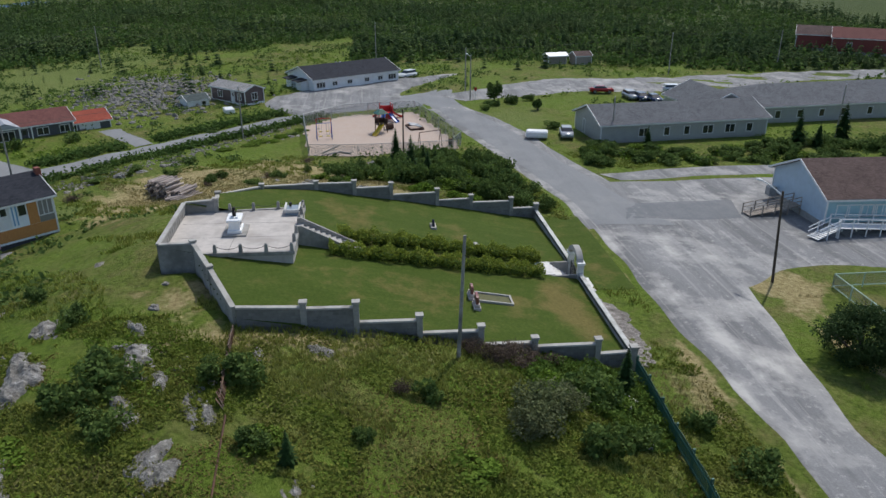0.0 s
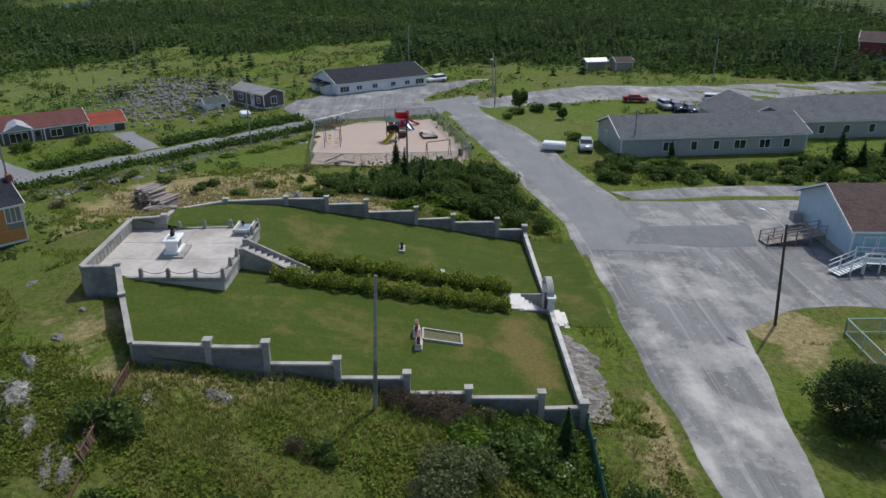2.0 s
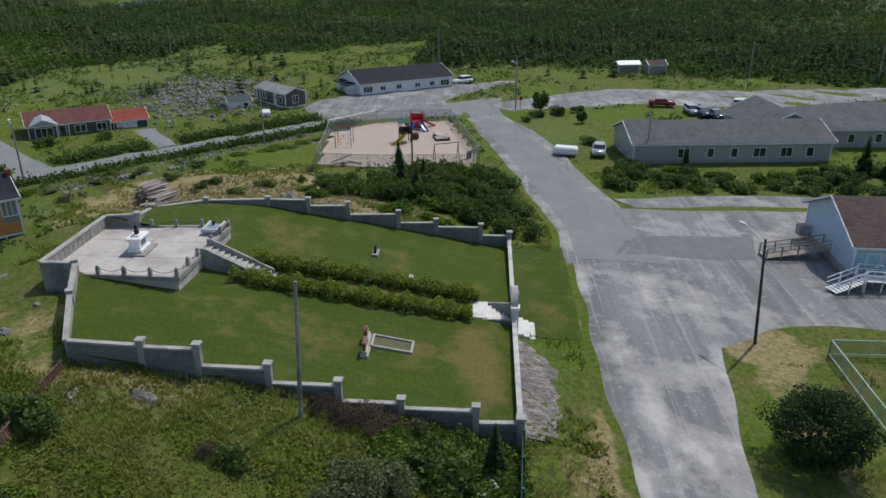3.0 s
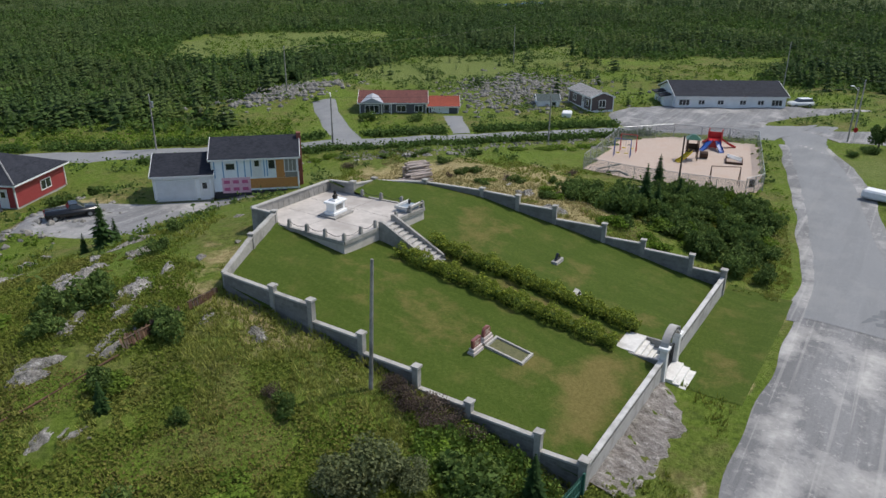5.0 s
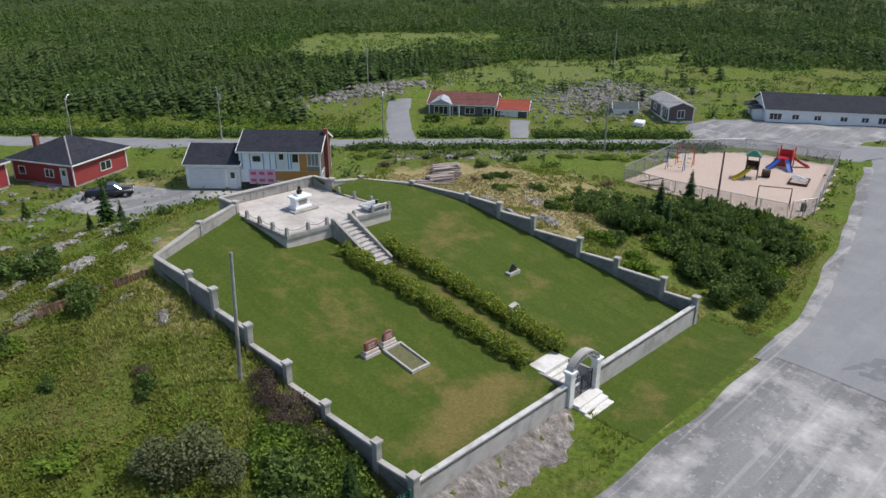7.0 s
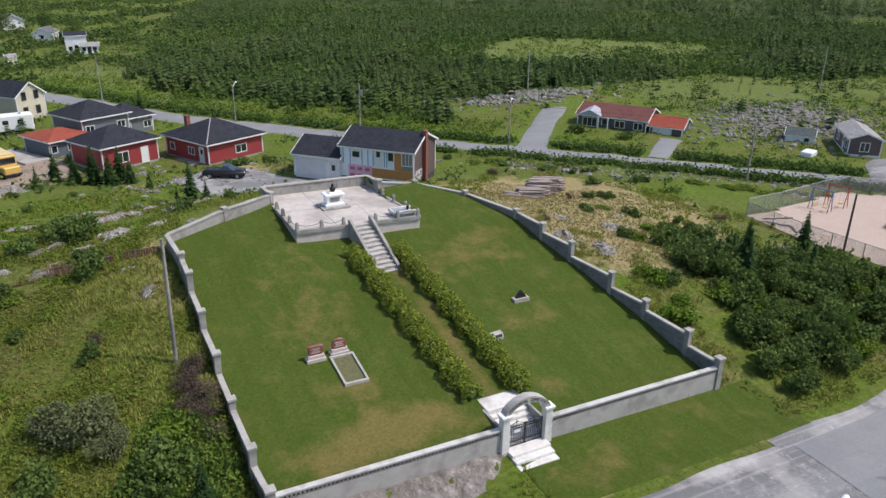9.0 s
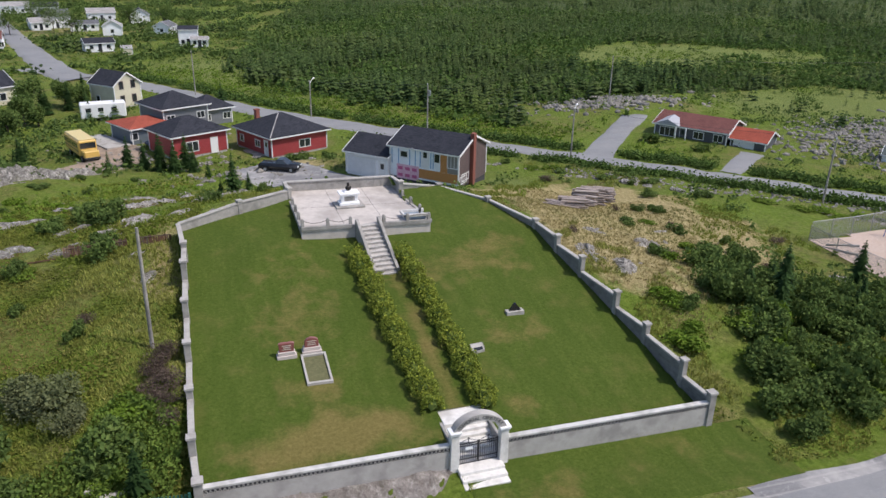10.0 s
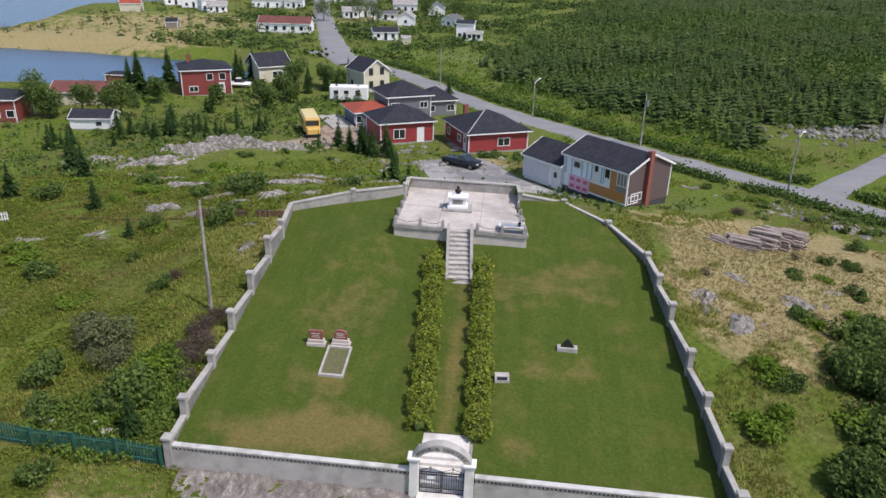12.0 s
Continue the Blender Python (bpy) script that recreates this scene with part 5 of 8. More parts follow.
house("garage", cx, cy, -1.25, YW, 5.95, 6.2, 2.85, 1.5, WHITESIDING, DARKROOF, "white garage attached to the unfinished house",
      [("d", "f", -0.75, 0.12, 3.9, 2.15, siding("sectional_garage_door", (0.66, 0.67, 0.68), 0.54), False), ("d", "f", 2.2, 0.12, 0.85, 2.05, WHITETRIM)], 0.3, category="garage")

# slate bungalow with red roofs
YB = -55.7
cx, cy = by_corner(56.4, 70.1, YB, 11.3, 7.6)
bung = house("house", cx, cy, -3.3, YB, 11.3, 7.6, 2.6, 1.3, SLATESIDING, REDROOF, "dark slate bungalow with faded red roof",
             [("w", "f", -3.6, 0.8, 2.3, 1.3, 2), ("d", "f", -1.1, 0.25, 0.9, 2.0, SLATESIDING), ("w", "f", 1.4, 1.05, 1.5, 1.0, 1), ("w", "f", 4.4, 1.05, 1.3, 1.0, 1), ("w", "r", 0, 1.2, 0.6, 0.6, 0)], 0.4)
bm = bmesh.new()
mfb = on_face("f", 11.3, 7.6)
prof = [(-5.5, 2.62), (-1.6, 2.62), (-3.55, 3.45)]
lo = [bm.verts.new((u, -0.55, v)) for u, v in prof]
hi = [bm.verts.new((u, 2.0, v + 0.4)) for u, v in prof]
bm.faces.new(lo), bm.faces.new(hi[::-1])
for i in range(3):
    bm.faces.new((lo[i], lo[(i + 1) % 3], hi[(i + 1) % 3], hi[i]))
bmesh.ops.transform(bm, matrix=mfb, verts=bm.verts)
part("porch_gable", bm, plain("pale_gable_board", (0.36, 0.37, 0.40), 0.6), bung, "pale gable over the porch")
for u in (-1.9, -0.3):
    bm = bmesh.new()
    box(bm, u - 0.08, u + 0.08, -1.1, -0.94, 0, 2.6, mfb)
    part("porch_post", bm, WHITETRIM, bung)
bm = bmesh.new()
box(bm, -2.2, 0.0, -1.3, 0.0, -0.4, 0.25, mfb, bevel=0.02)
part("porch", bm, TIMBER, bung)
cx, cy = by_corner(63.5, 60.6, YB, 5.0, 5.8)
house("garage", cx, cy, -3.5, YB, 5.0, 5.8, 2.1, 1.1, SLATESIDING, BRIGHTRED, "low garage with orange-red roof beside the bungalow", [("d", "f", -0.6, 0.05, 2.9, 1.9, WHITETRIM, False)], 0.35, category="garage")

# white hall
YH = -58.0
cx, cy = by_corner(92.0, 26.3, YH, 19.6, 10.8)
hall = house("hall", cx, cy, -3.0, YH, 19.6, 10.8, 2.65, 1.75, WHITESIDING, DARKROOF, "long white hall with charcoal shingle roof",
             [("w", "f", -8.3, 1.0, 1.8, 0.95, 2)] + [("w", "f", u, 1.15, 1.0, 0.7, 1) for u in (-5.2, -1.8, 2.2, 5.4)] + [("w", "f", 8.3, 1.0, 1.8, 0.95, 2), ("d", "l", 2.6, 0.2, 0.95, 2.0, WHITETRIM)], 0.45, category="hall")
for u in (-2.2, 1.8):
    ml = on_face("l", 19.6, 10.8)
    bm = bmesh.new()
    box(bm, u - 1.1, u + 1.1, -1.5, 0, -0.5, 2.2, ml)
    part("porch", bm, WHITESIDING, hall, "small white entrance porch")
    bm = bmesh.new()
    box(bm, u - 1.35, u + 1.35, -1.9, 0.1, 2.2, 2.36, ml @ pose(0, 0, 0.1, 8, 0, 0))
    part("porch_roof", bm, DARKROOF, hall)
for u in (-0.6, 0.3):
    bm = bmesh.new()
    box(bm, u - 0.14, u + 0.14, 1.6, 1.9, 4.0, 4.35)
    part("roof_vent", bm, WHITETRIM, hall, "small white roof vent")

# long grey building of two wings
sen = house("long_building", 54.6, -29.7, -2.55, -84, 26.5, 9.9, 2.75, 1.8, GREYSIDING, GREYROOF, "long low grey building with shingle roof",
            [("w", "f", u, 0.8, w, 1.15, b) for u, w, b in ((-6.6, 1.5, 1), (-3.0, 0.8, 0), (0.2, 0.8, 0), (3.6, 1.6, 1), (7.2, 1.5, 1), (10.4, 0.9, 0))] + [("d", "l", -1.5, 0.2, 0.9, 2.0, GREYSIDING, False)], 0.45, category="building")
for u in (-9, -3, 5):
    bm = bmesh.new()
    box(bm, u - 0.14, u + 0.14, -3.0, -2.7, 3.0, 3.5)
    part("roof_vent", bm, WHITETRIM, sen, "small white roof vent")
house("long_building", 66.5, -62.5, -2.6, -84, 40.0, 13.0, 2.75, 2.2, GREYSIDING, GREYROOF, "second grey wing with hipped shingle roof",
      [("w", "f", u, 0.8, 0.9, 1.15, 0) for u in (-14, -10, -6, -2, 3, 8, 14, 18)], 0.45, True, category="building")
house("long_building", 64.5, -40.0, -2.6, 186, 12.0, 9.0, 2.75, 2.1, GREYSIDING, GREYROOF, "short link between the grey wings", (), 0.45, False, category="building")

# pale blue house with its ramps
bh = house("house", 17.8, -37.3, -1.95, 88.5, 15.6, 10.9, 2.95, 2.35, BLUESIDING, BROWNROOF, "pale blue house with brown shingle roof",
           [("w", "b", u, 0.9, 1.15, 1.1, 1) for u in (-3.5, -1.9, 1.0, 4.2)], 0.55)
mb = on_face("b", 15.6, 10.9)
bm = bmesh.new()
box(bm, -7.8, 7.8, -0.025, 0.0, 0.2, 2.8, mb)
part("cladding", bm, AQUASIDING, bh, "aqua siding under the eaves")
for i in range(4):
    window_part(bh, mb, -6.2 + 1.35 * i, 0.9, 1.05, 1.15, 0)
mg = on_face("r", 15.6, 10.9)
bm = bmesh.new()
box(bm, -0.5, 0.5, -0.9, -0.05, 0.0, 1.0, mg @ Matrix.Translation((-4.2, -0.3, 0)), bevel=0.03)
tank = tagged(linked("heat_pump", bm, FOUNDATION), "grey boxed heat pump beside the blue house", "heat pump")
tank.matrix_basis = bh.matrix_basis


def ramp_deck(name, m, length, width, height, label, mat):
    """A timber or metal ramp: deck boards, posts and two rails a side."""
    t = thing(name, m, label, "ramp")
    n = int(length / 0.3)
    for i in range(n):
        bm = bmesh.new()
        u = length * (i + 0.5) / n
        box(bm, u - length / n * 0.46, u + length / n * 0.46, 0, width, -0.05 + height * (1 - u / length), height * (1 - u / length))
        part("board", bm, mat, t)
    for v in (0.03, width - 0.03):
        for i in range(int(length / 1.5) + 1):
            u = min(length - 0.05, 0.05 + i * 1.5)
            bm = bmesh.new()
            h = height * (1 - u / length)
            box(bm, u - 0.05, u + 0.05, v - 0.05, v + 0.05, -0.5, h + 0.95)
            part("post", bm, mat, t)
        for dz in (0.5, 0.92):
            bm = bmesh.new()
            rod(bm, (0, v, height + dz), (length, v, dz), 0.05, n=6)
            part("rail", bm, mat, t)


ramp_deck("access_ramp", pose(18.6, -29.4, -2.2, 0, 0, 96), 6.0, 1.5, 0.75, "grey timber access ramp at the blue house", TIMBER)
ramp_deck("access_ramp", pose(11.4, -29.2, -2.2, 0, 0, 107), 2.8, 1.3, 0.7, "pale timber steps and ramp with rails", WHITETRIM)
ramp_deck("access_ramp", pose(10.3, -29.4, -2.0, 0, 0, -91.5), 12.0, 1.6, 0.55, "long pale railed deck along the blue house", WHITETRIM)

# red houses beyond the terrace
h1 = house("house", -1.45, 75.7, -2.6, 25.5, 8.9, 9.2, 2.95, 1.9, REDSIDING, DARKROOF, "red bungalow with dark hipped roof",
           [("w", "f", 0.8, 0.9, 1.7, 1.0, 1), ("w", "l", -3.2, 1.0, 0.9, 0.9, 0), ("w", "l", 1.0, 1.0, 1.2, 0.9, 1), ("d", "l", 3.2, 0.2, 0.9, 2.0, WHITETRIM)], 0.5, True, chimney=(-2.2, 2.6, 0.6, 5.2, BRICKRED))
bm = bmesh.new()
rod(bm, (-4.85, -5.0, 2.95), (-0.4, -0.1, 4.95), 0.09, n=5)
part("hip_cap", bm, PALEROOF, h1, "pale hip capping")
for i in range(7):
    bm = bmesh.new()
    box(bm, -6.4, -4.5, -2.6 + 0.6 * i, -2.05 + 0.6 * i, 0.0, 0.12)
    part("deck_board", bm, TIMBER, h1, "timber deck board")
house("house", -14.1, 76.4, -2.5, 27.5, 7.9, 6.9, 3.2, 1.6, REDSIDING, DARKROOF, "red house wing with dark hipped roof", [("w", "f", -1.2, 0.8, 1.6, 1.25, 1), ("d", "f", 2.0, 0.15, 0.95, 2.0, WHITETRIM, False)], 0.45, True)
house("house", -15.9, 90.6, -2.7, 29, 7.2, 7.2, 4.3, 1.6, siding("grey_clapboard", (0.17, 0.18, 0.20)), DARKROOF, "grey house with dark hipped roof",
      [("w", "f", -2.5, 2.2, 1.2, 0.9, 1), ("w", "f", 2.4, 2.2, 1.2, 0.9, 1)], 0.5, True)
house("house", -10.9, 94.6, -2.7, 27, 5.4, 5.4, 2.9, 1.5, siding("grey_clapboard_wing", (0.17, 0.18, 0.20)), DARKROOF, "lower grey house wing with dark roof", [("w", "f", -1.5, 1.0, 0.9, 0.9, 0), ("w", "f", 1.8, 1.0, 1.2, 0.9, 1)], 0.45, True)
house("carport", -20.6, 85.6, -2.7, 29, 5.8, 6.4, 2.5, 0.8, siding("slate_blue_siding", (0.13, 0.16, 0.19)), BRIGHTRED, "low building with bright red roof and pale patio",
      [("w", "f", -2.6, 0.9, 1.0, 0.9, 0), ("w", "f", 0.0, 0.9, 1.0, 0.9, 0), ("w", "f", 2.6, 0.9, 1.0, 0.9, 0)], 0.5, True, category="house")
bm = bmesh.new()
box(bm, -1.7, 1.7, -4.6, 4.2, -0.7, 0.3, pose(-25.6, 84.2, -2.6, 0, 0, 29), bevel=0.03)
tagged(linked("patio", bm, COPING), "pale concrete patio slab", "patio", kind="structure")
house("house", -25.7, 112.0, -2.6, -48, 6.2, 5.4, 4.0, 1.9, CREAMSIDING, DARKROOF, "cream two-storey house with dark roof", [("w", "f", -1.3, 0.9, 0.9, 1.0, 0), ("w", "r", -1.2, 3.3, 0.75, 1.2, 0, BROWNSIDING), ("w", "r", 1.2, 3.3, 0.75, 1.2, 0, BROWNSIDING), ("w", "r", -1.2, 0.9, 0.75, 1.2, 0, BROWNSIDING), ("w", "r", 1.2, 0.9, 0.75, 1.2, 0, BROWNSIDING)], 0.3)
house("house", -47.0, 117.5, -2.7, 40, 6.4, 6.6, 3.4, 2.0, CREAMSIDING, DARKROOF, "cream house with stone front and dark roof", [("w", "f", 0.5, 1.0, 2.0, 1.2, 1), ("w", "r", 0, 1.2, 1.2, 1.2, 1)], 0.4)
house("house", -54.6, 103.5, -2.7, 28, 8.5, 8.0, 4.6, 1.2, DEEPREDSIDING, DARKROOF, "two-storey deep red house with dark roof", [("w", "f", -2.3, 0.8, 1.4, 0.9, 1), ("w", "f", 0.6, 2.8, 1.0, 1.1, 0), ("w", "f", 2.8, 2.8, 1.0, 1.1, 0), ("d", "f", 2.6, 0.2, 0.9, 2.0, WHITETRIM)], 0.35, True, chimney=(-2.5, 1.0, 0.6, 6.6, BRICKRED))
house("shed", -59.5, 74.0, -2.7, 10, 5.6, 4.0, 1.8, 0.8, WHITESIDING, DARKROOF, "small white shed with dark roof", [("w", "f", 1.2, 0.7, 0.8, 0.6, 0)], 0.25, category="shed")
house("house", -76.0, 76.0, -2.7, 14, 7.5, 7.0, 3.6, 1.0, DEEPREDSIDING, DARKROOF, "deep red house near the water", [("w", "f", 1.0, 1.0, 1.0, 1.0, 0), ("w", "f", 3.0, 1.0, 1.0, 1.0, 0)], 0.3, True)
house("house", -70.0, 90.0, -2.7, 12, 9.0, 6.0, 2.3, 1.2, CREAMSIDING, REDROOF, "low house with faded red roof", [("w", "f", 0.0, 0.8, 1.0, 0.9, 0)], 0.3)
house("shed", -73.5, 108.0, -3.0, 5, 4.0, 3.0, 2.0, 0.4, DEEPREDSIDING, DARKROOF, "small dark red shed by the shore", (), 0.15, True, category="shed")
house("church", -66.6, 195.2, -2.6, 6, 15.0, 7.5, 2.9, 1.5, WHITESIDING, REDROOF, "long white building with faded red roof", [("w", "f", u, 0.9, 1.0, 1.1, 0) for u in (-7.5, -5, -2.5, 0, 2.5, 5, 7.5)], 0.4, category="hall")
VILLAGE = ((-35.3, 186.5, 16, 7.0, 4.4, 2.4, 1.0, DARKROOF), (-12.8, 195.5, -2, 5.0, 5.5, 4.6, 0.7, DARKROOF), (-10.0, 191.5, -2, 4.4, 3.0, 2.2, 0.6, PALEROOF), (-34.6, 224.5, 92, 6.0, 5.2, 2.9, 1.6, PALEROOF), (-54.0, 250.0, 20, 8.5, 7.0, 4.0, 1.8, GREYROOF), (-57.5, 242.5, 20, 5.5, 5.0, 2.6, 1.2, PALEROOF),
           (-44.0, 238.0, 10, 8.0, 4.5, 2.3, 0.9, GREYROOF), (-96, 269, 14, 12.0, 7.0, 3.2, 1.2, PALEROOF), (-85.3, 268.5, 8, 7.0, 6.0, 3.0, 1.2, PALEROOF), (-121, 256, 22, 8.5, 6.0, 3.6, 1.6, GREYROOF), (-107, 243.5, 22, 7.0, 5.0, 2.6, 1.4, PALEROOF), (-112.5, 247.5, 40, 5.0, 5.0, 4.0, 1.6, PALEROOF), (-28.5, 262, 95, 7.0, 6.0, 3.2, 1.8, DARKROOF),
           (-42, 272, 10, 9.0, 6.0, 3.0, 1.4, PALEROOF), (-63, 292, 12, 9.0, 6.5, 3.4, 1.4, DARKROOF), (-19.5, 226, 70, 6.0, 5.0, 2.6, 1.4, GREYROOF), (-131, 262, 30, 8.0, 6.0, 3.0, 1.4, PALEROOF), (-75, 300, 10, 11.0, 6.5, 3.0, 1.3, PALEROOF))
for x, y, yaw, L, W, hw, hr, roof in VILLAGE:
    house("house", x, y, float(land(x, y)) - 0.1, yaw, L, W, hw, hr, WHITESIDING, roof, "distant white village house with low roof",
          [("w", "f", -L / 3.4, 0.9, 0.9, 1.0, 0), ("w", "f", L / 3.4, 0.9, 0.9, 1.0, 0), ("d", "f", 0.0, 0.2, 0.9, 2.0, DARKROOF, False), ("w", "r", 0.0, 1.0, 0.9, 1.0, 0), ("w", "l", 0.0, 1.0, 0.9, 1.0, 0)], 0.3)
house("shed", -135.5, 236, -2.8, 16, 7, 5, 3.0, 1.3, CREAMSIDING, BRIGHTRED, "small red shed on the headland", (), 0.2, category="shed")
house("shed", -101.5, 194, -2.8, 10, 3.5, 3, 2.0, 1.0, TIMBER, DARKROOF, "small weathered shed on the headland", (), 0.15, category="shed")
house("shed", -28, 178, -2.7, 10, 2.4, 2.4, 1.9, 0.5, CREAMSIDING, PALEROOF, "tiny cream wooden garden shed", (), 0.1, category="shed")
# sheds and a mobile home by the road
house("shed", 81.2, 46.6, -3.2, YB, 3.9, 3.3, 1.75, 0.75, WHITESIDING, shingles("green_shingles", (0.06, 0.075, 0.072), (0.09, 0.11, 0.105)), "small white shed with green-grey roof", [("w", "f", 1.0, 0.9, 0.7, 0.6, 0)], 0.25, category="shed")
mh = house("mobile_home", 84.6, 39.6, -2.9, 47, 9.4, 4.2, 2.8, 0.8, BROWNSIDING, PALEROOF, "dark mobile home with pale roof and white skirting",
           [("w", "b", 3.2, 1.2, 0.9, 1.0, 0), ("d", "b", 1.4, 0.6, 0.85, 1.9, WHITETRIM), ("w", "l", 0.0, 1.1, 1.1, 1.2, 1), ("w", "b", -2.2, 1.2, 1.2, 1.0, 1)], 0.25, category="mobile home")
bm = bmesh.new()
box(bm, -4.75, 4.75, -2.15, 2.15, -0.6, 0.6)
part("skirting", bm, WHITETRIM, mh, "white skirting")
house("house", 131, -112, -2.0, 60, 16, 10, 3.6, 2.0, DEEPREDSIDING, REDROOF, "red house with reddish roof among trees", [("w", "l", -2, 1.2, 1.2, 1.2, 0), ("w", "l", 2, 1.2, 1.2, 1.2, 0), ("w", "b", -4, 1.2, 1.2, 1.2, 0)], 0.4)
house("house", 140, -104, -2.0, 60, 10, 8, 3.6, 1.8, DEEPREDSIDING, BROWNROOF, "red house wing with brown roof", [("w", "l", 0, 1.2, 1.2, 1.2, 0)], 0.4)
house("shed", 122, -34.5, -2.7, -80, 4, 3.5, 2.0, 0.8, TIMBER, BROWNROOF, "weathered brown shed by the lane", (), 0.2, category="shed")


# ---- poles and wires ----
def utility_pole(x, y, h, label="grey wooden utility pole with crossarm", lean=(0, 0), mat=None, arm=True, lamp=None, box_=False):
    z = on_land(x, y)
    t = thing("utility_pole", pose(x, y, z), label, "utility pole", "utility poles")
    bm = bmesh.new()
    top = (lean[0], lean[1], h)
    rod(bm, (0, 0, -0.5), top, 0.125, 0.085, 10)
    part("pole", bm, mat or POLEWOOD, t)
    if arm:
        bm = bmesh.new()
        rod(bm, (lean[0] - 0.05, lean[1], h), (lean[0] - 0.05, lean[1], h + 0.22), 0.05, 0.03, 6)
        part("insulator", bm, WHITETRIM, t)
    if box_:
        bm = bmesh.new()
        rod(bm, (0.3, 0, h - 1.7), (0.3, 0, h - 0.9), 0.2, n=10)
        part("transformer", bm, STEEL, t, "grey transformer can")
    if lamp:
        bm = bmesh.new()
        pts = [(lean[0] + lamp[0] * u, lean[1] + lamp[1] * u, h - 0.35 + 0.75 * math.sin(u * 1.5)) for u in (0, 0.25, 0.5, 0.75, 1.0)]
        for a, b in zip(pts, pts[1:]):
            rod(bm, a, b, 0.05, n=6)
        part("lamp_arm", bm, WHITEMETAL, t)
        bm = bmesh.new()
        e = pts[-1]
        bmesh.ops.create_uvsphere(bm, u_segments=10, v_segments=6, radius=0.3, matrix=Matrix.LocRotScale(e, Euler((0, 0, math.atan2(lamp[1], lamp[0]))), (1.2, 0.5, 0.35)))
        part("lamp_head", bm, WHITEMETAL, t, smooth=True)
    return t, (x + lean[0], y + lean[1], z + h)


tops = {}
tops["near"] = utility_pole(-16.35, 11.4, 7.6, "tall bare grey wooden pole beside the wall", (0.1, -0.3), arm=False)[1]
utility_pole(0.3, -17.45, 8.1, "dark wooden street lamp pole with curved arm", (0.0, 0.6), DARKPOLE, False, (2.0, 1.0))
for k, x, y, h, lamp, bx in (("a", 56.2, 34.6, 7.6, None, False), ("b", 35.4, 58.3, 7.2, (0.6, 0.6), False), ("c", 21.0, 78.2, 7.6, None, True), ("d", 5.6, 94.5, 6.0, (0.8, 0.9), False), ("e", -12.5, 119.5, 8.0, None, False),
                             ("f", 81.5, -2.6, 8.0, (-0.8, 0.8), False), ("g", 126, 13.8, 9.0, None, False), ("h", 90, -2.8, 8.0, None, False), ("i", 105, -49.5, 8.5, None, False), ("j", 110, -77, 8.5, None, False), ("k", 124.5, 76, 9.0, None, False), ("l", 59.5, 90, 8.5, None, False), ("m", 49.0, -18.9, 6.5, None, False), ("n", 47.5, -52.4, 8.0, None, False)):
    tops[k] = utility_pole(x, y, h, lamp=lamp, box_=bx)[1]
utility_pole(42.8, 11.6, 6.6, "dark wooden lamp pole inside the playground fence", (0, 0), DARKPOLE, False)
for a, b in (("a", "b"), ("b", "c"), ("c", "d"), ("d", "e"), ("a", "f"), ("f", "h"), ("h", "i"), ("i", "j"), ("g", "k"), ("k", "l"), ("g", "h")):
    bm = bmesh.new()
    A, B = Vector(tops[a]), Vector(tops[b])
    pts = [A.lerp(B, i / 10) - Vector((0, 0, 0.012 * (B - A).length * math.sin(math.pi * i / 10))) for i in range(11)]
    side = (B - A).cross(Vector((0, 0, 1))).normalized() * 0.014
    rings = [[bm.verts.new(p + o) for o in (side, Vector((0, 0, 0.014)), -side, Vector((0, 0, -0.014)))] for p in pts]
    for p, q in zip(rings, rings[1:]):
        for i in range(4):
            bm.faces.new((p[i], p[(i + 1) % 4], q[(i + 1) % 4], q[i]))
    bm.faces.new(rings[0]), bm.faces.new(rings[-1])
    tagged(linked("power_line", bm, IRON), "thin sagging power line between poles", "cable", "power lines")

# ---- playground ----
TAKEN.append([(44.4, 24.2), (45.6, 4.6), (48.5, 3.2), (71.8, 8.3), (69.5, 20), (62.5, 26.2)])
PG = [(44.4, 24.2), (45.6, 4.6), (48.5, 3.2), (71.8, 8.3), (69.5, 20), (62.5, 26.2)]
px, py = np.meshgrid(np.arange(43, 73, 0.8), np.arange(2, 28, 0.8))
keep = inside(0.5 * (px[:-1, :-1] + px[1:, 1:]), 0.5 * (py[:-1, :-1] + py[1:, 1:]), PG)
tagged(sheet("playground", px, py, land(px, py) + 0.07, SAND, None, keep), "pinkish sandy playground surface inside a fence", "playground", kind="structure")
MESHWIRE, mn, ml_, mb_ = material("chain_link", 0.5, 0.6)
mb_.inputs["Base Color"].default_value = (0.30, 0.32, 0.33, 1)
tcn = mn.new("ShaderNodeTexCoord").outputs["Object"]
brk = mn.new("ShaderNodeTexVoronoi")
brk.feature = "DISTANCE_TO_EDGE"
brk.inputs["Scale"].default_value = 16.0
ml_.new(tcn, brk.inputs["Vector"])
ml_.new(ramp(mn, ml_, brk.outputs[0], [(0.05, (1,)), (0.09, (0,))]), mb_.inputs["Alpha"])


def pg_z(x, y):
    return float(land(x, y)) + 0.07


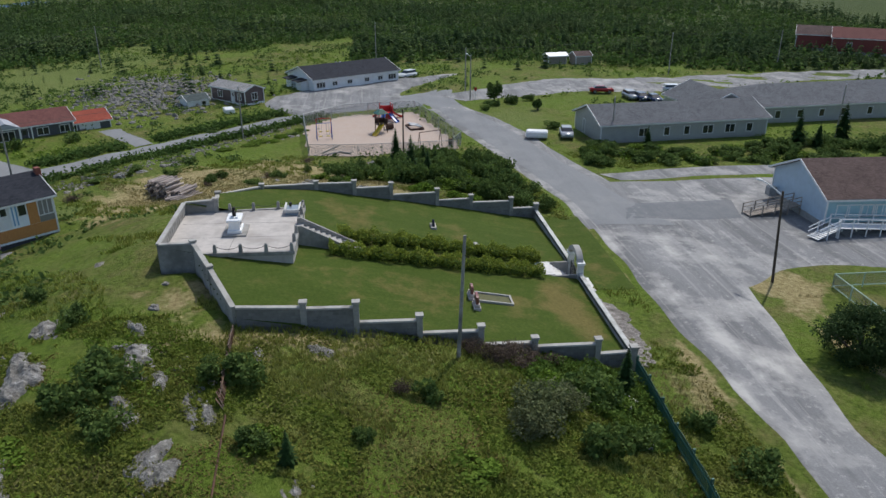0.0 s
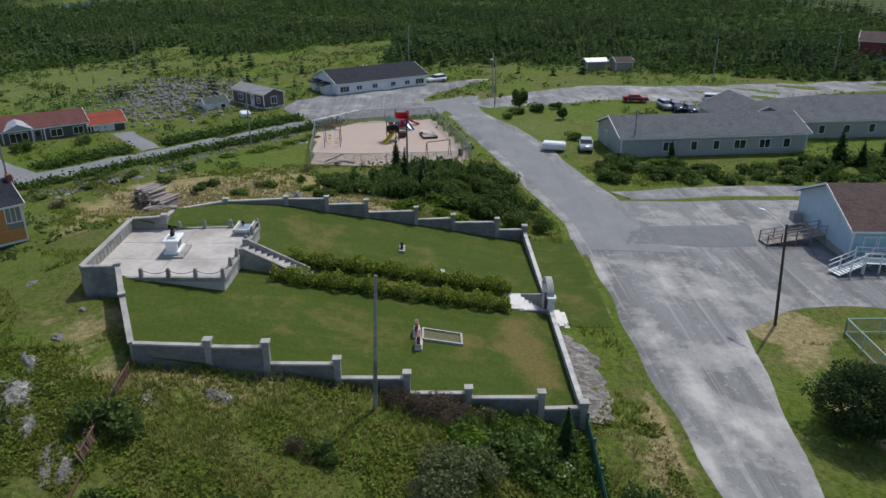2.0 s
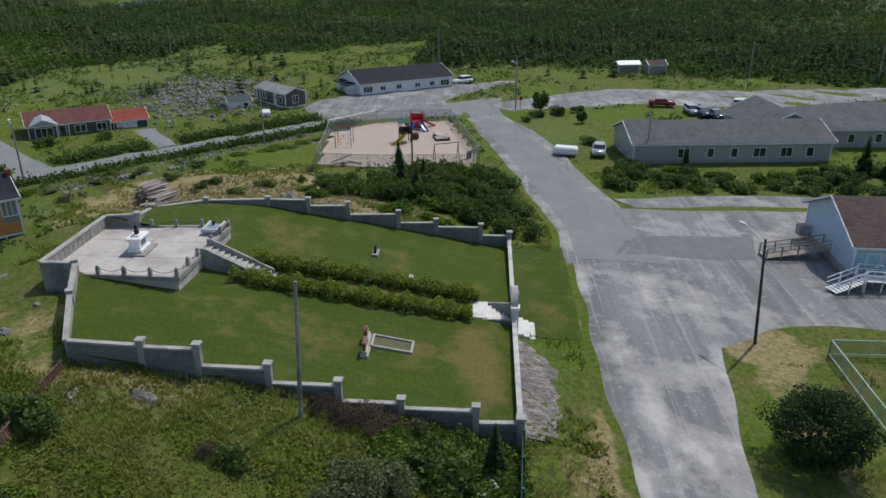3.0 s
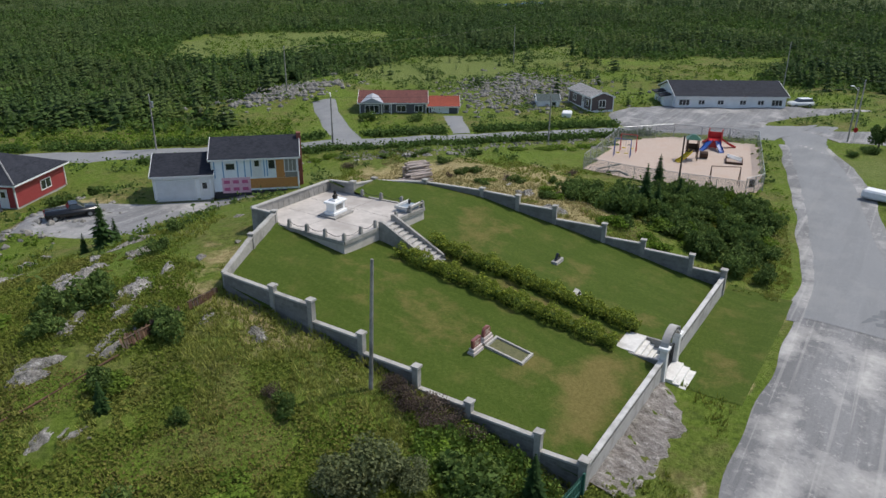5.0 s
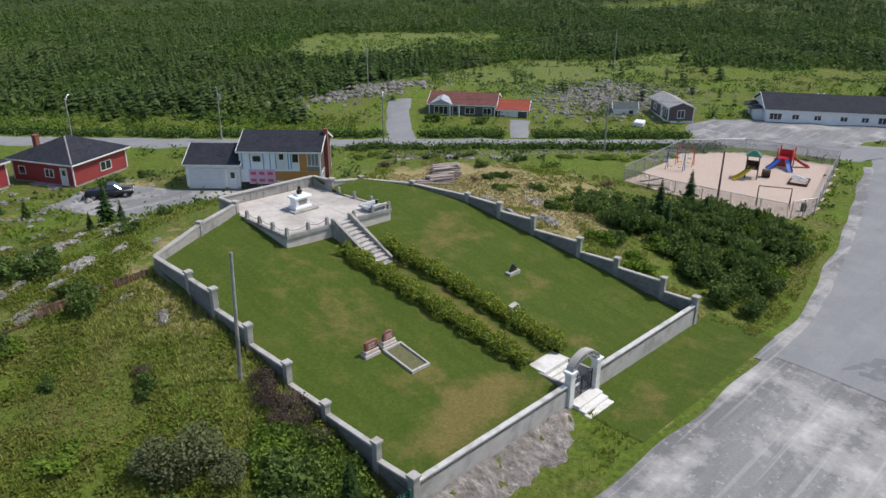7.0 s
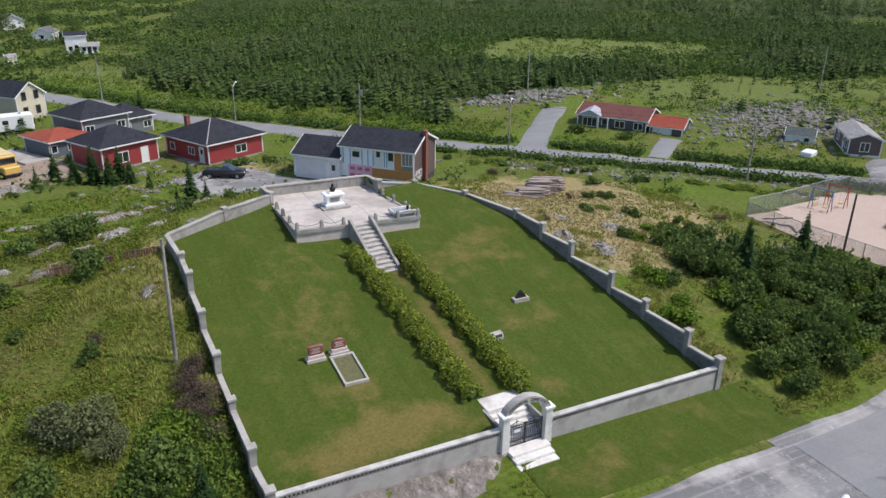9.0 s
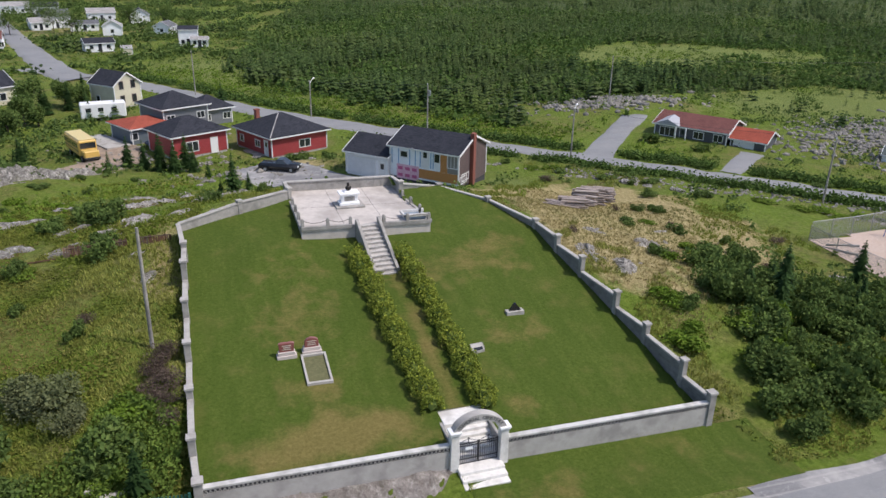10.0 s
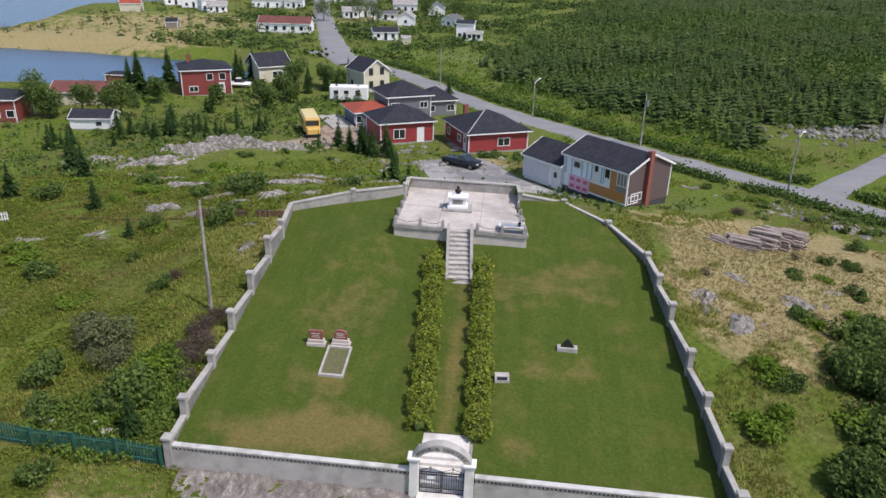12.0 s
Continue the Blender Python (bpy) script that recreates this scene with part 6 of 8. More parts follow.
fence = thing("chain_link_fence", Matrix(), "tall galvanised chain-link fence round the playground", "fence")
for (xa, ya), (xb, yb) in zip(PG, PG[1:] + PG[:1]):
    n = max(2, int(math.hypot(xb - xa, yb - ya) / 3.0))
    hgt = 2.0 if (xa, ya) != PG[0] else 1.6
    for i in range(n):
        x, y = xa + (xb - xa) * i / n, ya + (yb - ya) * i / n
        x2, y2 = xa + (xb - xa) * (i + 1) / n, ya + (yb - ya) * (i + 1) / n
        z, z2 = pg_z(x, y), pg_z(x2, y2)
        bm = bmesh.new()
        rod(bm, (x, y, z - 0.6), (x, y, z + hgt), 0.045, n=6)
        part("post", bm, STEEL, fence)
        bm = bmesh.new()
        rod(bm, (x, y, z + hgt - 0.03), (x2, y2, z2 + hgt - 0.03), 0.03, n=5)
        part("rail", bm, STEEL, fence)
        bm = bmesh.new()
        q = [bm.verts.new(p) for p in ((x, y, z), (x2, y2, z2), (x2, y2, z2 + hgt), (x, y, z + hgt))]
        bm.faces.new(q)
        part("netting", bm, MESHWIRE, fence, "grey wire netting")

PLAYRED = plain("red_plastic", (0.50, 0.02, 0.025), 0.35)
PLAYBLUE = plain("blue_plastic", (0.03, 0.10, 0.36), 0.35)
PLAYYELLOW = plain("yellow_plastic", (0.62, 0.44, 0.02), 0.35)
PLAYGREEN = plain("dark_green_plastic", (0.01, 0.10, 0.06), 0.35)
PLAYBROWN = plain("brown_timber", (0.07, 0.035, 0.02), 0.8)


def chute(bm, a, b, w):
    """A slide with raised sides that flattens out at its foot."""
    a, b = Vector(a), Vector(b)
    side = (b - a).cross(Vector((0, 0, 1))).normalized() * w / 2
    rows = []
    for i in range(9):
        u = i / 8
        p = a.lerp(b, u)
        p.z = b.z + (a.z - b.z) * (1 - u) ** 1.4
        rows.append([bm.verts.new(p + side * s + Vector((0, 0, h))) for s, h in ((-1, 0.22), (-0.9, 0), (0.9, 0), (1, 0.22), (1, 0.14), (0.9, -0.08), (-0.9, -0.08), (-1, 0.14))])
    for r0, r1 in zip(rows, rows[1:]):
        for k in range(8):
            bm.faces.new((r0[k], r0[(k + 1) % 8], r1[(k + 1) % 8], r1[k]))


zp = pg_z(57, 13.5)
tower = thing("play_tower", pose(58.0, 14.2, zp, 0, 0, 20), "play tower with green roof and yellow slide", "play tower")
for sx in (-0.7, 0.7):
    for sy in (-0.7, 0.7):
        bm = bmesh.new()
        rod(bm, (sx, sy, -0.2), (sx, sy, 2.9), 0.07, n=8)
        part("post", bm, PLAYBROWN, tower)
bm = bmesh.new()
box(bm, -0.8, 0.8, -0.8, 0.8, 1.2, 1.3, bevel=0.02)
part("deck", bm, PLAYBROWN, tower)
bm = bmesh.new()
lo = [bm.verts.new((sx, sy, 2.85)) for sx, sy in ((-0.95, -0.95), (0.95, -0.95), (0.95, 0.95), (-0.95, 0.95))]
hi = [bm.verts.new((v.co.x * 0.25, v.co.y * 0.25, 3.45)) for v in lo]
bm.faces.new(lo[::-1]), bm.faces.new(hi)
for i in range(4):
    bm.faces.new((lo[i], lo[(i + 1) % 4], hi[(i + 1) % 4], hi[i]))
part("roof", bm, PLAYGREEN, tower, "dark green roof")
bm = bmesh.new()
chute(bm, (-0.8, 0.2, 1.3), (-2.2, 2.0, 0.1), 0.7)
part("slide", bm, PLAYYELLOW, tower, "yellow plastic slide")
for s in ((-0.75, 0.75, -0.78, -0.7), (0.7, 0.78, -0.75, 0.75)):
    bm = bmesh.new()
    box(bm, s[0], s[1], s[2], s[3], 1.3, 2.0)
    part("side_panel", bm, PLAYBROWN, tower)
bm = bmesh.new()
rod(bm, (0.9, -1.2, 0.5), (0.9, -2.2, 0.5), 0.5, n=12)
part("tunnel", bm, PLAYBROWN, tower, "brown crawl barrel")
red_play = thing("climbing_frame", pose(66.2, 13.2, pg_z(66, 13), 0, 0, 10), "red climbing frame with blue slide", "climbing frame")
bm = bmesh.new()
box(bm, -0.9, 0.9, -0.9, 0.9, 1.1, 1.2)
part("deck", bm, PLAYRED, red_play)
for sx in (-0.9, 0.9):
    for sy in (-0.9, 0.9):
        bm = bmesh.new()
        rod(bm, (sx, sy, -0.1), (sx, sy, 2.6), 0.08, n=8)
        part("post", bm, PLAYRED, red_play)
for s in ((-0.95, 0.95, -0.95, -0.88, 1.2, 2.1), (0.88, 0.95, -0.95, 0.95, 1.2, 2.1), (-0.95, -0.88, -0.95, 0.95, 0.2, 1.1)):
    bm = bmesh.new()
    box(bm, *s, bevel=0.02)
    part("panel", bm, PLAYRED, red_play)
for j, (q, c) in enumerate((((-0.9, -0.4, 1.2), PLAYBLUE), ((-0.9, 0.5, 1.2), PLAYBLUE), ((0.4, -0.9, 1.2), PLAYRED), ((0.9, 0.5, 1.2), PLAYRED))):
    bm = bmesh.new()
    d = Vector((q[0], q[1], 0)).normalized()
    chute(bm, q, Vector(q) + d * 2.1 - Vector((0, 0, 1.15)), 0.7)
    part("slide", bm, c, red_play, "curved plastic slide")
for i in range(4):
    bm = bmesh.new()
    box(bm, -0.5 + 0.3 * (i % 2), -0.2 + 0.3 * (i % 2), -0.92, -0.86, 2.2 + 0.25 * (i // 2), 2.45 + 0.25 * (i // 2))
    part("sign_square", bm, WHITETRIM if i in (0, 3) else PLAYRED, red_play)


def swing_frame(name, x, y, yaw, w, h, mat, label, seats=2, seat_mat=None):
    t = thing(name, pose(x, y, pg_z(x, y), 0, 0, yaw), label, "swing")
    bm = bmesh.new()
    rod(bm, (-w / 2, 0, h), (w / 2, 0, h), 0.05)
    part("beam", bm, mat, t)
    for s in (-1, 1):
        bm = bmesh.new()
        for d in (-0.5, 0.5):
            rod(bm, (s * w / 2, d, -0.1), (s * w / 2, 0, h), 0.045)
        part("leg", bm, mat, t)
    for i in range(seats):
        u = -w / 2 + w * (i + 0.5) / seats
        bm = bmesh.new()
        for d in (-0.2, 0.2):
            rod(bm, (u + d, 0, h), (u + d, 0, 0.5), 0.012, n=4)
        part("swing_chain", bm, STEEL, t)
        bm = bmesh.new()
        box(bm, u - 0.24, u + 0.24, -0.16, 0.16, 0.42, 0.52, bevel=0.02)
        part("seat", bm, seat_mat or IRON, t)


swing_frame("swing", 48.3, 7.6, 115, 3.4, 2.3, PLAYBROWN, "plain brown swing frame by the fence", 0)
swing_frame("swing", 54.2, 22.6, 100, 2.2, 2.4, PLAYBLUE, "blue and red framed swing with yellow seats", 2, PLAYYELLOW)
swing_frame("swing", 57.2, 22.8, 100, 2.2, 2.4, PLAYRED, "red framed swing with yellow seats", 2, PLAYYELLOW)
climber = thing("sand_frame", pose(60.0, 9.0, pg_z(60, 9), 0, 0, 12), "low white and brown timber play frame", "play frame")
for s in ((-1.6, 1.6, -1.1, -0.95), (-1.6, 1.6, 0.95, 1.1), (-1.6, -1.45, -0.95, 0.95), (1.45, 1.6, -0.95, 0.95)):
    bm = bmesh.new()
    box(bm, *s, 0.0, 0.3, bevel=0.02)
    part("side", bm, PLAYBROWN, climber)
for u in (-0.7, 0.0, 0.7):
    bm = bmesh.new()
    rod(bm, (u, -0.95, 0.3), (u, 0.95, 0.75), 0.09)
    part("beam", bm, WHITETRIM, climber)
bm = bmesh.new()
for a, b in (((44.9, 22.5, 0), (46.6, 20.2, 0)), ((46.6, 20.2, 0), (45.5, 18.6, 0)), ((44.9, 22.5, 0.3), (46.6, 20.2, 0.9))):
    z = pg_z(45.5, 20)
    rod(bm, (a[0], a[1], a[2] + z + 0.1), (b[0], b[1], b[2] + z + 0.1), 0.11, n=6)
tagged(linked("timber_edging", bm, COPING), "pale timber edging beams at the playground corner", "timber")
bm = bmesh.new()
rod(bm, (49.2, 4.6, pg_z(49.2, 4.6) - 0.05), (49.2, 4.6, pg_z(49.2, 4.6) + 0.9), 0.3, n=12)
tagged(linked("litter_bin", bm, PLAYBROWN), "brown round litter bin by the fence", "bin")


# ---- fences ----
def picket_fence(name, a, b, h, gap, mat, label, rails=2, pick_w=0.1):
    t = thing(name, Matrix(), label, "fence")
    d = Vector((b[0] - a[0], b[1] - a[1]))
    n = int(d.length / gap)
    yaw = math.degrees(math.atan2(d.y, d.x))
    bm = bmesh.new()
    box(bm, -pick_w / 2, pick_w / 2, -0.012, 0.012, 0.05, h)
    ob = linked("picket", bm, mat)
    me = ob.data
    bpy.data.objects.remove(ob)
    for i in range(n + 1):
        x, y = a[0] + d.x * i / n, a[1] + d.y * i / n
        shared("picket", me, t, pose(x, y, on_land(x, y), 0, 0, yaw))
        if i % 14 == 0:
            bm = bmesh.new()
            box(bm, -0.06, 0.06, 0.02, 0.14, -0.4, h + 0.1)
            p = part("post", bm, mat, t)
            p.matrix_basis = pose(x, y, on_land(x, y), 0, 0, yaw)
    for k in range(rails):
        z = h * (0.25 + 0.55 * k)
        for i in range(0, n, 14):
            j = min(n, i + 14)
            p = Vector((a[0] + d.x * i / n, a[1] + d.y * i / n))
            q = Vector((a[0] + d.x * j / n, a[1] + d.y * j / n))
            bm = bmesh.new()
            rod(bm, (p.x, p.y, on_land(p.x, p.y) + z), (q.x, q.y, on_land(q.x, q.y) + z), 0.04, n=4)
            part("rail", bm, mat, t)
    return t


picket_fence("picket_fence", (-14.6, -0.1), (-40, 1.2), 1.25, 0.17, GREENPAINT, "dark green picket fence along the verge")
for x, y, yaw in ((-18.0, 1.6, 20), (-22.3, 1.9, -10), (-18.9, 2.4, 65)):
    bm = bmesh.new()
    box(bm, -0.7, 0.7, -0.2, 0.2, 0.0, 0.14, pose(x, y, on_land(x, y) + 0.1, 4, 6, yaw), bevel=0.02)
    tagged(linked("plank", bm, COPING), "pale weathered plank leaning by the fence", "plank", "planks")


def rail_fence(name, pts, h, mat, label):
    t = thing(name, Matrix(), label, "fence")
    for (xa, ya), (xb, yb) in zip(pts, pts[1:]):
        n = max(1, int(math.hypot(xb - xa, yb - ya) / 2.4))
        for i in range(n + 1):
            x, y = xa + (xb - xa) * i / n, ya + (yb - ya) * i / n
            bm = bmesh.new()
            z = on_land(x, y)
            rod(bm, (x, y, z - 0.3), (x, y, z + h), 0.05, n=6)
            part("post", bm, mat, t)
        for k in (0.12, 0.97):
            bm = bmesh.new()
            rod(bm, (xa, ya, on_land(xa, ya) + h * k), (xb, yb, on_land(xb, yb) + h * k), 0.045, n=6)
            part("rail", bm, mat, t)
        bm = bmesh.new()
        q = [bm.verts.new(p) for p in ((xa, ya, on_land(xa, ya) + 0.1), (xb, yb, on_land(xb, yb) + 0.1), (xb, yb, on_land(xb, yb) + h), (xa, ya, on_land(xa, ya) + h))]
        bm.faces.new(q)
        part("netting", bm, MESHWIRE, t, "grey wire netting")


PALEGREEN = plain("pale_green_paint", (0.42, 0.56, 0.48), 0.6)
rail_fence("wire_fence", [(-16, -21.7), (-0.7, -22.2), (-0.2, -36)], 1.3, PALEGREEN, "pale green framed wire fence round a court")
picket_fence("picket_fence", (-43.0, 22.6), (-38.4, 23.7), 0.8, 0.2, WHITETRIM, "short white picket fence")
edge = thing("old_fence", Matrix(), "rusty brown leaning remains of an old fence", "fence")
fr = random.Random(8)
for i in range(46):
    u = i / 45
    if 0.32 < u < 0.42:
        continue
    x, y = -15.3 - 7.0 * u, 24.1 - 0.45 * u + 0.06 * math.sin(5 * u)
    h, tip = 0.5 + 0.25 * u + fr.uniform(-0.12, 0.12), (0.1 + 0.55 * max(0, u - 0.5)) * fr.uniform(0.7, 1.2)
    bm = bmesh.new()
    box(bm, -0.065, 0.065, -0.012, 0.012, -0.15, h)
    ob = part("board", bm, RUST if fr.random() < 0.5 else OLDBOARD, edge)
    ob.matrix_basis = Matrix.Translation((x, y, on_land(x, y))) @ Euler((-tip, fr.uniform(-0.06, 0.06), radians(4))).to_matrix().to_4x4()
for ua, ub in ((0.0, 0.33), (0.42, 0.98)):
    bm = bmesh.new()
    xa, xb, ya, yb = -15.3 - 7.0 * ua, -15.3 - 7.0 * ub, 24.16 - 0.45 * ua, 24.2 - 0.45 * ub
    rod(bm, (xa, ya, on_land(xa, ya) + 0.42), (xb, yb, on_land(xb, yb) + 0.55), 0.045, n=6)
    part("rail", bm, OLDBOARD, edge, "dark brown rail")
for xa, ya, xb, yb in ((-22.8, 23.4, -28.5, 23.1), (-29.0, 23.2, -33.5, 23.6)):
    bm = bmesh.new()
    rod(bm, (xa, ya, on_land(xa, ya) + 0.1), (xb, yb, on_land(xb, yb) + 0.1), 0.05, n=6)
    part("rail", bm, RUST, edge, "fallen brown rail")

# ---- log pile ----
lr = random.Random(4)


def log(a, b, r, group, label):
    bm = bmesh.new()
    rod(bm, a, b, r, r * lr.uniform(0.75, 1.0), n=7)
    tagged(linked("log", bm, LOGWOOD), label, "log", group)


def wood_stack(cx, cy, yaw, length, across, layers, group):
    """Cut logs in layers, a little askew, each layer narrower than the one below."""
    c, sn = math.cos(radians(yaw)), math.sin(radians(yaw))
    base = min(on_land(cx + d * c, cy + d * sn) for d in (-length / 2, 0, length / 2))
    for lay in range(layers):
        count = across - lay // 2
        for i in range(count):
            off, slip = (i - (count - 1) / 2) * 0.27 + lr.uniform(-0.06, 0.06), lr.uniform(-0.3, 0.3)
            tilt = lr.uniform(-0.12, 0.12)
            h = length / 2 * lr.uniform(0.85, 1.05)
            z = base + 0.14 + 0.23 * lay + lr.uniform(-0.03, 0.03)
            ends = [(cx + (slip + q * h) * c - (off + q * tilt) * sn, cy + (slip + q * h) * sn + (off + q * tilt) * c, z + q * lr.uniform(-0.06, 0.06)) for q in (-1, 1)]
            log(ends[0], ends[1], lr.uniform(0.08, 0.14), group, "weathered grey-pink cut log in a stack")


for k in range(3):
    wood_stack(26.5 + 1.6 * k, 38.0 + 0.9 * k, -32, 2.5, 8, 8 if k < 2 else 6, "stacked logs")
wood_stack(24.0, 35.9, -28, 2.9, 6, 5, "smaller log stack")
wood_stack(22.2, 36.4, -50, 2.0, 4, 2, "smaller log stack")
for i in range(9):
    x, y, a = lr.uniform(20.6, 24.0), lr.uniform(34.6, 37.2), radians(lr.uniform(-60, -20))
    d = lr.uniform(0.8, 1.7)
    log((x - d * math.cos(a), y - d * math.sin(a), on_land(x, y, 0.12)), (x + d * math.cos(a), y + d * math.sin(a), on_land(x, y, 0.16)), lr.uniform(0.05, 0.09), "loose logs", "pale thin pole lying beside the stack")


# ---- vehicles ----
def wheel(parent, x, y, r=0.33):
    bm = bmesh.new()
    rod(bm, (x, y - 0.11, r), (x, y + 0.11, r), r, n=14)
    w = part("wheel", bm, TYRE, parent)
    bm = bmesh.new()
    rod(bm, (x, y - 0.12, r), (x, y + 0.12, r), r * 0.58, n=10)
    part("rim", bm, STEEL, w)


def car(x, y, yaw, paint, label, L=4.5, W=1.8, H=1.5, suv=True, z=None, bed=False):
    t = thing("car", pose(x, y, on_land(x, y, 0.06) if z is None else z, 0, 0, yaw), label, "car", "parked cars")
    prof = [(-L / 2, 0.35), (L / 2, 0.35), (L / 2, 0.75), (L / 2 - 0.15, 0.92), (L / 2 - 1.2, 1.0), (-L / 2 + 0.2, 1.02), (-L / 2, 0.85)]
    bm = bmesh.new()
    lo = [bm.verts.new((u, -W / 2, v)) for u, v in prof]
    hi = [bm.verts.new((u, W / 2, v)) for u, v in prof]
    bm.faces.new(lo), bm.faces.new(hi[::-1])
    for i in range(len(prof)):
        bm.faces.new((lo[i], lo[(i + 1) % len(prof)], hi[(i + 1) % len(prof)], hi[i]))
    bmesh.ops.bevel(bm, geom=list(bm.edges), offset=0.07, segments=2, affect="EDGES")
    part("body", bm, paint, t, smooth=True)
    back = -L / 2 + (0.15 if suv else 0.7)
    if bed:
        back = -0.4
    cab = [(back, 0.98), (L / 2 - 1.15, 0.98), (L / 2 - 1.85, H), (back + 0.3, H)]
    bm = bmesh.new()
    lo = [bm.verts.new((u, -W / 2 * (0.93 if v < 1.1 else 0.78), v)) for u, v in cab]
    hi = [bm.verts.new((u, W / 2 * (0.93 if v < 1.1 else 0.78), v)) for u, v in cab]
    bm.faces.new(lo), bm.faces.new(hi[::-1])
    for i in range(4):
        bm.faces.new((lo[i], lo[(i + 1) % 4], hi[(i + 1) % 4], hi[i]))
    bmesh.ops.bevel(bm, geom=list(bm.edges), offset=0.05, segments=1, affect="EDGES")
    part("cabin_glass", bm, PANE, t, "dark window glass")
    bm = bmesh.new()
    box(bm, back + 0.28, L / 2 - 1.8, -W / 2 * 0.8, W / 2 * 0.8, H - 0.05, H + 0.02, bevel=0.02)
    part("roof", bm, paint, t)
    for s in (-1, 1):
        for u in (-L / 2 + 0.85, L / 2 - 0.85):
            wheel(t, u, s * (W / 2 - 0.1))
        bm = bmesh.new()
        box(bm, L / 2 - 0.06, L / 2 + 0.01, s * 0.6 - 0.2, s * 0.6 + 0.2, 0.66, 0.8, bevel=0.02)
        part("headlight", bm, WHITETRIM, t)
        bm = bmesh.new()
        box(bm, -L / 2 - 0.01, -L / 2 + 0.05, s * 0.68 - 0.12, s * 0.68 + 0.12, 0.7, 0.9, bevel=0.02)
        part("tail_light", bm, PLAYRED, t)
    return t


CARBLACK = plain("black_car_paint", (0.012, 0.013, 0.016), 0.2)
CARNAVY = plain("navy_car_paint", (0.015, 0.03, 0.08), 0.2)
CARRED = plain("red_car_paint", (0.28, 0.015, 0.015), 0.2)
CARWHITE = plain("white_car_paint", (0.72, 0.73, 0.74), 0.2)
CARGREY = plain("silver_car_paint", (0.35, 0.37, 0.40), 0.25)
car(-3.6, 59.2, -25, CARBLACK, "old black pickup parked on the gravel drive", L=4.9, H=1.5, bed=True)
car(85.5, -28.5, -95, CARRED, "red car parked by the lane", suv=False, H=1.4)
car(80.0, -32.4, 185, CARGREY, "grey car parked at the long building")
car(78.2, -33.8, 185, CARNAVY, "dark blue car parked at the long building", suv=False, H=1.4)
car(76.6, -35.6, 185, CARNAVY, "navy car parked beside another", suv=False, H=1.4)
car(85.0, -42.8, -100, CARWHITE, "white sport utility car in the car park")
car(79.0, -43.5, 190, CARWHITE, "white car by the grey roof", suv=False, H=1.4)
car(52.8, -13.2, 170, CARGREY, "pale silver car on the grass", suv=False, H=1.45)
car(106.0, 7.6, 130, CARWHITE, "white car parked beside the hall", L=4.4, H=1.55)
car(-50.0, 107.5, 10, CARWHITE, "white pickup truck by the red house", L=5.2, H=1.7, bed=True)
bm = bmesh.new()
box(bm, -1.6, 1.6, -0.9, 0.9, 0.25, 1.25, bevel=0.2)
trailer = tagged(linked("covered_trailer", bm, WHITETRIM), "small white covered trailer on the grass", "trailer")
trailer.matrix_basis = pose(52.3, -8.6, on_land(52.3, -8.6), 0, 0, 75)
bm = bmesh.new()
box(bm, -2.2, 2.2, -1.0, 1.0, 0.3, 1.4, bevel=0.15)
tagged(linked("boat", bm, WHITETRIM), "white tarpaulin-covered boat by the lane", "boat").matrix_basis = pose(74.0, 39.5, on_land(74, 39.5, -0.2), 0, 0, 20) @ Matrix.Diagonal((0.6, 0.8, 0.7, 1))
tr_ = thing("camper_trailer", pose(-27.0, 101.0, -2.9, 0, 0, 8), "white camper trailer parked behind the houses", "camper trailer")
bm = bmesh.new()
box(bm, -3.4, 3.4, -1.2, 1.2, 0.6, 3.0, bevel=0.15)
part("body", bm, WHITEMETAL, tr_)
for u in (-2.2, -0.4, 1.6):
    bm = bmesh.new()
    box(bm, u - 0.4, u + 0.4, -1.215, -1.19, 1.7, 2.3)
    part("window", bm, PANE, tr_)
for u in (-0.5, 0.5):
    wheel(tr_, u, -1.05)
    wheel(tr_, u, 1.05)

SCHOOLYELLOW = plain("school_bus_yellow", (0.62, 0.40, 0.10), 0.45)
bus = thing("school_bus", pose(-27.3, 76.0, on_land(-27.3, 76, 0.05), 0, 0, -68), "old yellow school bus with pale roof", "bus")
bm = bmesh.new()
box(bm, -4.2, 2.2, -1.15, 1.15, 0.6, 2.75, bevel=0.2)
part("body", bm, SCHOOLYELLOW, bus)
bm = bmesh.new()
box(bm, -4.1, 2.1, -1.0, 1.0, 2.72, 2.84, bevel=0.05)
part("roof", bm, plain("faded_bus_roof", (0.62, 0.50, 0.22), 0.5), bus)
bm = bmesh.new()
vs = box(bm, 2.1, 3.6, -0.95, 0.95, 0.6, 1.55, bevel=0.12)
part("bonnet", bm, SCHOOLYELLOW, bus)
for s in (-1, 1):
    for i in range(7):
        bm = bmesh.new()
        u = -3.75 + 0.85 * i
        box(bm, u - 0.33, u + 0.33, s * 1.155 - 0.01, s * 1.155 + 0.01, 1.7, 2.3)
        part("window", bm, PANE, bus)
    bm = bmesh.new()
    box(bm, -4.1, 2.1, s * 1.16 - 0.012, s * 1.16 + 0.012, 1.3, 1.38)
    part("stripe", bm, IRON, bus)
    for u in (-2.6, 2.7):
        wheel(bus, u, s * 0.98, 0.45)
bm = bmesh.new()
box(bm, 2.19, 2.23, -0.95, 0.95, 1.65, 2.4)
part("windscreen", bm, PANE, bus)
bm = bmesh.new()
box(bm, 3.55, 3.7, -1.0, 1.0, 0.5, 0.75, bevel=0.03)
part("bumper", bm, IRON, bus)
pool = thing("trampoline", pose(-18.4, 79.8, -2.7), "round dark blue trampoline beside the house", "trampoline")
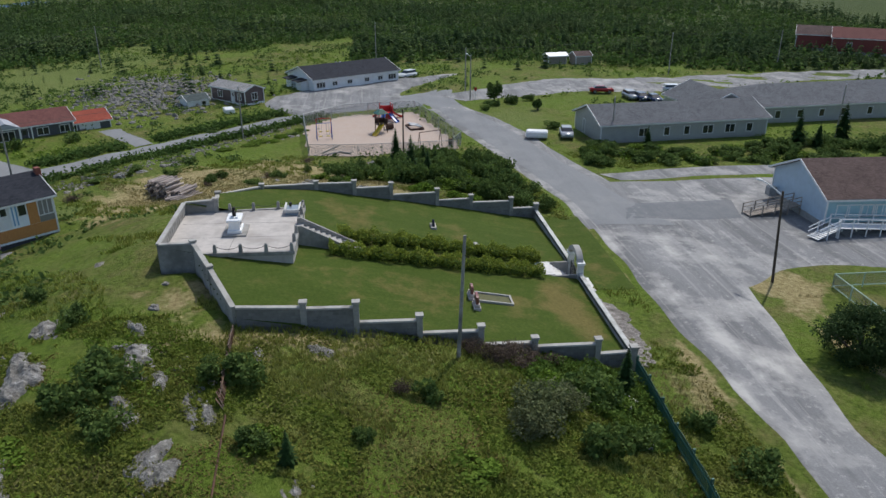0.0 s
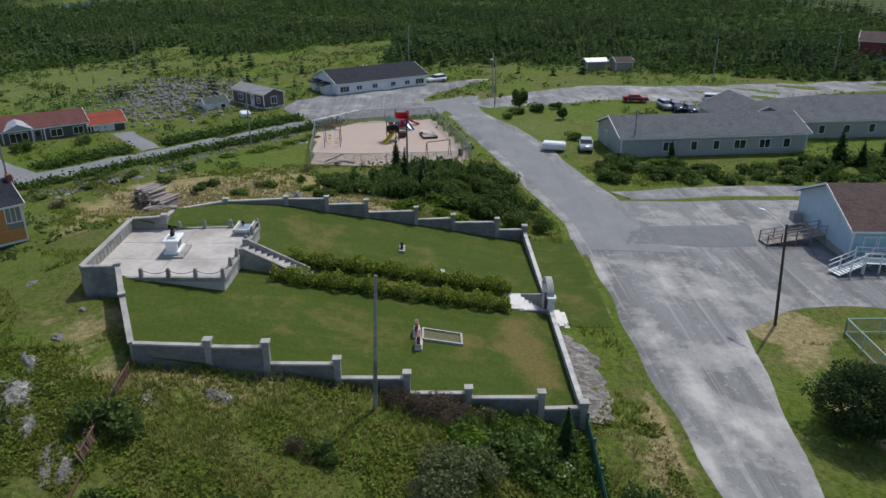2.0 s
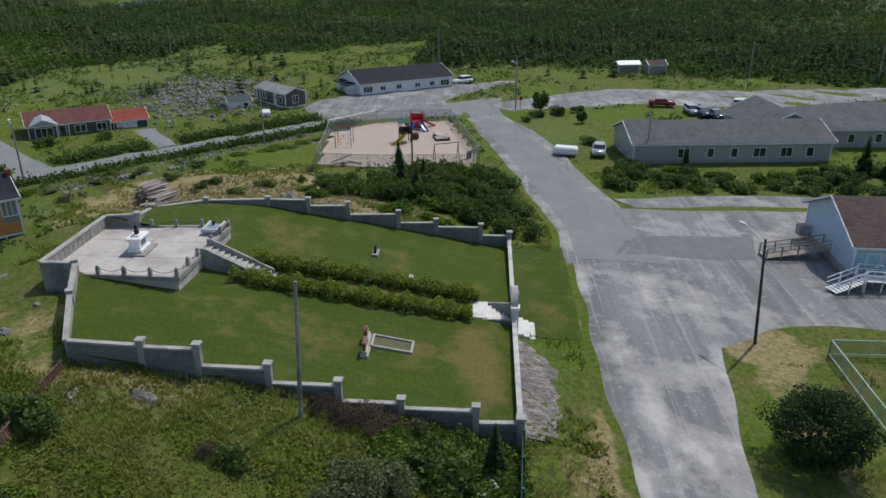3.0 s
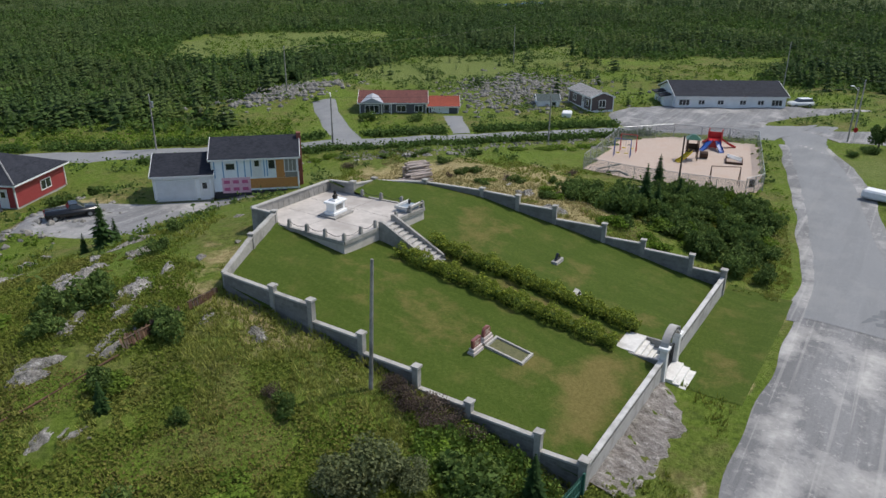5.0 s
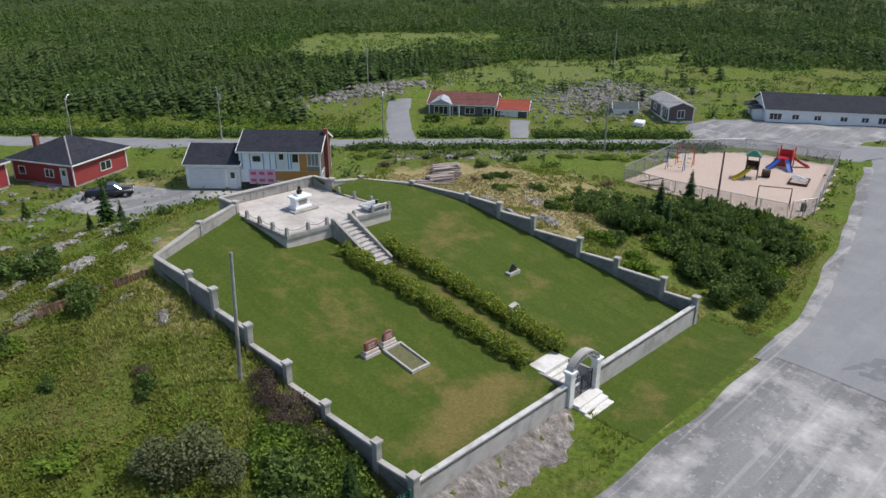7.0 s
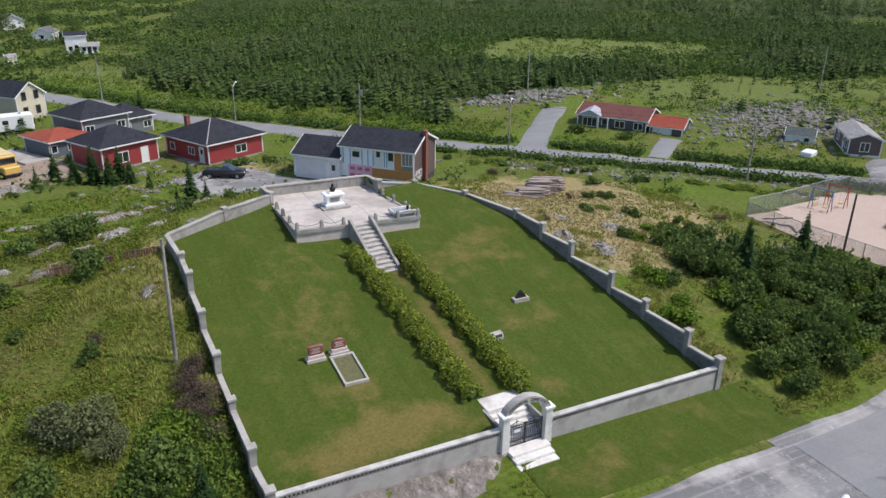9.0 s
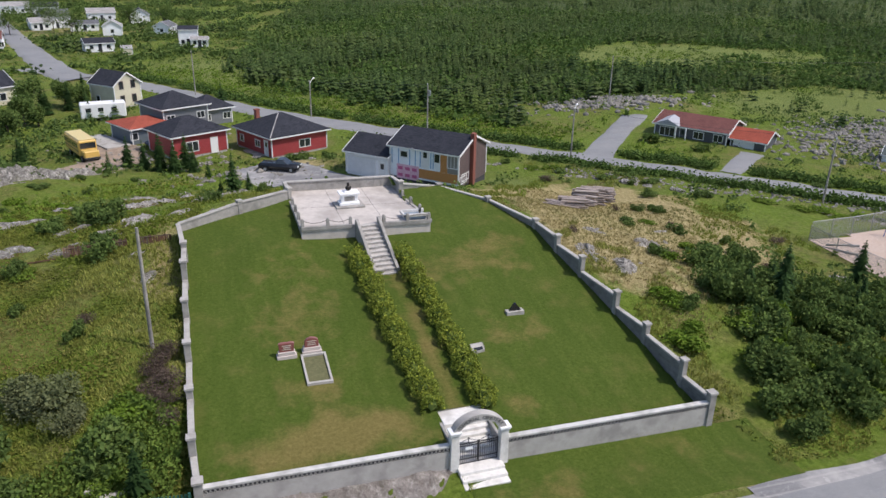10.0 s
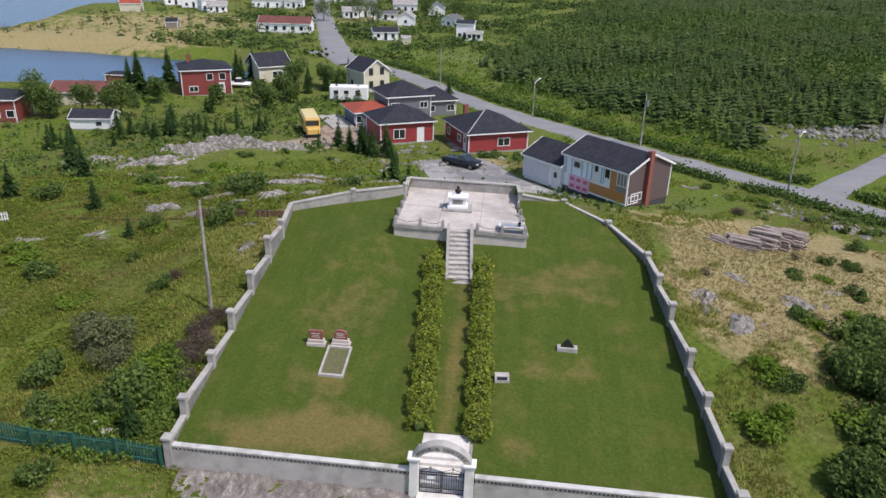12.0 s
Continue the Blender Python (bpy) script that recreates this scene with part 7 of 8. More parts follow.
bm = bmesh.new()
bmesh.ops.create_cone(bm, cap_ends=True, segments=20, radius1=1.6, radius2=1.6, depth=0.06, matrix=Matrix.Translation((0, 0, 0.8)))
part("mat", bm, CARNAVY, pool)
for i in range(6):
    bm = bmesh.new()
    a = i * math.pi / 3
    rod(bm, (1.55 * math.cos(a), 1.55 * math.sin(a), -0.2), (1.55 * math.cos(a), 1.55 * math.sin(a), 0.8), 0.03, n=5)
    part("leg", bm, STEEL, pool)
sign = thing("stop_sign", pose(80.5, -3.4, on_land(80.5, -3.4), 0, 0, -50), "small red stop sign on a post", "road sign")
bm = bmesh.new()
rod(bm, (0, 0, -0.2), (0, 0, 2.2), 0.03, n=6)
part("post", bm, STEEL, sign)
bm = bmesh.new()
bmesh.ops.create_cone(bm, cap_ends=True, segments=8, radius1=0.38, radius2=0.38, depth=0.02, matrix=pose(0, -0.04, 2.1, 90, 0, 0))
part("plate", bm, PLAYRED, sign)
house("shelter", 122.5, -28.5, -2.7, -80, 4.5, 2.6, 2.0, 0.5, TIMBER, WHITETRIM, "small shelter with white roof by the lane", (), 0.4, category="shelter")

# ---- plants ----
def quads_cloud(rng, centres, size, flat=0.5):
    """Leaf clumps: small bent quads at given places, with random lie."""
    n = len(centres)
    a = rng.normal(size=(n, 3))
    a[:, 2] *= flat
    a /= np.linalg.norm(a, axis=1)[:, None]
    b = np.cross(a, rng.normal(size=(n, 3)))
    b /= np.linalg.norm(b, axis=1)[:, None]
    s = size * rng.uniform(0.6, 1.4, (n, 1))
    c = np.asarray(centres)
    v = np.stack([c - a * s - b * s * 0.2, c + b * s * 0.6, c + a * s, c - b * s * 0.75], 1).reshape(-1, 3)
    f = np.arange(4 * n).reshape(n, 4)
    return v, f


def bush_mesh(name, seed, mat, n=900, rx=1.0, rz=0.8, size=0.12, lumps=7, twigs=10):
    """A shrub: lumpy shells of small leaves with gaps, round a few stems."""
    rng = np.random.default_rng(seed)
    cs = np.stack([rng.uniform(-0.6, 0.6, lumps) * rx, rng.uniform(-0.6, 0.6, lumps) * rx, rng.uniform(0.25, 0.85, lumps) * rz], 1)
    rad = rng.uniform(0.35, 0.6, lumps) * rx
    k = rng.integers(0, lumps, n)
    d = rng.normal(size=(n, 3))
    d /= np.linalg.norm(d, axis=1)[:, None]
    r = rad[k] * rng.uniform(0.55, 1.05, n)
    p = cs[k] + d * r[:, None] * np.array([1, 1, 0.8 * rz / rx])
    p = p[p[:, 2] > 0.02]
    v, f = quads_cloud(rng, p, size)
    verts, faces = [tuple(x) for x in v], [tuple(int(i) for i in q) for q in f]
    for i in range(twigs):
        j = len(verts)
        e = cs[i % lumps] * rng.uniform(0.8, 1.3)
        verts += [(0.03, 0, 0), (-0.02, 0.03, 0), (-0.02, -0.03, 0), tuple(e)]
        faces += [(j, j + 1, j + 3), (j + 1, j + 2, j + 3), (j + 2, j, j + 3)]
    return soup(name, verts, faces, mat)


def spruce_arrays(rng, height, radius, tiers, fronds):
    """Drooping fronds in whorls on a thin stem, in plain arrays."""
    v, f = [], []
    for i in range(tiers):
        u = (i + 0.4 * rng.random()) / tiers
        z = height * (0.06 + 0.92 * u)
        r = radius * (1 - u) ** 0.85 * rng.uniform(0.75, 1.2) + 0.05 * radius
        a0 = rng.random() * 6.28
        for k in range(fronds):
            a = a0 + 6.283 * k / fronds + rng.uniform(-0.25, 0.25)
            rr, w = r * rng.uniform(0.65, 1.15), r * 6.0 / fronds * 0.42
            ca, sa = math.cos(a), math.sin(a)
            drop, lift = -0.28 * rr * rng.uniform(0.4, 1.5), 0.16 * height / tiers * 2
            j = len(v)
            v += [(0, 0, z + lift), (0.55 * rr * ca - w * sa, 0.55 * rr * sa + w * ca, z + 0.4 * drop), (rr * ca, rr * sa, z + drop), (0.55 * rr * ca + w * sa, 0.55 * rr * sa - w * ca, z + 0.4 * drop)]
            f += [(j, j + 1, j + 2), (j, j + 2, j + 3)]
    return np.array(v), f


def spruce_thing(m, seed, height, label):
    t = thing("spruce_tree", m, label, "tree", "spruces")
    rng = np.random.default_rng(seed)
    bm = bmesh.new()
    rod(bm, (0, 0, -0.4), (0, 0, height * 0.95), 0.035 * height * 0.5, 0.015, 7)
    part("trunk", bm, BARK, t)
    v, f = spruce_arrays(rng, height, 0.27 * height, int(10 + 3 * height), 11)
    ob = new("crown", soup("crown", [tuple(p) for p in v], f, SPRUCE))
    ob.parent = t
    return t


BUSHES = {
    "alder": [bush_mesh("shrub", 10 + i, ALDER, 1150, 1.0, 0.9, 0.088) for i in range(4)],
    "bright": [bush_mesh("shrub", 20 + i, BRIGHTLEAF, 1000, 1.0, 0.6, 0.082) for i in range(3)],
    "red": [bush_mesh("shrub", 30 + i, REDTWIG, 1800, 1.0, 0.8, 0.038) for i in range(2)],
    "grey": [bush_mesh("shrub", 40 + i, GREYTWIG, 2600, 1.0, 0.85, 0.045) for i in range(2)],
    "dark": [bush_mesh("shrub", 50 + i, ALDER, 1050, 1.0, 0.9, 0.085) for i in range(2)],
}
LABELS = {"alder": "dense green alder shrub on rough grass", "bright": "low bright green leafy shrub", "red": "bare-looking reddish brown shrub", "grey": "large greyish leafless shrub", "dark": "low dark green juniper-like shrub"}
rs = random.Random(7)


def shrub(kind, x, y, r, h=None, group="shrubs"):
    me = rs.choice(BUSHES[kind])
    turn, wide = rs.uniform(0, 6.28), rs.uniform(0.85, 1.15)
    if occupied(x, y):
        return None
    ob = new("shrub", me)
    h = h or r
    ob.matrix_basis = Matrix.LocRotScale((x, y, on_land(x, y, -0.08)), Euler((0, 0, turn)), (r, r * wide, h))
    return tagged(ob, LABELS[kind], "shrub", group)


# hedges beside the path
def hedge(a, b, width, height, seed, label):
    rng = np.random.default_rng(seed)
    a, b = np.array(a), np.array(b)
    n = 9000
    u = rng.random(n)
    ang = rng.uniform(-0.3, math.pi + 0.3, n)
    p = a + (b - a) * u[:, None]
    lump = 1 + 0.22 * np.sin(u * 41 + seed) + 0.14 * np.sin(u * 97 + 2 * seed)
    d = (b - a) / np.linalg.norm(b - a)
    side = np.array([d[1], -d[0]])
    rr = rng.uniform(0.72, 1.05, n) * lump
    off = np.cos(ang) * width / 2 * rr
    x, y = p[:, 0] + side[0] * off, p[:, 1] + side[1] * off
    z = lawn_z(p[:, 0], p[:, 1]) + 0.05 + np.clip(np.sin(ang), 0, 1) ** 0.6 * height * rr * rng.uniform(0.8, 1.0, n)
    z = np.where(np.sin(ang) < 0.2, lawn_z(p[:, 0], p[:, 1]) + rng.uniform(0.05, 0.7, n) * height, z)
    v, f = quads_cloud(rng, np.stack([x, y, z], 1), 0.075, 0.8)
    ob = new("hedge", soup("hedge", [tuple(q) for q in v], [tuple(int(i) for i in q) for q in f], HEDGELEAF))
    tagged(ob, label, "hedge", "hedges along the path")
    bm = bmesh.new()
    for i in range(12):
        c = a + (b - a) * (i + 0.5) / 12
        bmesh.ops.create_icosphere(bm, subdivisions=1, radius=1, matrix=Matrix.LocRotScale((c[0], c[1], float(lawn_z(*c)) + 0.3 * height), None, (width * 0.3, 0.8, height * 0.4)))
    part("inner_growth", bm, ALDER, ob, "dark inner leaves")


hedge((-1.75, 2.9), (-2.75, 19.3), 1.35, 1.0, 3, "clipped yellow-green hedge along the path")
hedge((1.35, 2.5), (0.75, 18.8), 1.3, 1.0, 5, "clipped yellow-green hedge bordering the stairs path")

# single shrubs and small trees on the near hillside
for kind, x, y, r, h in (("grey", -21.8, 7.7, 2.1, 2.1), ("grey", -20.6, 6.4, 1.4, 1.6), ("alder", -18.2, 4.0, 1.5, 1.7), ("red", -15.9, 9.6, 1.0, 1.2), ("red", -15.7, 8.2, 1.2, 1.3), ("red", -15.6, 6.9, 0.9, 1.0), ("alder", -23.8, 4.6, 1.3, 1.6),
                         ("red", -20.2, 14.8, 0.7, 0.9), ("dark", -20.7, 13.5, 0.75, 1.0), ("alder", -20.2, 29.6, 1.6, 1.7), ("alder", -21.6, 31.0, 1.2, 1.3), ("alder", -20.0, 23.2, 1.2, 1.4), ("dark", -24.2, 16.8, 0.6, 0.7), ("alder", -25.2, 22.0, 0.9, 1.0),
                         ("bright", -24.8, 21.4, 1.2, 0.9), ("alder", -23.6, 28.6, 1.1, 1.1), ("bright", -18.0, 6.4, 1.5, 1.0), ("bright", -18.8, 2.6, 1.2, 0.9), ("alder", -22.4, 2.4, 1.1, 1.1), ("alder", -20.2, -2.0, 1.0, 1.2), ("alder", -24.1, -3.4, 1.3, 1.3),
                         ("alder", -19.9, 24.4, 1.0, 1.2), ("alder", -12.2, 34.0, 1.0, 1.0), ("dark", -7.4, 38.2, 0.9, 0.9), ("alder", -30, 14.5, 1.2, 1.2), ("bright", -26, 12, 1.4, 0.7), ("bright", -33, 18, 1.8, 0.8), ("bright", -29, 30, 1.8, 0.8), ("bright", -25, 33, 1.6, 0.7), ("alder", -38, 29, 1.5, 1.2),
                         ("red", -15.5, 5.6, 0.8, 0.9), ("red", -15.6, 10.6, 0.8, 1.0), ("red", -16.2, 9.0, 0.8, 0.9), ("red", -16.3, 7.6, 0.8, 0.9), ("grey", -22.8, 8.6, 1.3, 1.5), ("alder", -19.4, 3.4, 1.0, 1.1), ("bright", 17.0, 6.6, 1.6, 1.3), ("bright", 18.2, 7.6, 1.2, 1.1)):
    shrub(kind, x, y, r, h, "hillside shrubs")
spruce_thing(pose(-16.9, 1.4, on_land(-16.9, 1.4)), 1, 3.0, "small dark young spruce by the green fence")
spruce_thing(pose(-26.1, 20.2, on_land(-26.1, 20.2)), 2, 1.9, "small young spruce on the grassy slope")
for i, (x, y, h) in enumerate(((-9.8, 44.3, 4.6), (-8.3, 44.9, 2.6), (-11.0, 45.3, 2.0), (-17.5, 65.5, 5.2), (-14.5, 67, 4.8), (-19.5, 67, 4.0), (-21.5, 69, 5.5), (-16, 64, 3.5), (-8.6, 95, 6.5), (-42, 41, 4.2), (-47, 47, 5.0), (-52, 55, 4.5),
                               (-66, 101, 9), (-69, 103, 8), (-54, 121, 8), (-50, 124, 8), (-48, 126, 7), (-40.5, 112.5, 6), (-38, 114, 5.5), (-57, 118, 7), (-36, 122, 5), (-33, 128, 5), (-60, 64, 4), (-55, 72, 5), (-52, 70, 4.5), (-47, 72, 5), (-43, 73, 4.5), (-38, 75, 4), (-35, 76, 4.5), (-49, 77, 5), (-40, 80, 4), (-58, 60, 5), (-29, 100, 5), (-12, 60, 2.4),
                               (-47.5, 68.5, 3.4), (-45.2, 69.5, 3.8), (-43.4, 69.0, 3.2), (-40.8, 70.2, 4.2), (-38.6, 71.6, 3.4), (-37.0, 72.4, 3.8), (-35.2, 74.0, 3.2), (-34.4, 77.0, 3.6), (-49.5, 70.0, 4.0), (-46.8, 72.6, 3.4), (-64.5, 98.0, 10.5), (-51.5, 112.0, 9.0), (-49.9, 116.5, 9.0), (-47.4, 86.4, 4.0),
                               (38.5, 12.8, 5.0), (35.5, 9.5, 3.6), (33.5, 8.2, 3.2), (30.2, 13.5, 3.0), (46.8, -23.5, 3.2), (45.0, -45, 5.5), (44.0, -47.5, 4.0), (47, -53, 6), (43, -58, 5), (45, -62, 6), (42, -66, 7),
                               (-46.3, 65.7, 4.2), (-46.5, 70.4, 5.0), (-42.0, 68.7, 4.6), (-39.7, 71.0, 4.2), (-36.7, 73.2, 3.6), (-34.3, 73.8, 4.2), (-44.3, 71.5, 3.6), (-46.6, 86.4, 4.0), (-60.4, 88.1, 4.5), (-32.0, 25.9, 3.0), (-42.1, 29.6, 3.6), (-57.0, 61.1, 3.2), (-56.7, 63.1, 3.8), (-15.8, 64.4, 4.4), (-13.6, 64.5, 3.6), (-52.3, 67.7, 4.0), (-36.0, 106.2, 6.0), (-32.4, 116.3, 5.0),
                               (-38.6, 105.8, 5.5), (-40.4, 94.8, 3.6), (-48.7, 92.9, 3.2), (-41.0, 66.5, 3.0), (-38.0, 68.5, 3.4), (-48.5, 74.5, 3.8), (-50.5, 62.5, 3.0), (-33.0, 108.5, 6.5), (-30.0, 106.0, 5.5), (-61.0, 112.0, 8.0), (-64.0, 109.0, 9.5), (-44.0, 122.0, 7.0), (-58.0, 125.0, 6.5), (-23.5, 66.0, 3.4), (29.3, 11.4, 5.6), (27.6, 9.6, 4.0), (26.4, 11.8, 3.4))):
    spruce_thing(pose(x, y, on_land(x, y, -0.1)), 60 + i, h * (0.78 if x < -20 and y > 55 else 1.0), "dark green spruce tree on rough ground")
def broad_tree(x, y, r, h):
    """A broad round tree, leafy down to the grass: limbs inside, many overlapping leaf clumps outside."""
    t = thing("leafy_tree", pose(x, y, on_land(x, y, -0.1)), "broad dark green round leafy tree beside the road", "tree", "leafy trees")
    q = np.random.default_rng(77)
    bm = bmesh.new()
    rod(bm, (0, 0, -0.3), (0, 0, 0.5 * h), 0.2, 0.12, 8)
    for k in range(9):
        a = k * 0.7 + q.random()
        rod(bm, (0, 0, 0.3 + 0.04 * k * h), (0.7 * r * math.cos(a), 0.7 * r * math.sin(a), h * q.uniform(0.4, 0.85)), 0.08, 0.02, 5)
    part("trunk", bm, BARK, t)
    k = 70
    d = q.normal(size=(k, 3))
    d /= np.linalg.norm(d, axis=1)[:, None]
    c = d * np.array([r * 0.74, r * 0.74, h * 0.36]) * q.uniform(0.75, 1.1, (k, 1)) + np.array([0, 0, h * 0.5])
    n = 16000
    j = q.integers(0, k, n)
    e = q.normal(size=(n, 3))
    e /= np.linalg.norm(e, axis=1)[:, None]
    p = c[j] + e * q.uniform(0.4, 0.85, (n, 1)) * np.array([1, 1, 0.75])
    p = p[p[:, 2] > 0.1]
    v, f = quads_cloud(q, p, 0.085)
    ob = new("crown", soup("crown", [tuple(w) for w in v], [tuple(int(i) for i in w) for w in f], DARKLEAF))
    ob.parent = t


def leafy_tree(x, y, h, seed):
    t = thing("leafy_tree", pose(x, y, on_land(x, y, -0.1)), "round-crowned leafy tree near the houses", "tree", "leafy trees")
    r = random.Random(seed)
    bm = bmesh.new()
    rod(bm, (0, 0, -0.3), (0, 0, 0.45 * h), 0.16, 0.1, 7)
    for k in range(5):
        a = k * 1.26 + r.random()
        rod(bm, (0, 0, 0.3 * h), (0.25 * h * math.cos(a), 0.25 * h * math.sin(a), 0.7 * h), 0.07, 0.02, 5)
    part("trunk", bm, BARK, t)
    ob = new("crown", bush_mesh("crown", seed, ALDER, 2200, 0.45 * h, 0.75 * h, 0.16, 11, 0))
    ob.parent = t
    ob.matrix_basis = Matrix.Translation((0, 0, 0.22 * h))


for i, (x, y, h) in enumerate(((-70.3, 78.0, 7.0), (-58.7, 80.2, 6.2), (-58.4, 92.0, 4.6), (-38.9, 108.0, 6.0), (-38.2, 98.8, 4.4), (-69, 78, 4.5), (-62, 82, 4.0), (-48, 92, 3.5), (-39, 91, 3.8), (-34, 112, 4.5), (-31, 111, 3.5), (79.5, -6.8, 3.2), (71.5, -13, 2.0), (-52, 232, 9), (-58, 246, 9), (-46, 226, 8), (-31, 250, 8), (-20, 246, 8), (-63, 226, 8), (-12, 214, 7), (-66, 82, 5.0), (-43, 100, 3.2), (-36, 97, 3.0))):
    leafy_tree(x, y, h, 200 + i)
broad_tree(-12.8, -16.4, 3.2, 4.6)
# thicket between the wall and the playground
tr = random.Random(3)
for i in range(150):
    x, y = tr.uniform(19, 41), tr.uniform(-1.5, 15.5)
    if (x - 30) ** 2 / 120 + (y - 7) ** 2 / 62 > 1 or x < 19.5 + 0.42 * y or y < -4.5 + 0.09 * x + 1.5:
        continue
    shrub(tr.choice(("alder", "alder", "alder", "dark", "bright")), x, y, tr.uniform(1.0, 1.9), tr.uniform(1.1, 2.5), "thicket shrubs")
for kind, x, y, r, h in (("alder", 19.6, 0.2, 1.5, 1.6), ("alder", 19.4, -2.2, 1.3, 1.4), ("alder", 20.3, 2.6, 1.5, 1.6), ("alder", 21.5, 0.0, 1.6, 1.8), ("alder", 24.5, -1.0, 1.5, 1.7), ("alder", 22.5, 3.6, 1.6, 1.7), ("alder", 26.3, 18.0, 1.5, 1.7), ("alder", 26.8, 15.0, 1.7, 2.1), ("alder", 24.2, 13.2, 1.6, 2.0), ("alder", 29.0, 19.5, 1.5, 1.6), ("bright", 23.8, 19.0, 1.2, 0.9), ("bright", 28.0, 21.5, 1.1, 0.9),
                         ("dark", 27.6, 17.4, 1.4, 1.6), ("alder", 31.2, 17.8, 1.5, 1.8), ("bright", 18.6, 11.2, 1.4, 1.2), ("alder", 19.4, 10.2, 1.1, 1.1), ("alder", 32.6, 20.6, 1.0, 1.1), ("alder", 25.4, 11.6, 1.6, 1.9)):
    shrub(kind, x, y, r, h, "thicket shrubs")
# shrubs below the long building and along the roads
for i in range(120):
    x, y = tr.uniform(37, 48), tr.uniform(-66, -13)
    if x > 46 and y < -18:
        x -= 3
    shrub(tr.choice(("alder", "alder", "bright", "dark")), x, y, tr.uniform(0.9, 1.8), tr.uniform(0.7, 1.5), "roadside shrubs")
for i in range(70):
    u = tr.random()
    x, y = 70 - 62 * u + tr.uniform(-1, 1), 22 + 57 * u + tr.uniform(-1, 1)
    d = tr.choice((-3.2, -4.2, 6.6, 7.6, 9.5))
    x, y = x + 0.68 * d, y + 0.73 * d
    if (52 < x < 66 and 46 < y < 60) or (36 < x < 60 and 60 < y < 82 and d > 0) or (d < 0 and 2 < x < 24):
        continue
    shrub(tr.choice(("bright", "alder", "bright")), x, y, tr.uniform(0.7, 1.5), tr.uniform(0.4, 0.9), "roadside shrubs")
for i in range(24):
    x, y = tr.uniform(17, 42), tr.uniform(17, 50)
    if inside(np.array(x), np.array(y), [(p[0] * 1.25, p[1] * 1.1) for p in CEMETERY]) or (y > 42 and x < 27):
        continue
    shrub(tr.choice(("alder", "bright", "dark", "red")), x, y, tr.uniform(0.4, 1.1), tr.uniform(0.4, 1.0), "hillside shrubs")
for i in range(36):
    x, y = tr.uniform(-62, -16), tr.uniform(28, 76)
    if -34 < x < -18 and y > 64:
        continue
    shrub(tr.choice(("alder", "bright", "dark", "bright")), x, y, tr.uniform(0.5, 1.4), tr.uniform(0.4, 1.0), "hillside shrubs")
for x, y, r in ((78, -10, 1.5), (80, -13, 1.2), (82, -7, 1.4), (76, -6, 1.1), (73, -4, 0.9), (58.5, -12.4, 1.2), (84, 1.5, 1.0), (96, 10.5, 1.1), (99, 9, 1.0), (3.5, 65.5, 1.1), (-0.5, 66.5, 1.3), (57, 59, 1.2), (60.5, 55, 1.1), (53, 66, 1.5), (58, 63, 0.9)):
    shrub("alder", x, y, r, r)


# far woods
def wood(name, places, seed, label, mat=FARSPRUCE, hmin=2.2, hmax=4.8):
    rng = np.random.default_rng(seed)
    kinds = []
    for i in range(16):
        v, f = spruce_arrays(rng, 1.0, rng.uniform(0.24, 0.36), *((6, 6) if i < 8 else (4, 4)))
        kinds.append((v, np.array(f)))
    V, F, base = [], [], 0
    zs = land(places[:, 0], places[:, 1])
    for (x, y), z in zip(places, zs):
        v, f = kinds[rng.integers(0, 8) + (8 if math.hypot(x, y) > 165 else 0)]
        h = rng.uniform(hmin, hmax) * (1.25 if rng.random() < 0.12 else 1.0) * (0.8 + 0.3 * wobble(x, y, 0.06, 9) + 0.25 * wobble(x, y, 0.17, 4))
        a = rng.random() * 6.28
        c, s = math.cos(a), math.sin(a)
        wd = h * rng.uniform(0.85, 1.35)
        V.append(np.stack([(v[:, 0] * c - v[:, 1] * s) * wd + x, (v[:, 0] * s + v[:, 1] * c) * wd + y, v[:, 2] * h + z - 0.1], 1))
        F.append(f + base)
        base += len(v)
    me = bpy.data.meshes.new(name)
    me.from_pydata(np.concatenate(V), [], np.concatenate(F))
    me.materials.append(mat)
    return tagged(new(name, me), label, "forest", kind="stuff")


rng = np.random.default_rng(11)
px, py = rng.uniform(-20, 420, 110000), rng.uniform(-170, 420, 110000)
far = np.hypot(px - 10, py - 20)
ok = (rng.random(110000) < np.clip(wooded(px, py), 0, 1) * np.clip(1.2 - far / 330, 0.2, 1)) & (far < 440) & ~occupied(px, py)
# patches of the wood that get the lighter, sunlit needle colour
pale = 0.5 * wobble(px, py, 0.11, 5) - wobble(px, py, 0.032, 8) > 0.45
ok &= rng.random(110000) < np.clip(0.98 + 0.7 * wobble(px, py, 0.032, 8) + 0.3 * wobble(px, py, 0.1, 2), 0.3, 1)
wood("forest", np.stack([px[ok & ~pale], py[ok & ~pale]], 1), 5, "dense dark spruce forest beyond the road")
wood("forest", np.stack([px[ok & pale], py[ok & pale]], 1), 15, "shorter forest spruces coloured lighter as sunlit patches", SUNLITSPRUCE, 1.6, 4.2)
px, py = rng.uniform(-30, 800, 16000), rng.uniform(-300, 800, 16000)
far = np.hypot(px - 10, py - 20)
ok = (far > 300) & (far < 800) & (sea_depth(px, py) < -0.15) & (px > wood_edge(px, py)) & (px + py > 150)
wood("forest", np.stack([px[ok], py[ok]], 1), 8, "distant unbroken spruce forest to the horizon", hmin=4.0, hmax=6.5)
px, py = rng.uniform(60, 140, 1400), rng.uniform(-130, 120, 1400)
w = wooded(px, py)
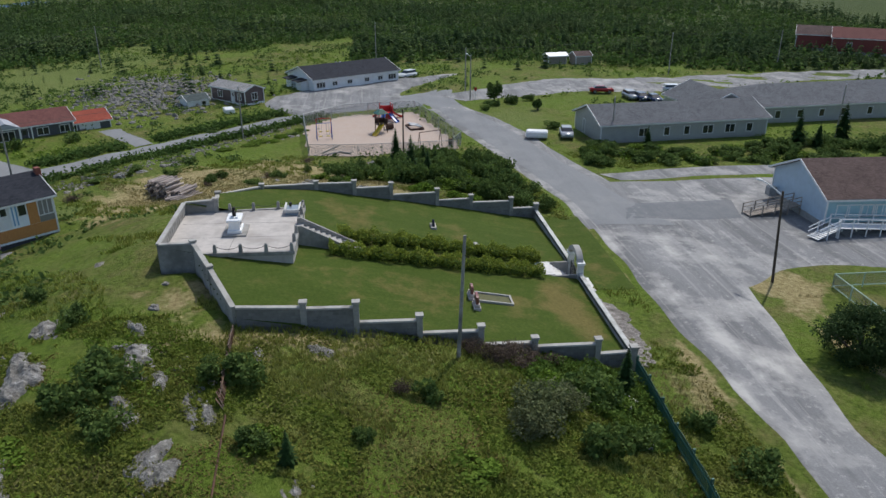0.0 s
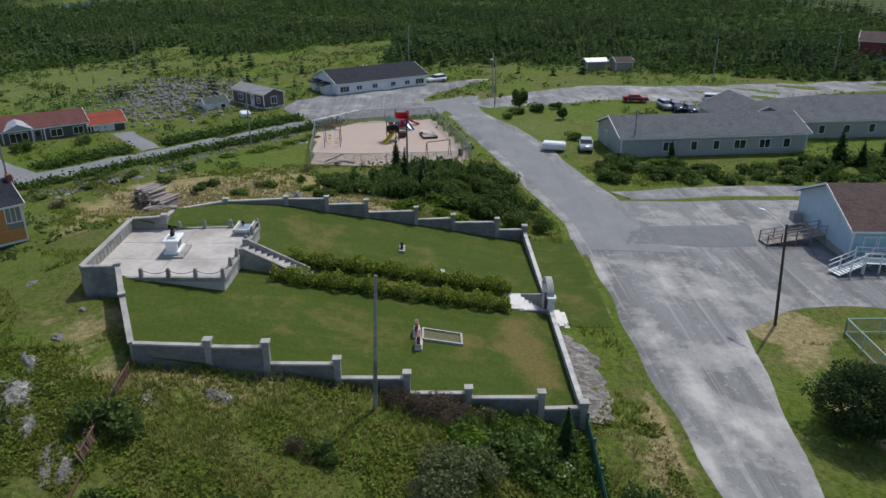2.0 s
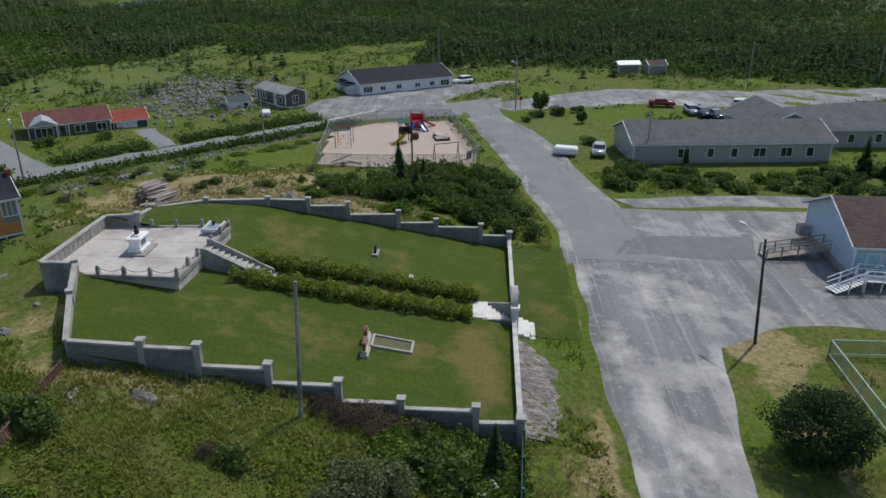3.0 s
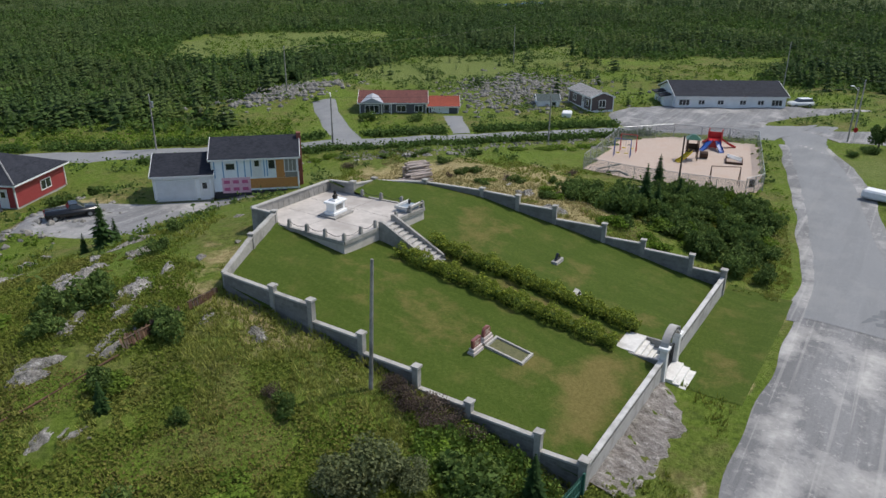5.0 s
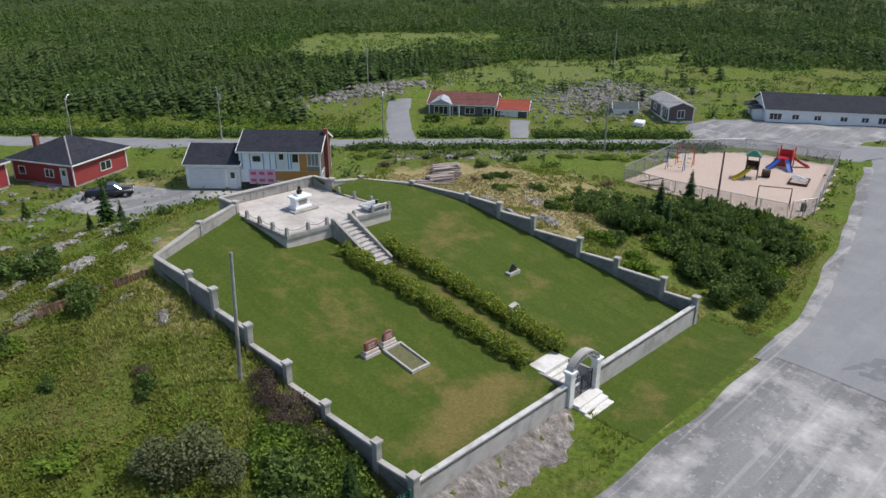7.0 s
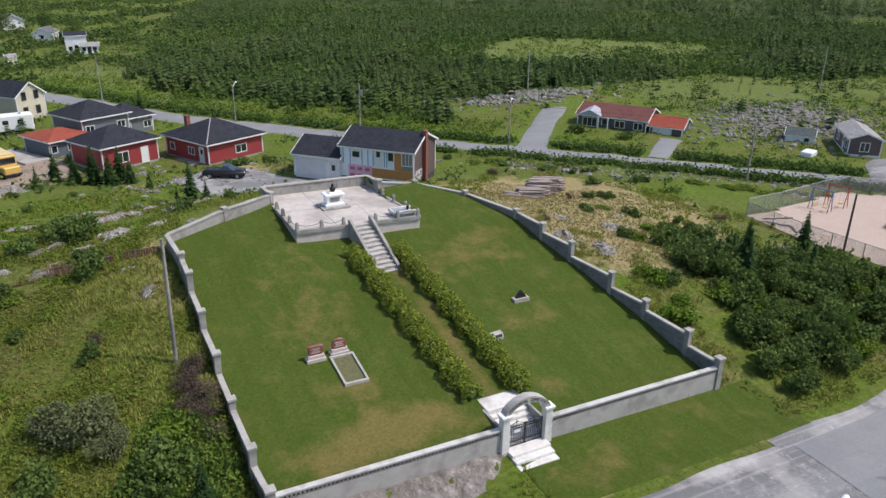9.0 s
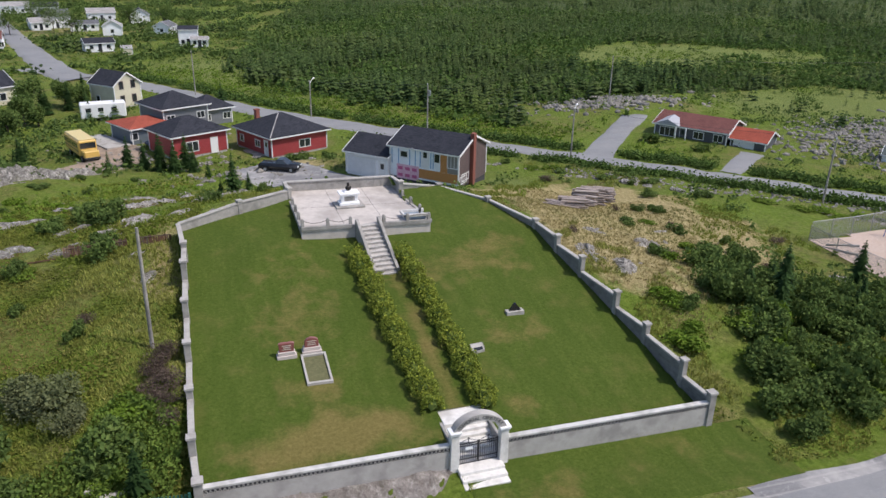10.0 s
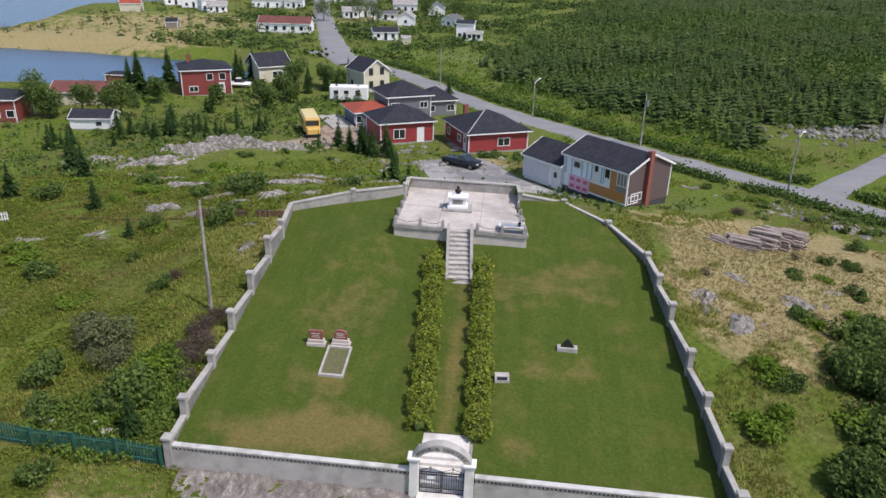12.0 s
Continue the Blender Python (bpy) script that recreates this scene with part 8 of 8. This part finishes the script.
ok = (w < 0.3) & (rng.random(1400) < 0.3) & ~((px < 112) & (py < 34) & (py > -80)) & ~((px < 84) & (py > 34) & (py < 90)) & ~occupied(px, py)
wood("scattered_spruces", np.stack([px[ok], py[ok]], 1), 6, "scattered young spruces on the open ground", hmin=1.5, hmax=4.5)
px, py = rng.uniform(-110, 40, 1400), rng.uniform(95, 420, 1400)
ok = (sea_depth(px, py) < -0.25) & (rng.random(1400) < 0.3) & ~occupied(px, py) & (px < wood_edge(px, py)) & ((px < -22) | (py > 190))
wood("scattered_spruces", np.stack([px[ok], py[ok]], 1), 7, "scattered spruces among the village houses", hmin=2, hmax=6)


# scrub: low leafy clumps over the open ground
def scrub(name, places, seed, mat, size, label, leaves=10):
    rng = np.random.default_rng(seed)
    n = len(places)
    r = size * rng.uniform(0.5, 1.6, (n, 1, 1))
    d = rng.normal(size=(n, leaves, 3)) * 0.55
    d[..., 2] = np.abs(d[..., 2]) * 0.8 + 0.1
    c = np.concatenate([places, land(places[:, 0], places[:, 1])[:, None]], 1)[:, None, :] + d * r
    v, f = quads_cloud(rng, c.reshape(-1, 3), size * 0.3, 0.6)
    me = bpy.data.meshes.new(name)
    me.from_pydata(v, [], f)
    me.materials.append(mat)
    return tagged(new(name, me), label, "scrub", kind="stuff")


qx, qy = rng.uniform(-120, 190, 42000), rng.uniform(-120, 230, 42000)
dist = np.hypot(qx + 10, qy + 10)
field = wobble(qx, qy, 0.11, 4) + 0.6 * wobble(qx, qy, 0.31, 6)
okay = (field > -0.15) & (dist > 48) & (sea_depth(qx, qy) < -0.2) & ~occupied(qx, qy) & ~inside(qx, qy, [(50, -16), (52, -2), (80, -4), (84, -28), (64, -16)]) & (bell(qx, qy, 27, 33, 14, 14) < 0.35) & ~((qx < -62) & (qy > 145))
pale = field + 0.7 * wobble(qx, qy, 0.05, 2) > 0.45
for nm, sel, mt, sd, sz in (("scrub", okay & pale, BRIGHTLEAF, 21, 0.55), ("scrub", okay & ~pale, ALDER, 22, 0.65)):
    scrub(nm, np.stack([qx[sel], qy[sel]], 1), sd, mt, sz, "low green scrub over the open ground")


qx, qy = rng.uniform(-200, -70, 1500), rng.uniform(145, 290, 1500)
field = wobble(qx, qy, 0.12, 24) + 0.7 * wobble(qx, qy, 0.33, 26)
okay = (field > 0.15) & (sea_depth(qx, qy) < -0.22) & ~occupied(qx, qy)
for sel, mt, sd in ((okay & (field > 0.6), DARKLEAF, 26), (okay & (field <= 0.6), HEATHLEAF, 27)):
    scrub("scrub", np.stack([qx[sel], qy[sel]], 1), sd, mt, 0.9, "low brown and dark green bushes on the headland", 12)
qx, qy = rng.uniform(-95, 60, 9000), rng.uniform(128, 400, 9000)
field = wobble(qx, qy, 0.09, 14) + 0.7 * wobble(qx, qy, 0.27, 16)
okay = (field > 0.0) & (sea_depth(qx, qy) < -0.25) & ~occupied(qx, qy) & (qx < wood_edge(qx, qy) + 3) & (bell(qx, qy, -12, 150, 10, 20) < 0.3)
for sel, mt, sd in ((okay & (field > 0.75), DARKLEAF, 24), (okay & (field <= 0.75), ALDER, 25)):
    scrub("scrub", np.stack([qx[sel], qy[sel]], 1), sd, mt, 1.5, "green bushes between the village houses", 14)


# the green banks along the road, and broad-leaved bushes among the spruces and the village gardens
def bank(near, far_, pts, n, reach, seed):
    q = np.random.default_rng(seed)
    line = resampled(eased(pts), 400)
    k = q.integers(0, 399, n)
    d = line[k + 1] - line[k]
    side = np.stack([d[:, 1], -d[:, 0]], 1) / np.hypot(d[:, 0], d[:, 1])[:, None]
    p = line[k] + d * q.random((n, 1)) + side * (near + (far_ - near) * q.random((n, 1)) ** 1.3) * reach
    return p[~occupied(p[:, 0], p[:, 1]) & (wobble(p[:, 0], p[:, 1], 0.35, seed) > -0.65)]


NEARSIDE = [(73.5, 16), (70.5, 24.5), (63.4, 31.8), (47.2, 47.5), (38.5, 56.2), (31.5, 62.8), (17, 76), (9.2, 83.5), (-8, 102.5), (-20, 124), (-33, 139)]
FARSIDE = [(84, 14), (76.5, 25), (66.5, 34.2), (51.0, 50.0), (42.0, 59.2), (35.2, 65.6), (21, 79.4), (13.6, 87), (-3.2, 106.2), (-15.4, 127.4), (-28.6, 143)]
scrub("roadside_bank", bank(0.7, 2.6, NEARSIDE[1:7], 1500, -1, 61), 62, FORESTLEAF, 0.6, "dense low green bushes along the road")
scrub("roadside_bank", bank(0.8, 3.4, FARSIDE[1:], 2600, 1, 63), 64, FORESTLEAF, 0.65, "dense low green bushes along the road")
scrub("roadside_bank", bank(3.0, 16.0, FARSIDE[5:], 1800, 1, 65), 66, BRIGHTLEAF, 0.5, "bright low growth between road and wood")
qx, qy = rng.uniform(0, 330, 60000), rng.uniform(-150, 330, 60000)
dist, edge_ = np.hypot(qx, qy), wooded(qx, qy)
sel = (edge_ > 0.05) & (dist < 330) & (rng.random(60000) < np.where(edge_ < 0.8, 0.5, 0.22)) & ~occupied(qx, qy)
scrub("forest_bushes", np.stack([qx[sel], qy[sel]], 1), 67, FORESTLEAF, 1.5, "broad-leaved bushes among the forest spruces", 12)
qx, qy = rng.uniform(-78, -22, 1100), rng.uniform(58, 140, 1100)
sel = ~occupied(qx, qy) & (sea_depth(qx, qy) < -0.2) & (wobble(qx, qy, 0.16, 8) > -0.1)
scrub("garden_bushes", np.stack([qx[sel], qy[sel]], 1), 68, ALDER, 0.95, "dark green bushes between the village houses", 12)
qx, qy = rng.uniform(-150, -70, 260), rng.uniform(165, 250, 260)
sel = sea_depth(qx, qy) < -0.3
wood("scattered_spruces", np.stack([qx[sel], qy[sel]], 1)[:70], 69, "small dark spruces on the open headland", hmin=1.5, hmax=4.0)

# low cover: grass tufts, then leafy ground plants
def tufts(name, places, zs, seed, mat, size, label, blades=5):
    rng = np.random.default_rng(seed)
    n = len(places)
    a = rng.uniform(0, 6.28, (n, blades))
    lean = rng.uniform(0.2, 0.8, (n, blades)) * size
    h = size * rng.uniform(0.6, 1.3, (n, blades))
    w = size * 0.16
    bx, by = places[:, :1] + rng.normal(0, size * 0.3, (n, blades)), places[:, 1:] + rng.normal(0, size * 0.3, (n, blades))
    bz = np.repeat(zs[:, None], blades, 1) - 0.03
    c, s = np.cos(a), np.sin(a)
    v = np.stack([np.stack([bx - w * s, by + w * c, bz], -1), np.stack([bx + w * s, by - w * c, bz], -1), np.stack([bx + lean * c, by + lean * s, bz + h], -1)], 2).reshape(-1, 3)
    f = np.arange(len(v)).reshape(-1, 3)
    me = bpy.data.meshes.new(name)
    me.from_pydata(v, [], f)
    me.materials.append(mat)
    return tagged(new(name, me), label, "grass", kind="stuff")


def rough_ground(x, y):
    bare = inside(x, y, CEMETERY) | (y < -4.8) & (y > -15) & (x < 34) | inside(x, y, [(-1, -5.2), (16, -5.2), (16, 0), (-1, 0)])
    bare |= inside(x, y, [(-2, -14), (31, -9), (32, -46), (-4, -46)]) | inside(x, y, [(-13, 0), (-11, -2.6), (-7, -3.6), (-3, -2.8), (-1.6, -1), (-1.6, 0)])
    bare |= inside(x, y, [(11, 47), (-2.5, 48), (-9, 53), (-10, 62), (-3, 68), (9, 74), (11, 52)])
    return ~bare


def tall_grass(x, y):
    """Where pale tall grass stands: below the west wall and here and there on the slope."""
    return bell(x, y, -16.8, 14.5, 3.2, 7) + 0.9 * bell(x, y, -16, 21.5, 2.6, 3.5) + 0.8 * bell(x, y, -19.5, 20, 2.5, 2.5) + 0.6 * bell(x, y, -26, 2, 5, 3) + 0.7 * bell(x, y, 16.6, 8, 2.4, 9) + 0.35 * wobble(x, y, 0.5, 3) - 1.6 * bell(x, y, -16.65, 19.3, 0.9, 0.9) - 1.6 * bell(x, y, -17.4, 22.4, 0.9, 0.7) - 0.7 * wobble(x, y, 0.8, 6)


def heathy(x, y):
    """Where brown and reddish heath shows."""
    return bell(x, y, -22.5, 13.0, 2.6, 2.2) + 0.9 * bell(x, y, -21.4, 17.4, 2.2, 1.8) + 0.8 * bell(x, y, -25.5, 16, 3, 2) + 0.8 * bell(x, y, -27, 23, 2.5, 2.5) + 0.7 * bell(x, y, -33, 14, 4, 3) + 0.6 * bell(x, y, -18.5, 25.5, 2.5, 2) + 0.4 * wobble(x, y, 0.42, 9)


def weedy(x, y):
    """Where tall lush weeds crowd: along the foot of the west wall and by the green fence."""
    return bell(x, y, -17.3, 3.8, 2.6, 4.2) + 0.8 * bell(x, y, -20.5, 1.5, 3.5, 2) + 0.7 * bell(x, y, 17.5, 0.5, 2.4, 3.5)


px, py = rng.uniform(-50, 44, 90000), rng.uniform(-24, 62, 90000)
ok = rough_ground(px, py) & ~occupied(px, py) & (px * 0.68 + py * 0.73 < 63)
px, py = px[ok], py[ok]
dry_here = 0.62 * bell(px, py, 27, 33, 13, 16) + 0.45 * bell(px, py, 20, 22, 7, 10) + 0.3 * bell(px, py, -12, 26, 8, 7) + 0.95 * bell(px, py, -16.5, -2.0, 3.5, 2.4) + 0.6 * bell(px, py, -0.5, -19, 3.5, 3)
dry_here = dry_here + 0.35 * bell(px, py, 19, 14, 5, 14) + 0.2 * bell(px, py, -16, 14, 2.5, 10)
isdry = dry_here + 0.25 * wobble(px, py, 0.4, 3) > 0.42
ispale = ~isdry & (tall_grass(px, py) > 0.5)
lushness = wobble(px, py, 0.22, 7) + wobble(px, py, 0.6, 8) * 0.5
pick = ~isdry & ~ispale & (lushness > 0.15) & (rng.random(len(px)) < 0.6)
tufts("rough_grass", np.stack([px[pick], py[pick]], 1), land(px[pick], py[pick]), 1, GRASSBLADE, 0.30, "rough green grass tufts over the hillside")
tufts("dry_grass", np.stack([px[isdry], py[isdry]], 1), land(px[isdry], py[isdry]), 2, DRYBLADE, 0.21, "dry straw-coloured grass tufts")
gx_, gy_ = rng.uniform(-30, 21, 60000), rng.uniform(-4, 27, 60000)
pick = (tall_grass(gx_, gy_) > 0.45) & rough_ground(gx_, gy_) & ~occupied(gx_, gy_) & (rng.random(60000) < 0.55)
tufts("tall_grass", np.stack([gx_[pick], gy_[pick]], 1), land(gx_[pick], gy_[pick]), 3, PALEBLADE, 0.27, "tall pale green grass below the wall")


def carpet(name, n, seed, mat, size, high, label, keep, flat=0.4):
    """Low leafy plants in drifts over the slope."""
    r = np.random.default_rng(seed)
    x = np.concatenate([r.uniform(-50, -13, n), r.uniform(13, 40, n // 4)])
    y = np.concatenate([r.uniform(-6, 44, n), r.uniform(-6, 40, n // 4)])
    drift = wobble(x, y, 0.27, seed) + 0.6 * wobble(x, y, 0.71, seed + 1) + 0.4 * wobble(x, y, 1.9, seed + 2)
    m = keep(drift, x, y) & rough_ground(x, y) & ~occupied(x, y) & (0.62 * bell(x, y, 27, 30, 14, 18) + 0.4 * bell(x, y, -13, 25, 6, 6) + 0.5 * bell(x, y, 18, 8, 4, 14) + 0.6 * bell(x, y, -16.5, -2.2, 3.5, 2.2) < 0.3)
    x, y = x[m], y[m]
    hump = 0.5 + 0.5 * wobble(x, y, 2.3, seed + 5)
    v, f = quads_cloud(r, np.stack([x, y, land(x, y) + high * (0.25 + 0.75 * hump) * r.random(len(x))], 1), size, flat)
    me = bpy.data.meshes.new(name)
    me.from_pydata(v, [], f)
    me.materials.append(mat)
    return tagged(new(name, me), label, "plants", kind="stuff")


carpet("ground_plants", 230000, 31, LOWLEAF, 0.080, 0.24, "low leafy green plants on the slope", lambda d, x, y: (d > -0.55) & (tall_grass(x, y) < 0.6) & (heathy(x, y) < 0.6))
carpet("heath_plants", 110000, 41, HEATHLEAF, 0.065, 0.2, "brown and olive heath plants on the slope", lambda d, x, y: (heathy(x, y) > 0.42) | (d > 0.95))
carpet("bracken", 60000, 51, BRIGHTLEAF, 0.10, 0.35, "bright green leafy bracken in drifts", lambda d, x, y: (d > 0.7) & (heathy(x, y) < 0.5))
carpet("tall_weeds", 420000, 57, WEEDLEAF, 0.10, 0.9, "tall lush green weeds along the wall's foot", lambda d, x, y: weedy(x, y) > 0.45, 1.4)


# ---- rocks ----
def rock_mesh(seed, flat):
    r = random.Random(seed)
    bm = bmesh.new()
    bmesh.ops.create_icosphere(bm, subdivisions=3, radius=1)
    off = Vector((r.uniform(0, 50), r.uniform(0, 50), r.uniform(0, 50)))
    for v in bm.verts:
        d = v.co.normalized()
        k = 0.75 + 0.5 * noise.noise(d * 1.3 + off) + 0.22 * noise.noise(d * 3.5 + off) + 0.12 * noise.noise(d * 8 + off)
        v.co = Vector((d.x * k * 1.2, d.y * k * 0.85, max(-0.4, round(d.z * k * 2.5) / 2.5 * 0.6 + d.z * k * 0.4) * flat))
    ob = linked("rock", bm, ROCK)
    me = ob.data
    bpy.data.objects.remove(ob)
    return me


ROCKS = [rock_mesh(i, 0.45 if i % 2 else 0.75) for i in range(8)]


def rock(x, y, r, sink=0.25, label="grey lichened rock lying in the grass", group="rocks"):
    ob = new("rock", rs.choice(ROCKS))
    k = rs.uniform(0.8, 1.25)
    ob.matrix_basis = Matrix.LocRotScale((x, y, on_land(x, y, -sink * r * 0.3)), Euler((rs.uniform(-0.15, 0.15), rs.uniform(-0.15, 0.15), rs.uniform(0, 6.28))), (r * k, r, r * rs.uniform(0.6, 1.0)))
    return tagged(ob, label, "rock", group)


def outcrop(x, y, rx, ry, yaw, seed, rise=0.55, label="low ledge of grey layered rock in the grass"):
    """A ledge of bedrock that breaks through the turf: terraced relief that sinks into the land at its rim."""
    n, k = int(min(96, max(26, 2 * rx / 0.13))), int(min(96, max(26, 2 * ry / 0.13)))
    u, v = np.meshgrid(np.linspace(-1.25, 1.25, n), np.linspace(-1.25, 1.25, k))
    c, sn = math.cos(radians(yaw)), math.sin(radians(yaw))
    wx, wy = x + u * rx * c - v * ry * sn, y + u * rx * sn + v * ry * c
    rough = np.array([noise.fractal((p * 0.75, q * 0.75, seed * 3.1), 0.8, 2.1, 5) for p, q in zip((wx * c + wy * sn).ravel() * 0.6, (wy * c - wx * sn).ravel() * 1.5)]).reshape(u.shape)
    step = np.floor(rough * 5) / 5 * 0.65 + rough * 0.35
    z = land(wx, wy) + rise * (0.62 * step + 0.30 - 0.75 * np.sqrt(u * u + v * v) ** 2.2)
    ob = sheet("rock_ledge", wx, wy, z, ROCK)
    ob.data.polygons.foreach_set("use_smooth", [False] * len(ob.data.polygons))
    return tagged(ob, label, "rock", "rock ledges")


for i, (x, y, rx, ry, yaw, rise) in enumerate(((-22.1, 24.7, 2.0, 1.1, 10, 0.6), (-14.6, 29.9, 1.7, 0.7, 35, 0.5), (-17.6, 28.6, 2.4, 1.5, 20, 0.6), (-17.4, 35.4, 3.8, 2.4, 20, 0.8), (-27.0, 26.3, 2.6, 1.4, -30, 0.6), (-28.0, 19.5, 1.5, 0.9, 0, 0.5),
                                               (-16.7, 19.2, 1.2, 0.8, 60, 0.45), (-17.4, 22.5, 1.1, 0.6, 20, 0.4), (-20.0, 27.2, 1.3, 0.8, 10, 0.45), (-31.5, 57.6, 7.0, 3.3, 20, 2.0), (-36.2, 53.5, 6.0, 3.2, 24, 1.6), (-38.0, 49.0, 5.5, 2.8, 20, 1.2), (-46.7, 51.8, 5.0, 2.4, 10, 1.0),
                                               (-27.0, 62.8, 5.0, 2.4, 25, 1.3), (-27.6, 32.6, 3.2, 1.7, 10, 0.6), (-22.4, 27.9, 2.0, 1.0, 30, 0.45), (-33.8, 19.9, 1.8, 1.0, 0, 0.45), (-28.8, 20.6, 1.5, 0.9, 20, 0.4), (-31.0, 37.5, 2.8, 1.3, 15, 0.55), (-24.0, 40.0, 3.0, 1.4, 20, 0.6), (-18.5, 45.0, 3.0, 1.5, 10, 0.6), (-36.0, 42.0, 3.5, 1.5, 20, 0.6),
                                               (16.6, 19.4, 2.6, 1.2, 80, 0.6), (18.1, 16.3, 2.2, 1.1, 65, 0.55), (24.5, 22.5, 2.4, 1.9, 30, 0.9), (20.4, 24.8, 1.8, 0.9, -30, 0.55), (28.6, 26.6, 1.2, 0.7, 10, 0.4), (40.6, 14.9, 3.4, 1.3, -60, 0.9), (31.5, 28.6, 1.4, 0.8, 0, 0.4), (-12.5, 35.5, 2.0, 1.0, 20, 0.5), (-10.0, 40.5, 2.4, 1.2, 0, 0.6))):
    outcrop(x, y, rx, ry, yaw, i + 1, rise)
rq = random.Random(5)
for cx, cy, n, sp in ((-22.0, 24.9, 3, 1.2), (-27.0, 25.9, 3, 1.4), (-17.8, 34.8, 5, 2.0), (-20.4, 26.6, 3, 1.2), (17.8, 17.0, 5, 1.5), (20.2, 25.6, 5, 1.0), (24.8, 22.2, 4, 1.4)):
    for i in range(n):
        rock(rq.gauss(cx, sp), rq.gauss(cy, sp * 0.6), rq.uniform(0.15, 0.4), group="outcrop rocks")
rr = random.Random(12)
PALEROCK = surface("pale_broken_rock", (0.13, 0.122, 0.105), (0.30, 0.282, 0.25), 1.8, 0.95, (0.10, 0.095, 0.08), 0.8, 0.8)


def rubble(name, places, label):
    """Many broken stones too small to tell apart, in one heap."""
    V, F, base = [], [], 0
    for x, y, r in places:
        me = rr.choice(SMALL)
        a, k = rr.uniform(0, 6.28), rr.uniform(0.5, 0.9)
        c, sn = math.cos(a), math.sin(a)
        v, f = me
        V.append(np.stack([(v[:, 0] * c - v[:, 1] * sn) * r + x, (v[:, 0] * sn + v[:, 1] * c) * r + y, v[:, 2] * r * k + on_land(x, y)], 1))
        F.append(f + base)
        base += len(v)
    me = bpy.data.meshes.new(name)
    me.from_pydata(np.concatenate(V), [], np.concatenate(F))
    me.materials.append(PALEROCK)
    tagged(new(name, me), label, "rubble", kind="stuff")


SMALL = []
for i in range(6):
    bm = bmesh.new()
    bmesh.ops.create_icosphere(bm, subdivisions=1, radius=1)
    for v in bm.verts:
        v.co *= rr.uniform(0.7, 1.2)
        v.co.y *= 0.75
    bm.verts.index_update()
    SMALL.append((np.array([tuple(v.co) for v in bm.verts]), np.array([[v.index for v in f.verts] for f in bm.faces])))
    bm.free()
rubble("rubble", [(rr.gauss(89, 9), rr.gauss(56, 7), rr.uniform(0.15, 0.7)) for i in range(1300)], "broken grey rock rubble on open ground")
rubble("rubble", [(rr.gauss(61, 8), rr.gauss(92, 3.4), rr.uniform(0.25, 0.9)) for i in range(520)], "pale blasted rock rubble beside the road")
rubble("rubble", [(rr.gauss(-19, 5), rr.gauss(76, 5), rr.uniform(0.15, 0.5)) for i in range(160)], "scattered pale stones round the bus")
rubble("rubble", [(rr.gauss(-8, 4), rr.gauss(60, 2.5), rr.uniform(0.15, 0.6)) for i in range(90)], "pale stones beside the gravel drive")
rubble("rubble", [(47 - 15 * u + rr.gauss(0, 1.0), 41 + 12 * u + rr.gauss(0, 1.2), rr.uniform(0.1, 0.35)) for u in [rr.uniform(-1.1, 1.1) for i in range(420)]], "small stones on the bank below the road")
for i in range(34):
    rock(rr.uniform(-26, 2), rr.uniform(57, 72) if i % 2 else rr.uniform(28, 50), rr.uniform(0.3, 0.8), group="scattered stones")
for i in range(40):
    u = rr.random()
    rock(66 - 46 * u + rr.uniform(-1, 1) - 2.6, 25 + 44 * u - 3.6 + rr.uniform(-1, 1), rr.uniform(0.3, 0.8), group="roadside stones")
bx_, by_ = np.meshgrid(np.linspace(-13.6, -1.75, 160), np.linspace(0, 1, 44))
reach = 2.7 - 1.9 * np.clip((bx_ + 5.0) / 3.2, 0, 1) ** 1.3 - 1.2 * np.clip((-11 - bx_) / 3, 0, 1) + 0.45 * wobble(bx_, 0 * bx_, 0.9, 2) + 0.3 * wobble(bx_, 0 * bx_, 2.6, 3)
by_w = -0.1 - by_ * reach
rz = 0.07 + 0.13 * wobble(bx_, by_w, 0.8, 1) + 0.06 * wobble(bx_ + 0.6 * by_w, by_w, 3.1, 2) + 0.03 * wobble(bx_, by_w, 7.0, 3)
rz = np.round(rz * 16) / 16 * 0.7 + rz * 0.3 + 0.05 * np.abs(wobble(bx_ * 0.7 + by_w, by_w, 2.2, 6))
BEDROCK = streaked("streaked_bedrock", ((0.080, 0.064, 0.050), (0.195, 0.170, 0.146), (0.285, 0.256, 0.232), (0.375, 0.337, 0.303), (0.58, 0.545, 0.50)), 1.7, 55, 0.35)
tagged(sheet("bedrock", bx_, by_w, land(bx_, by_w) + rz - 0.35 * np.clip((by_ - 0.86) / 0.14, 0, 1), BEDROCK), "streaked grey bedrock slab below the cemetery wall", "rock", kind="structure")
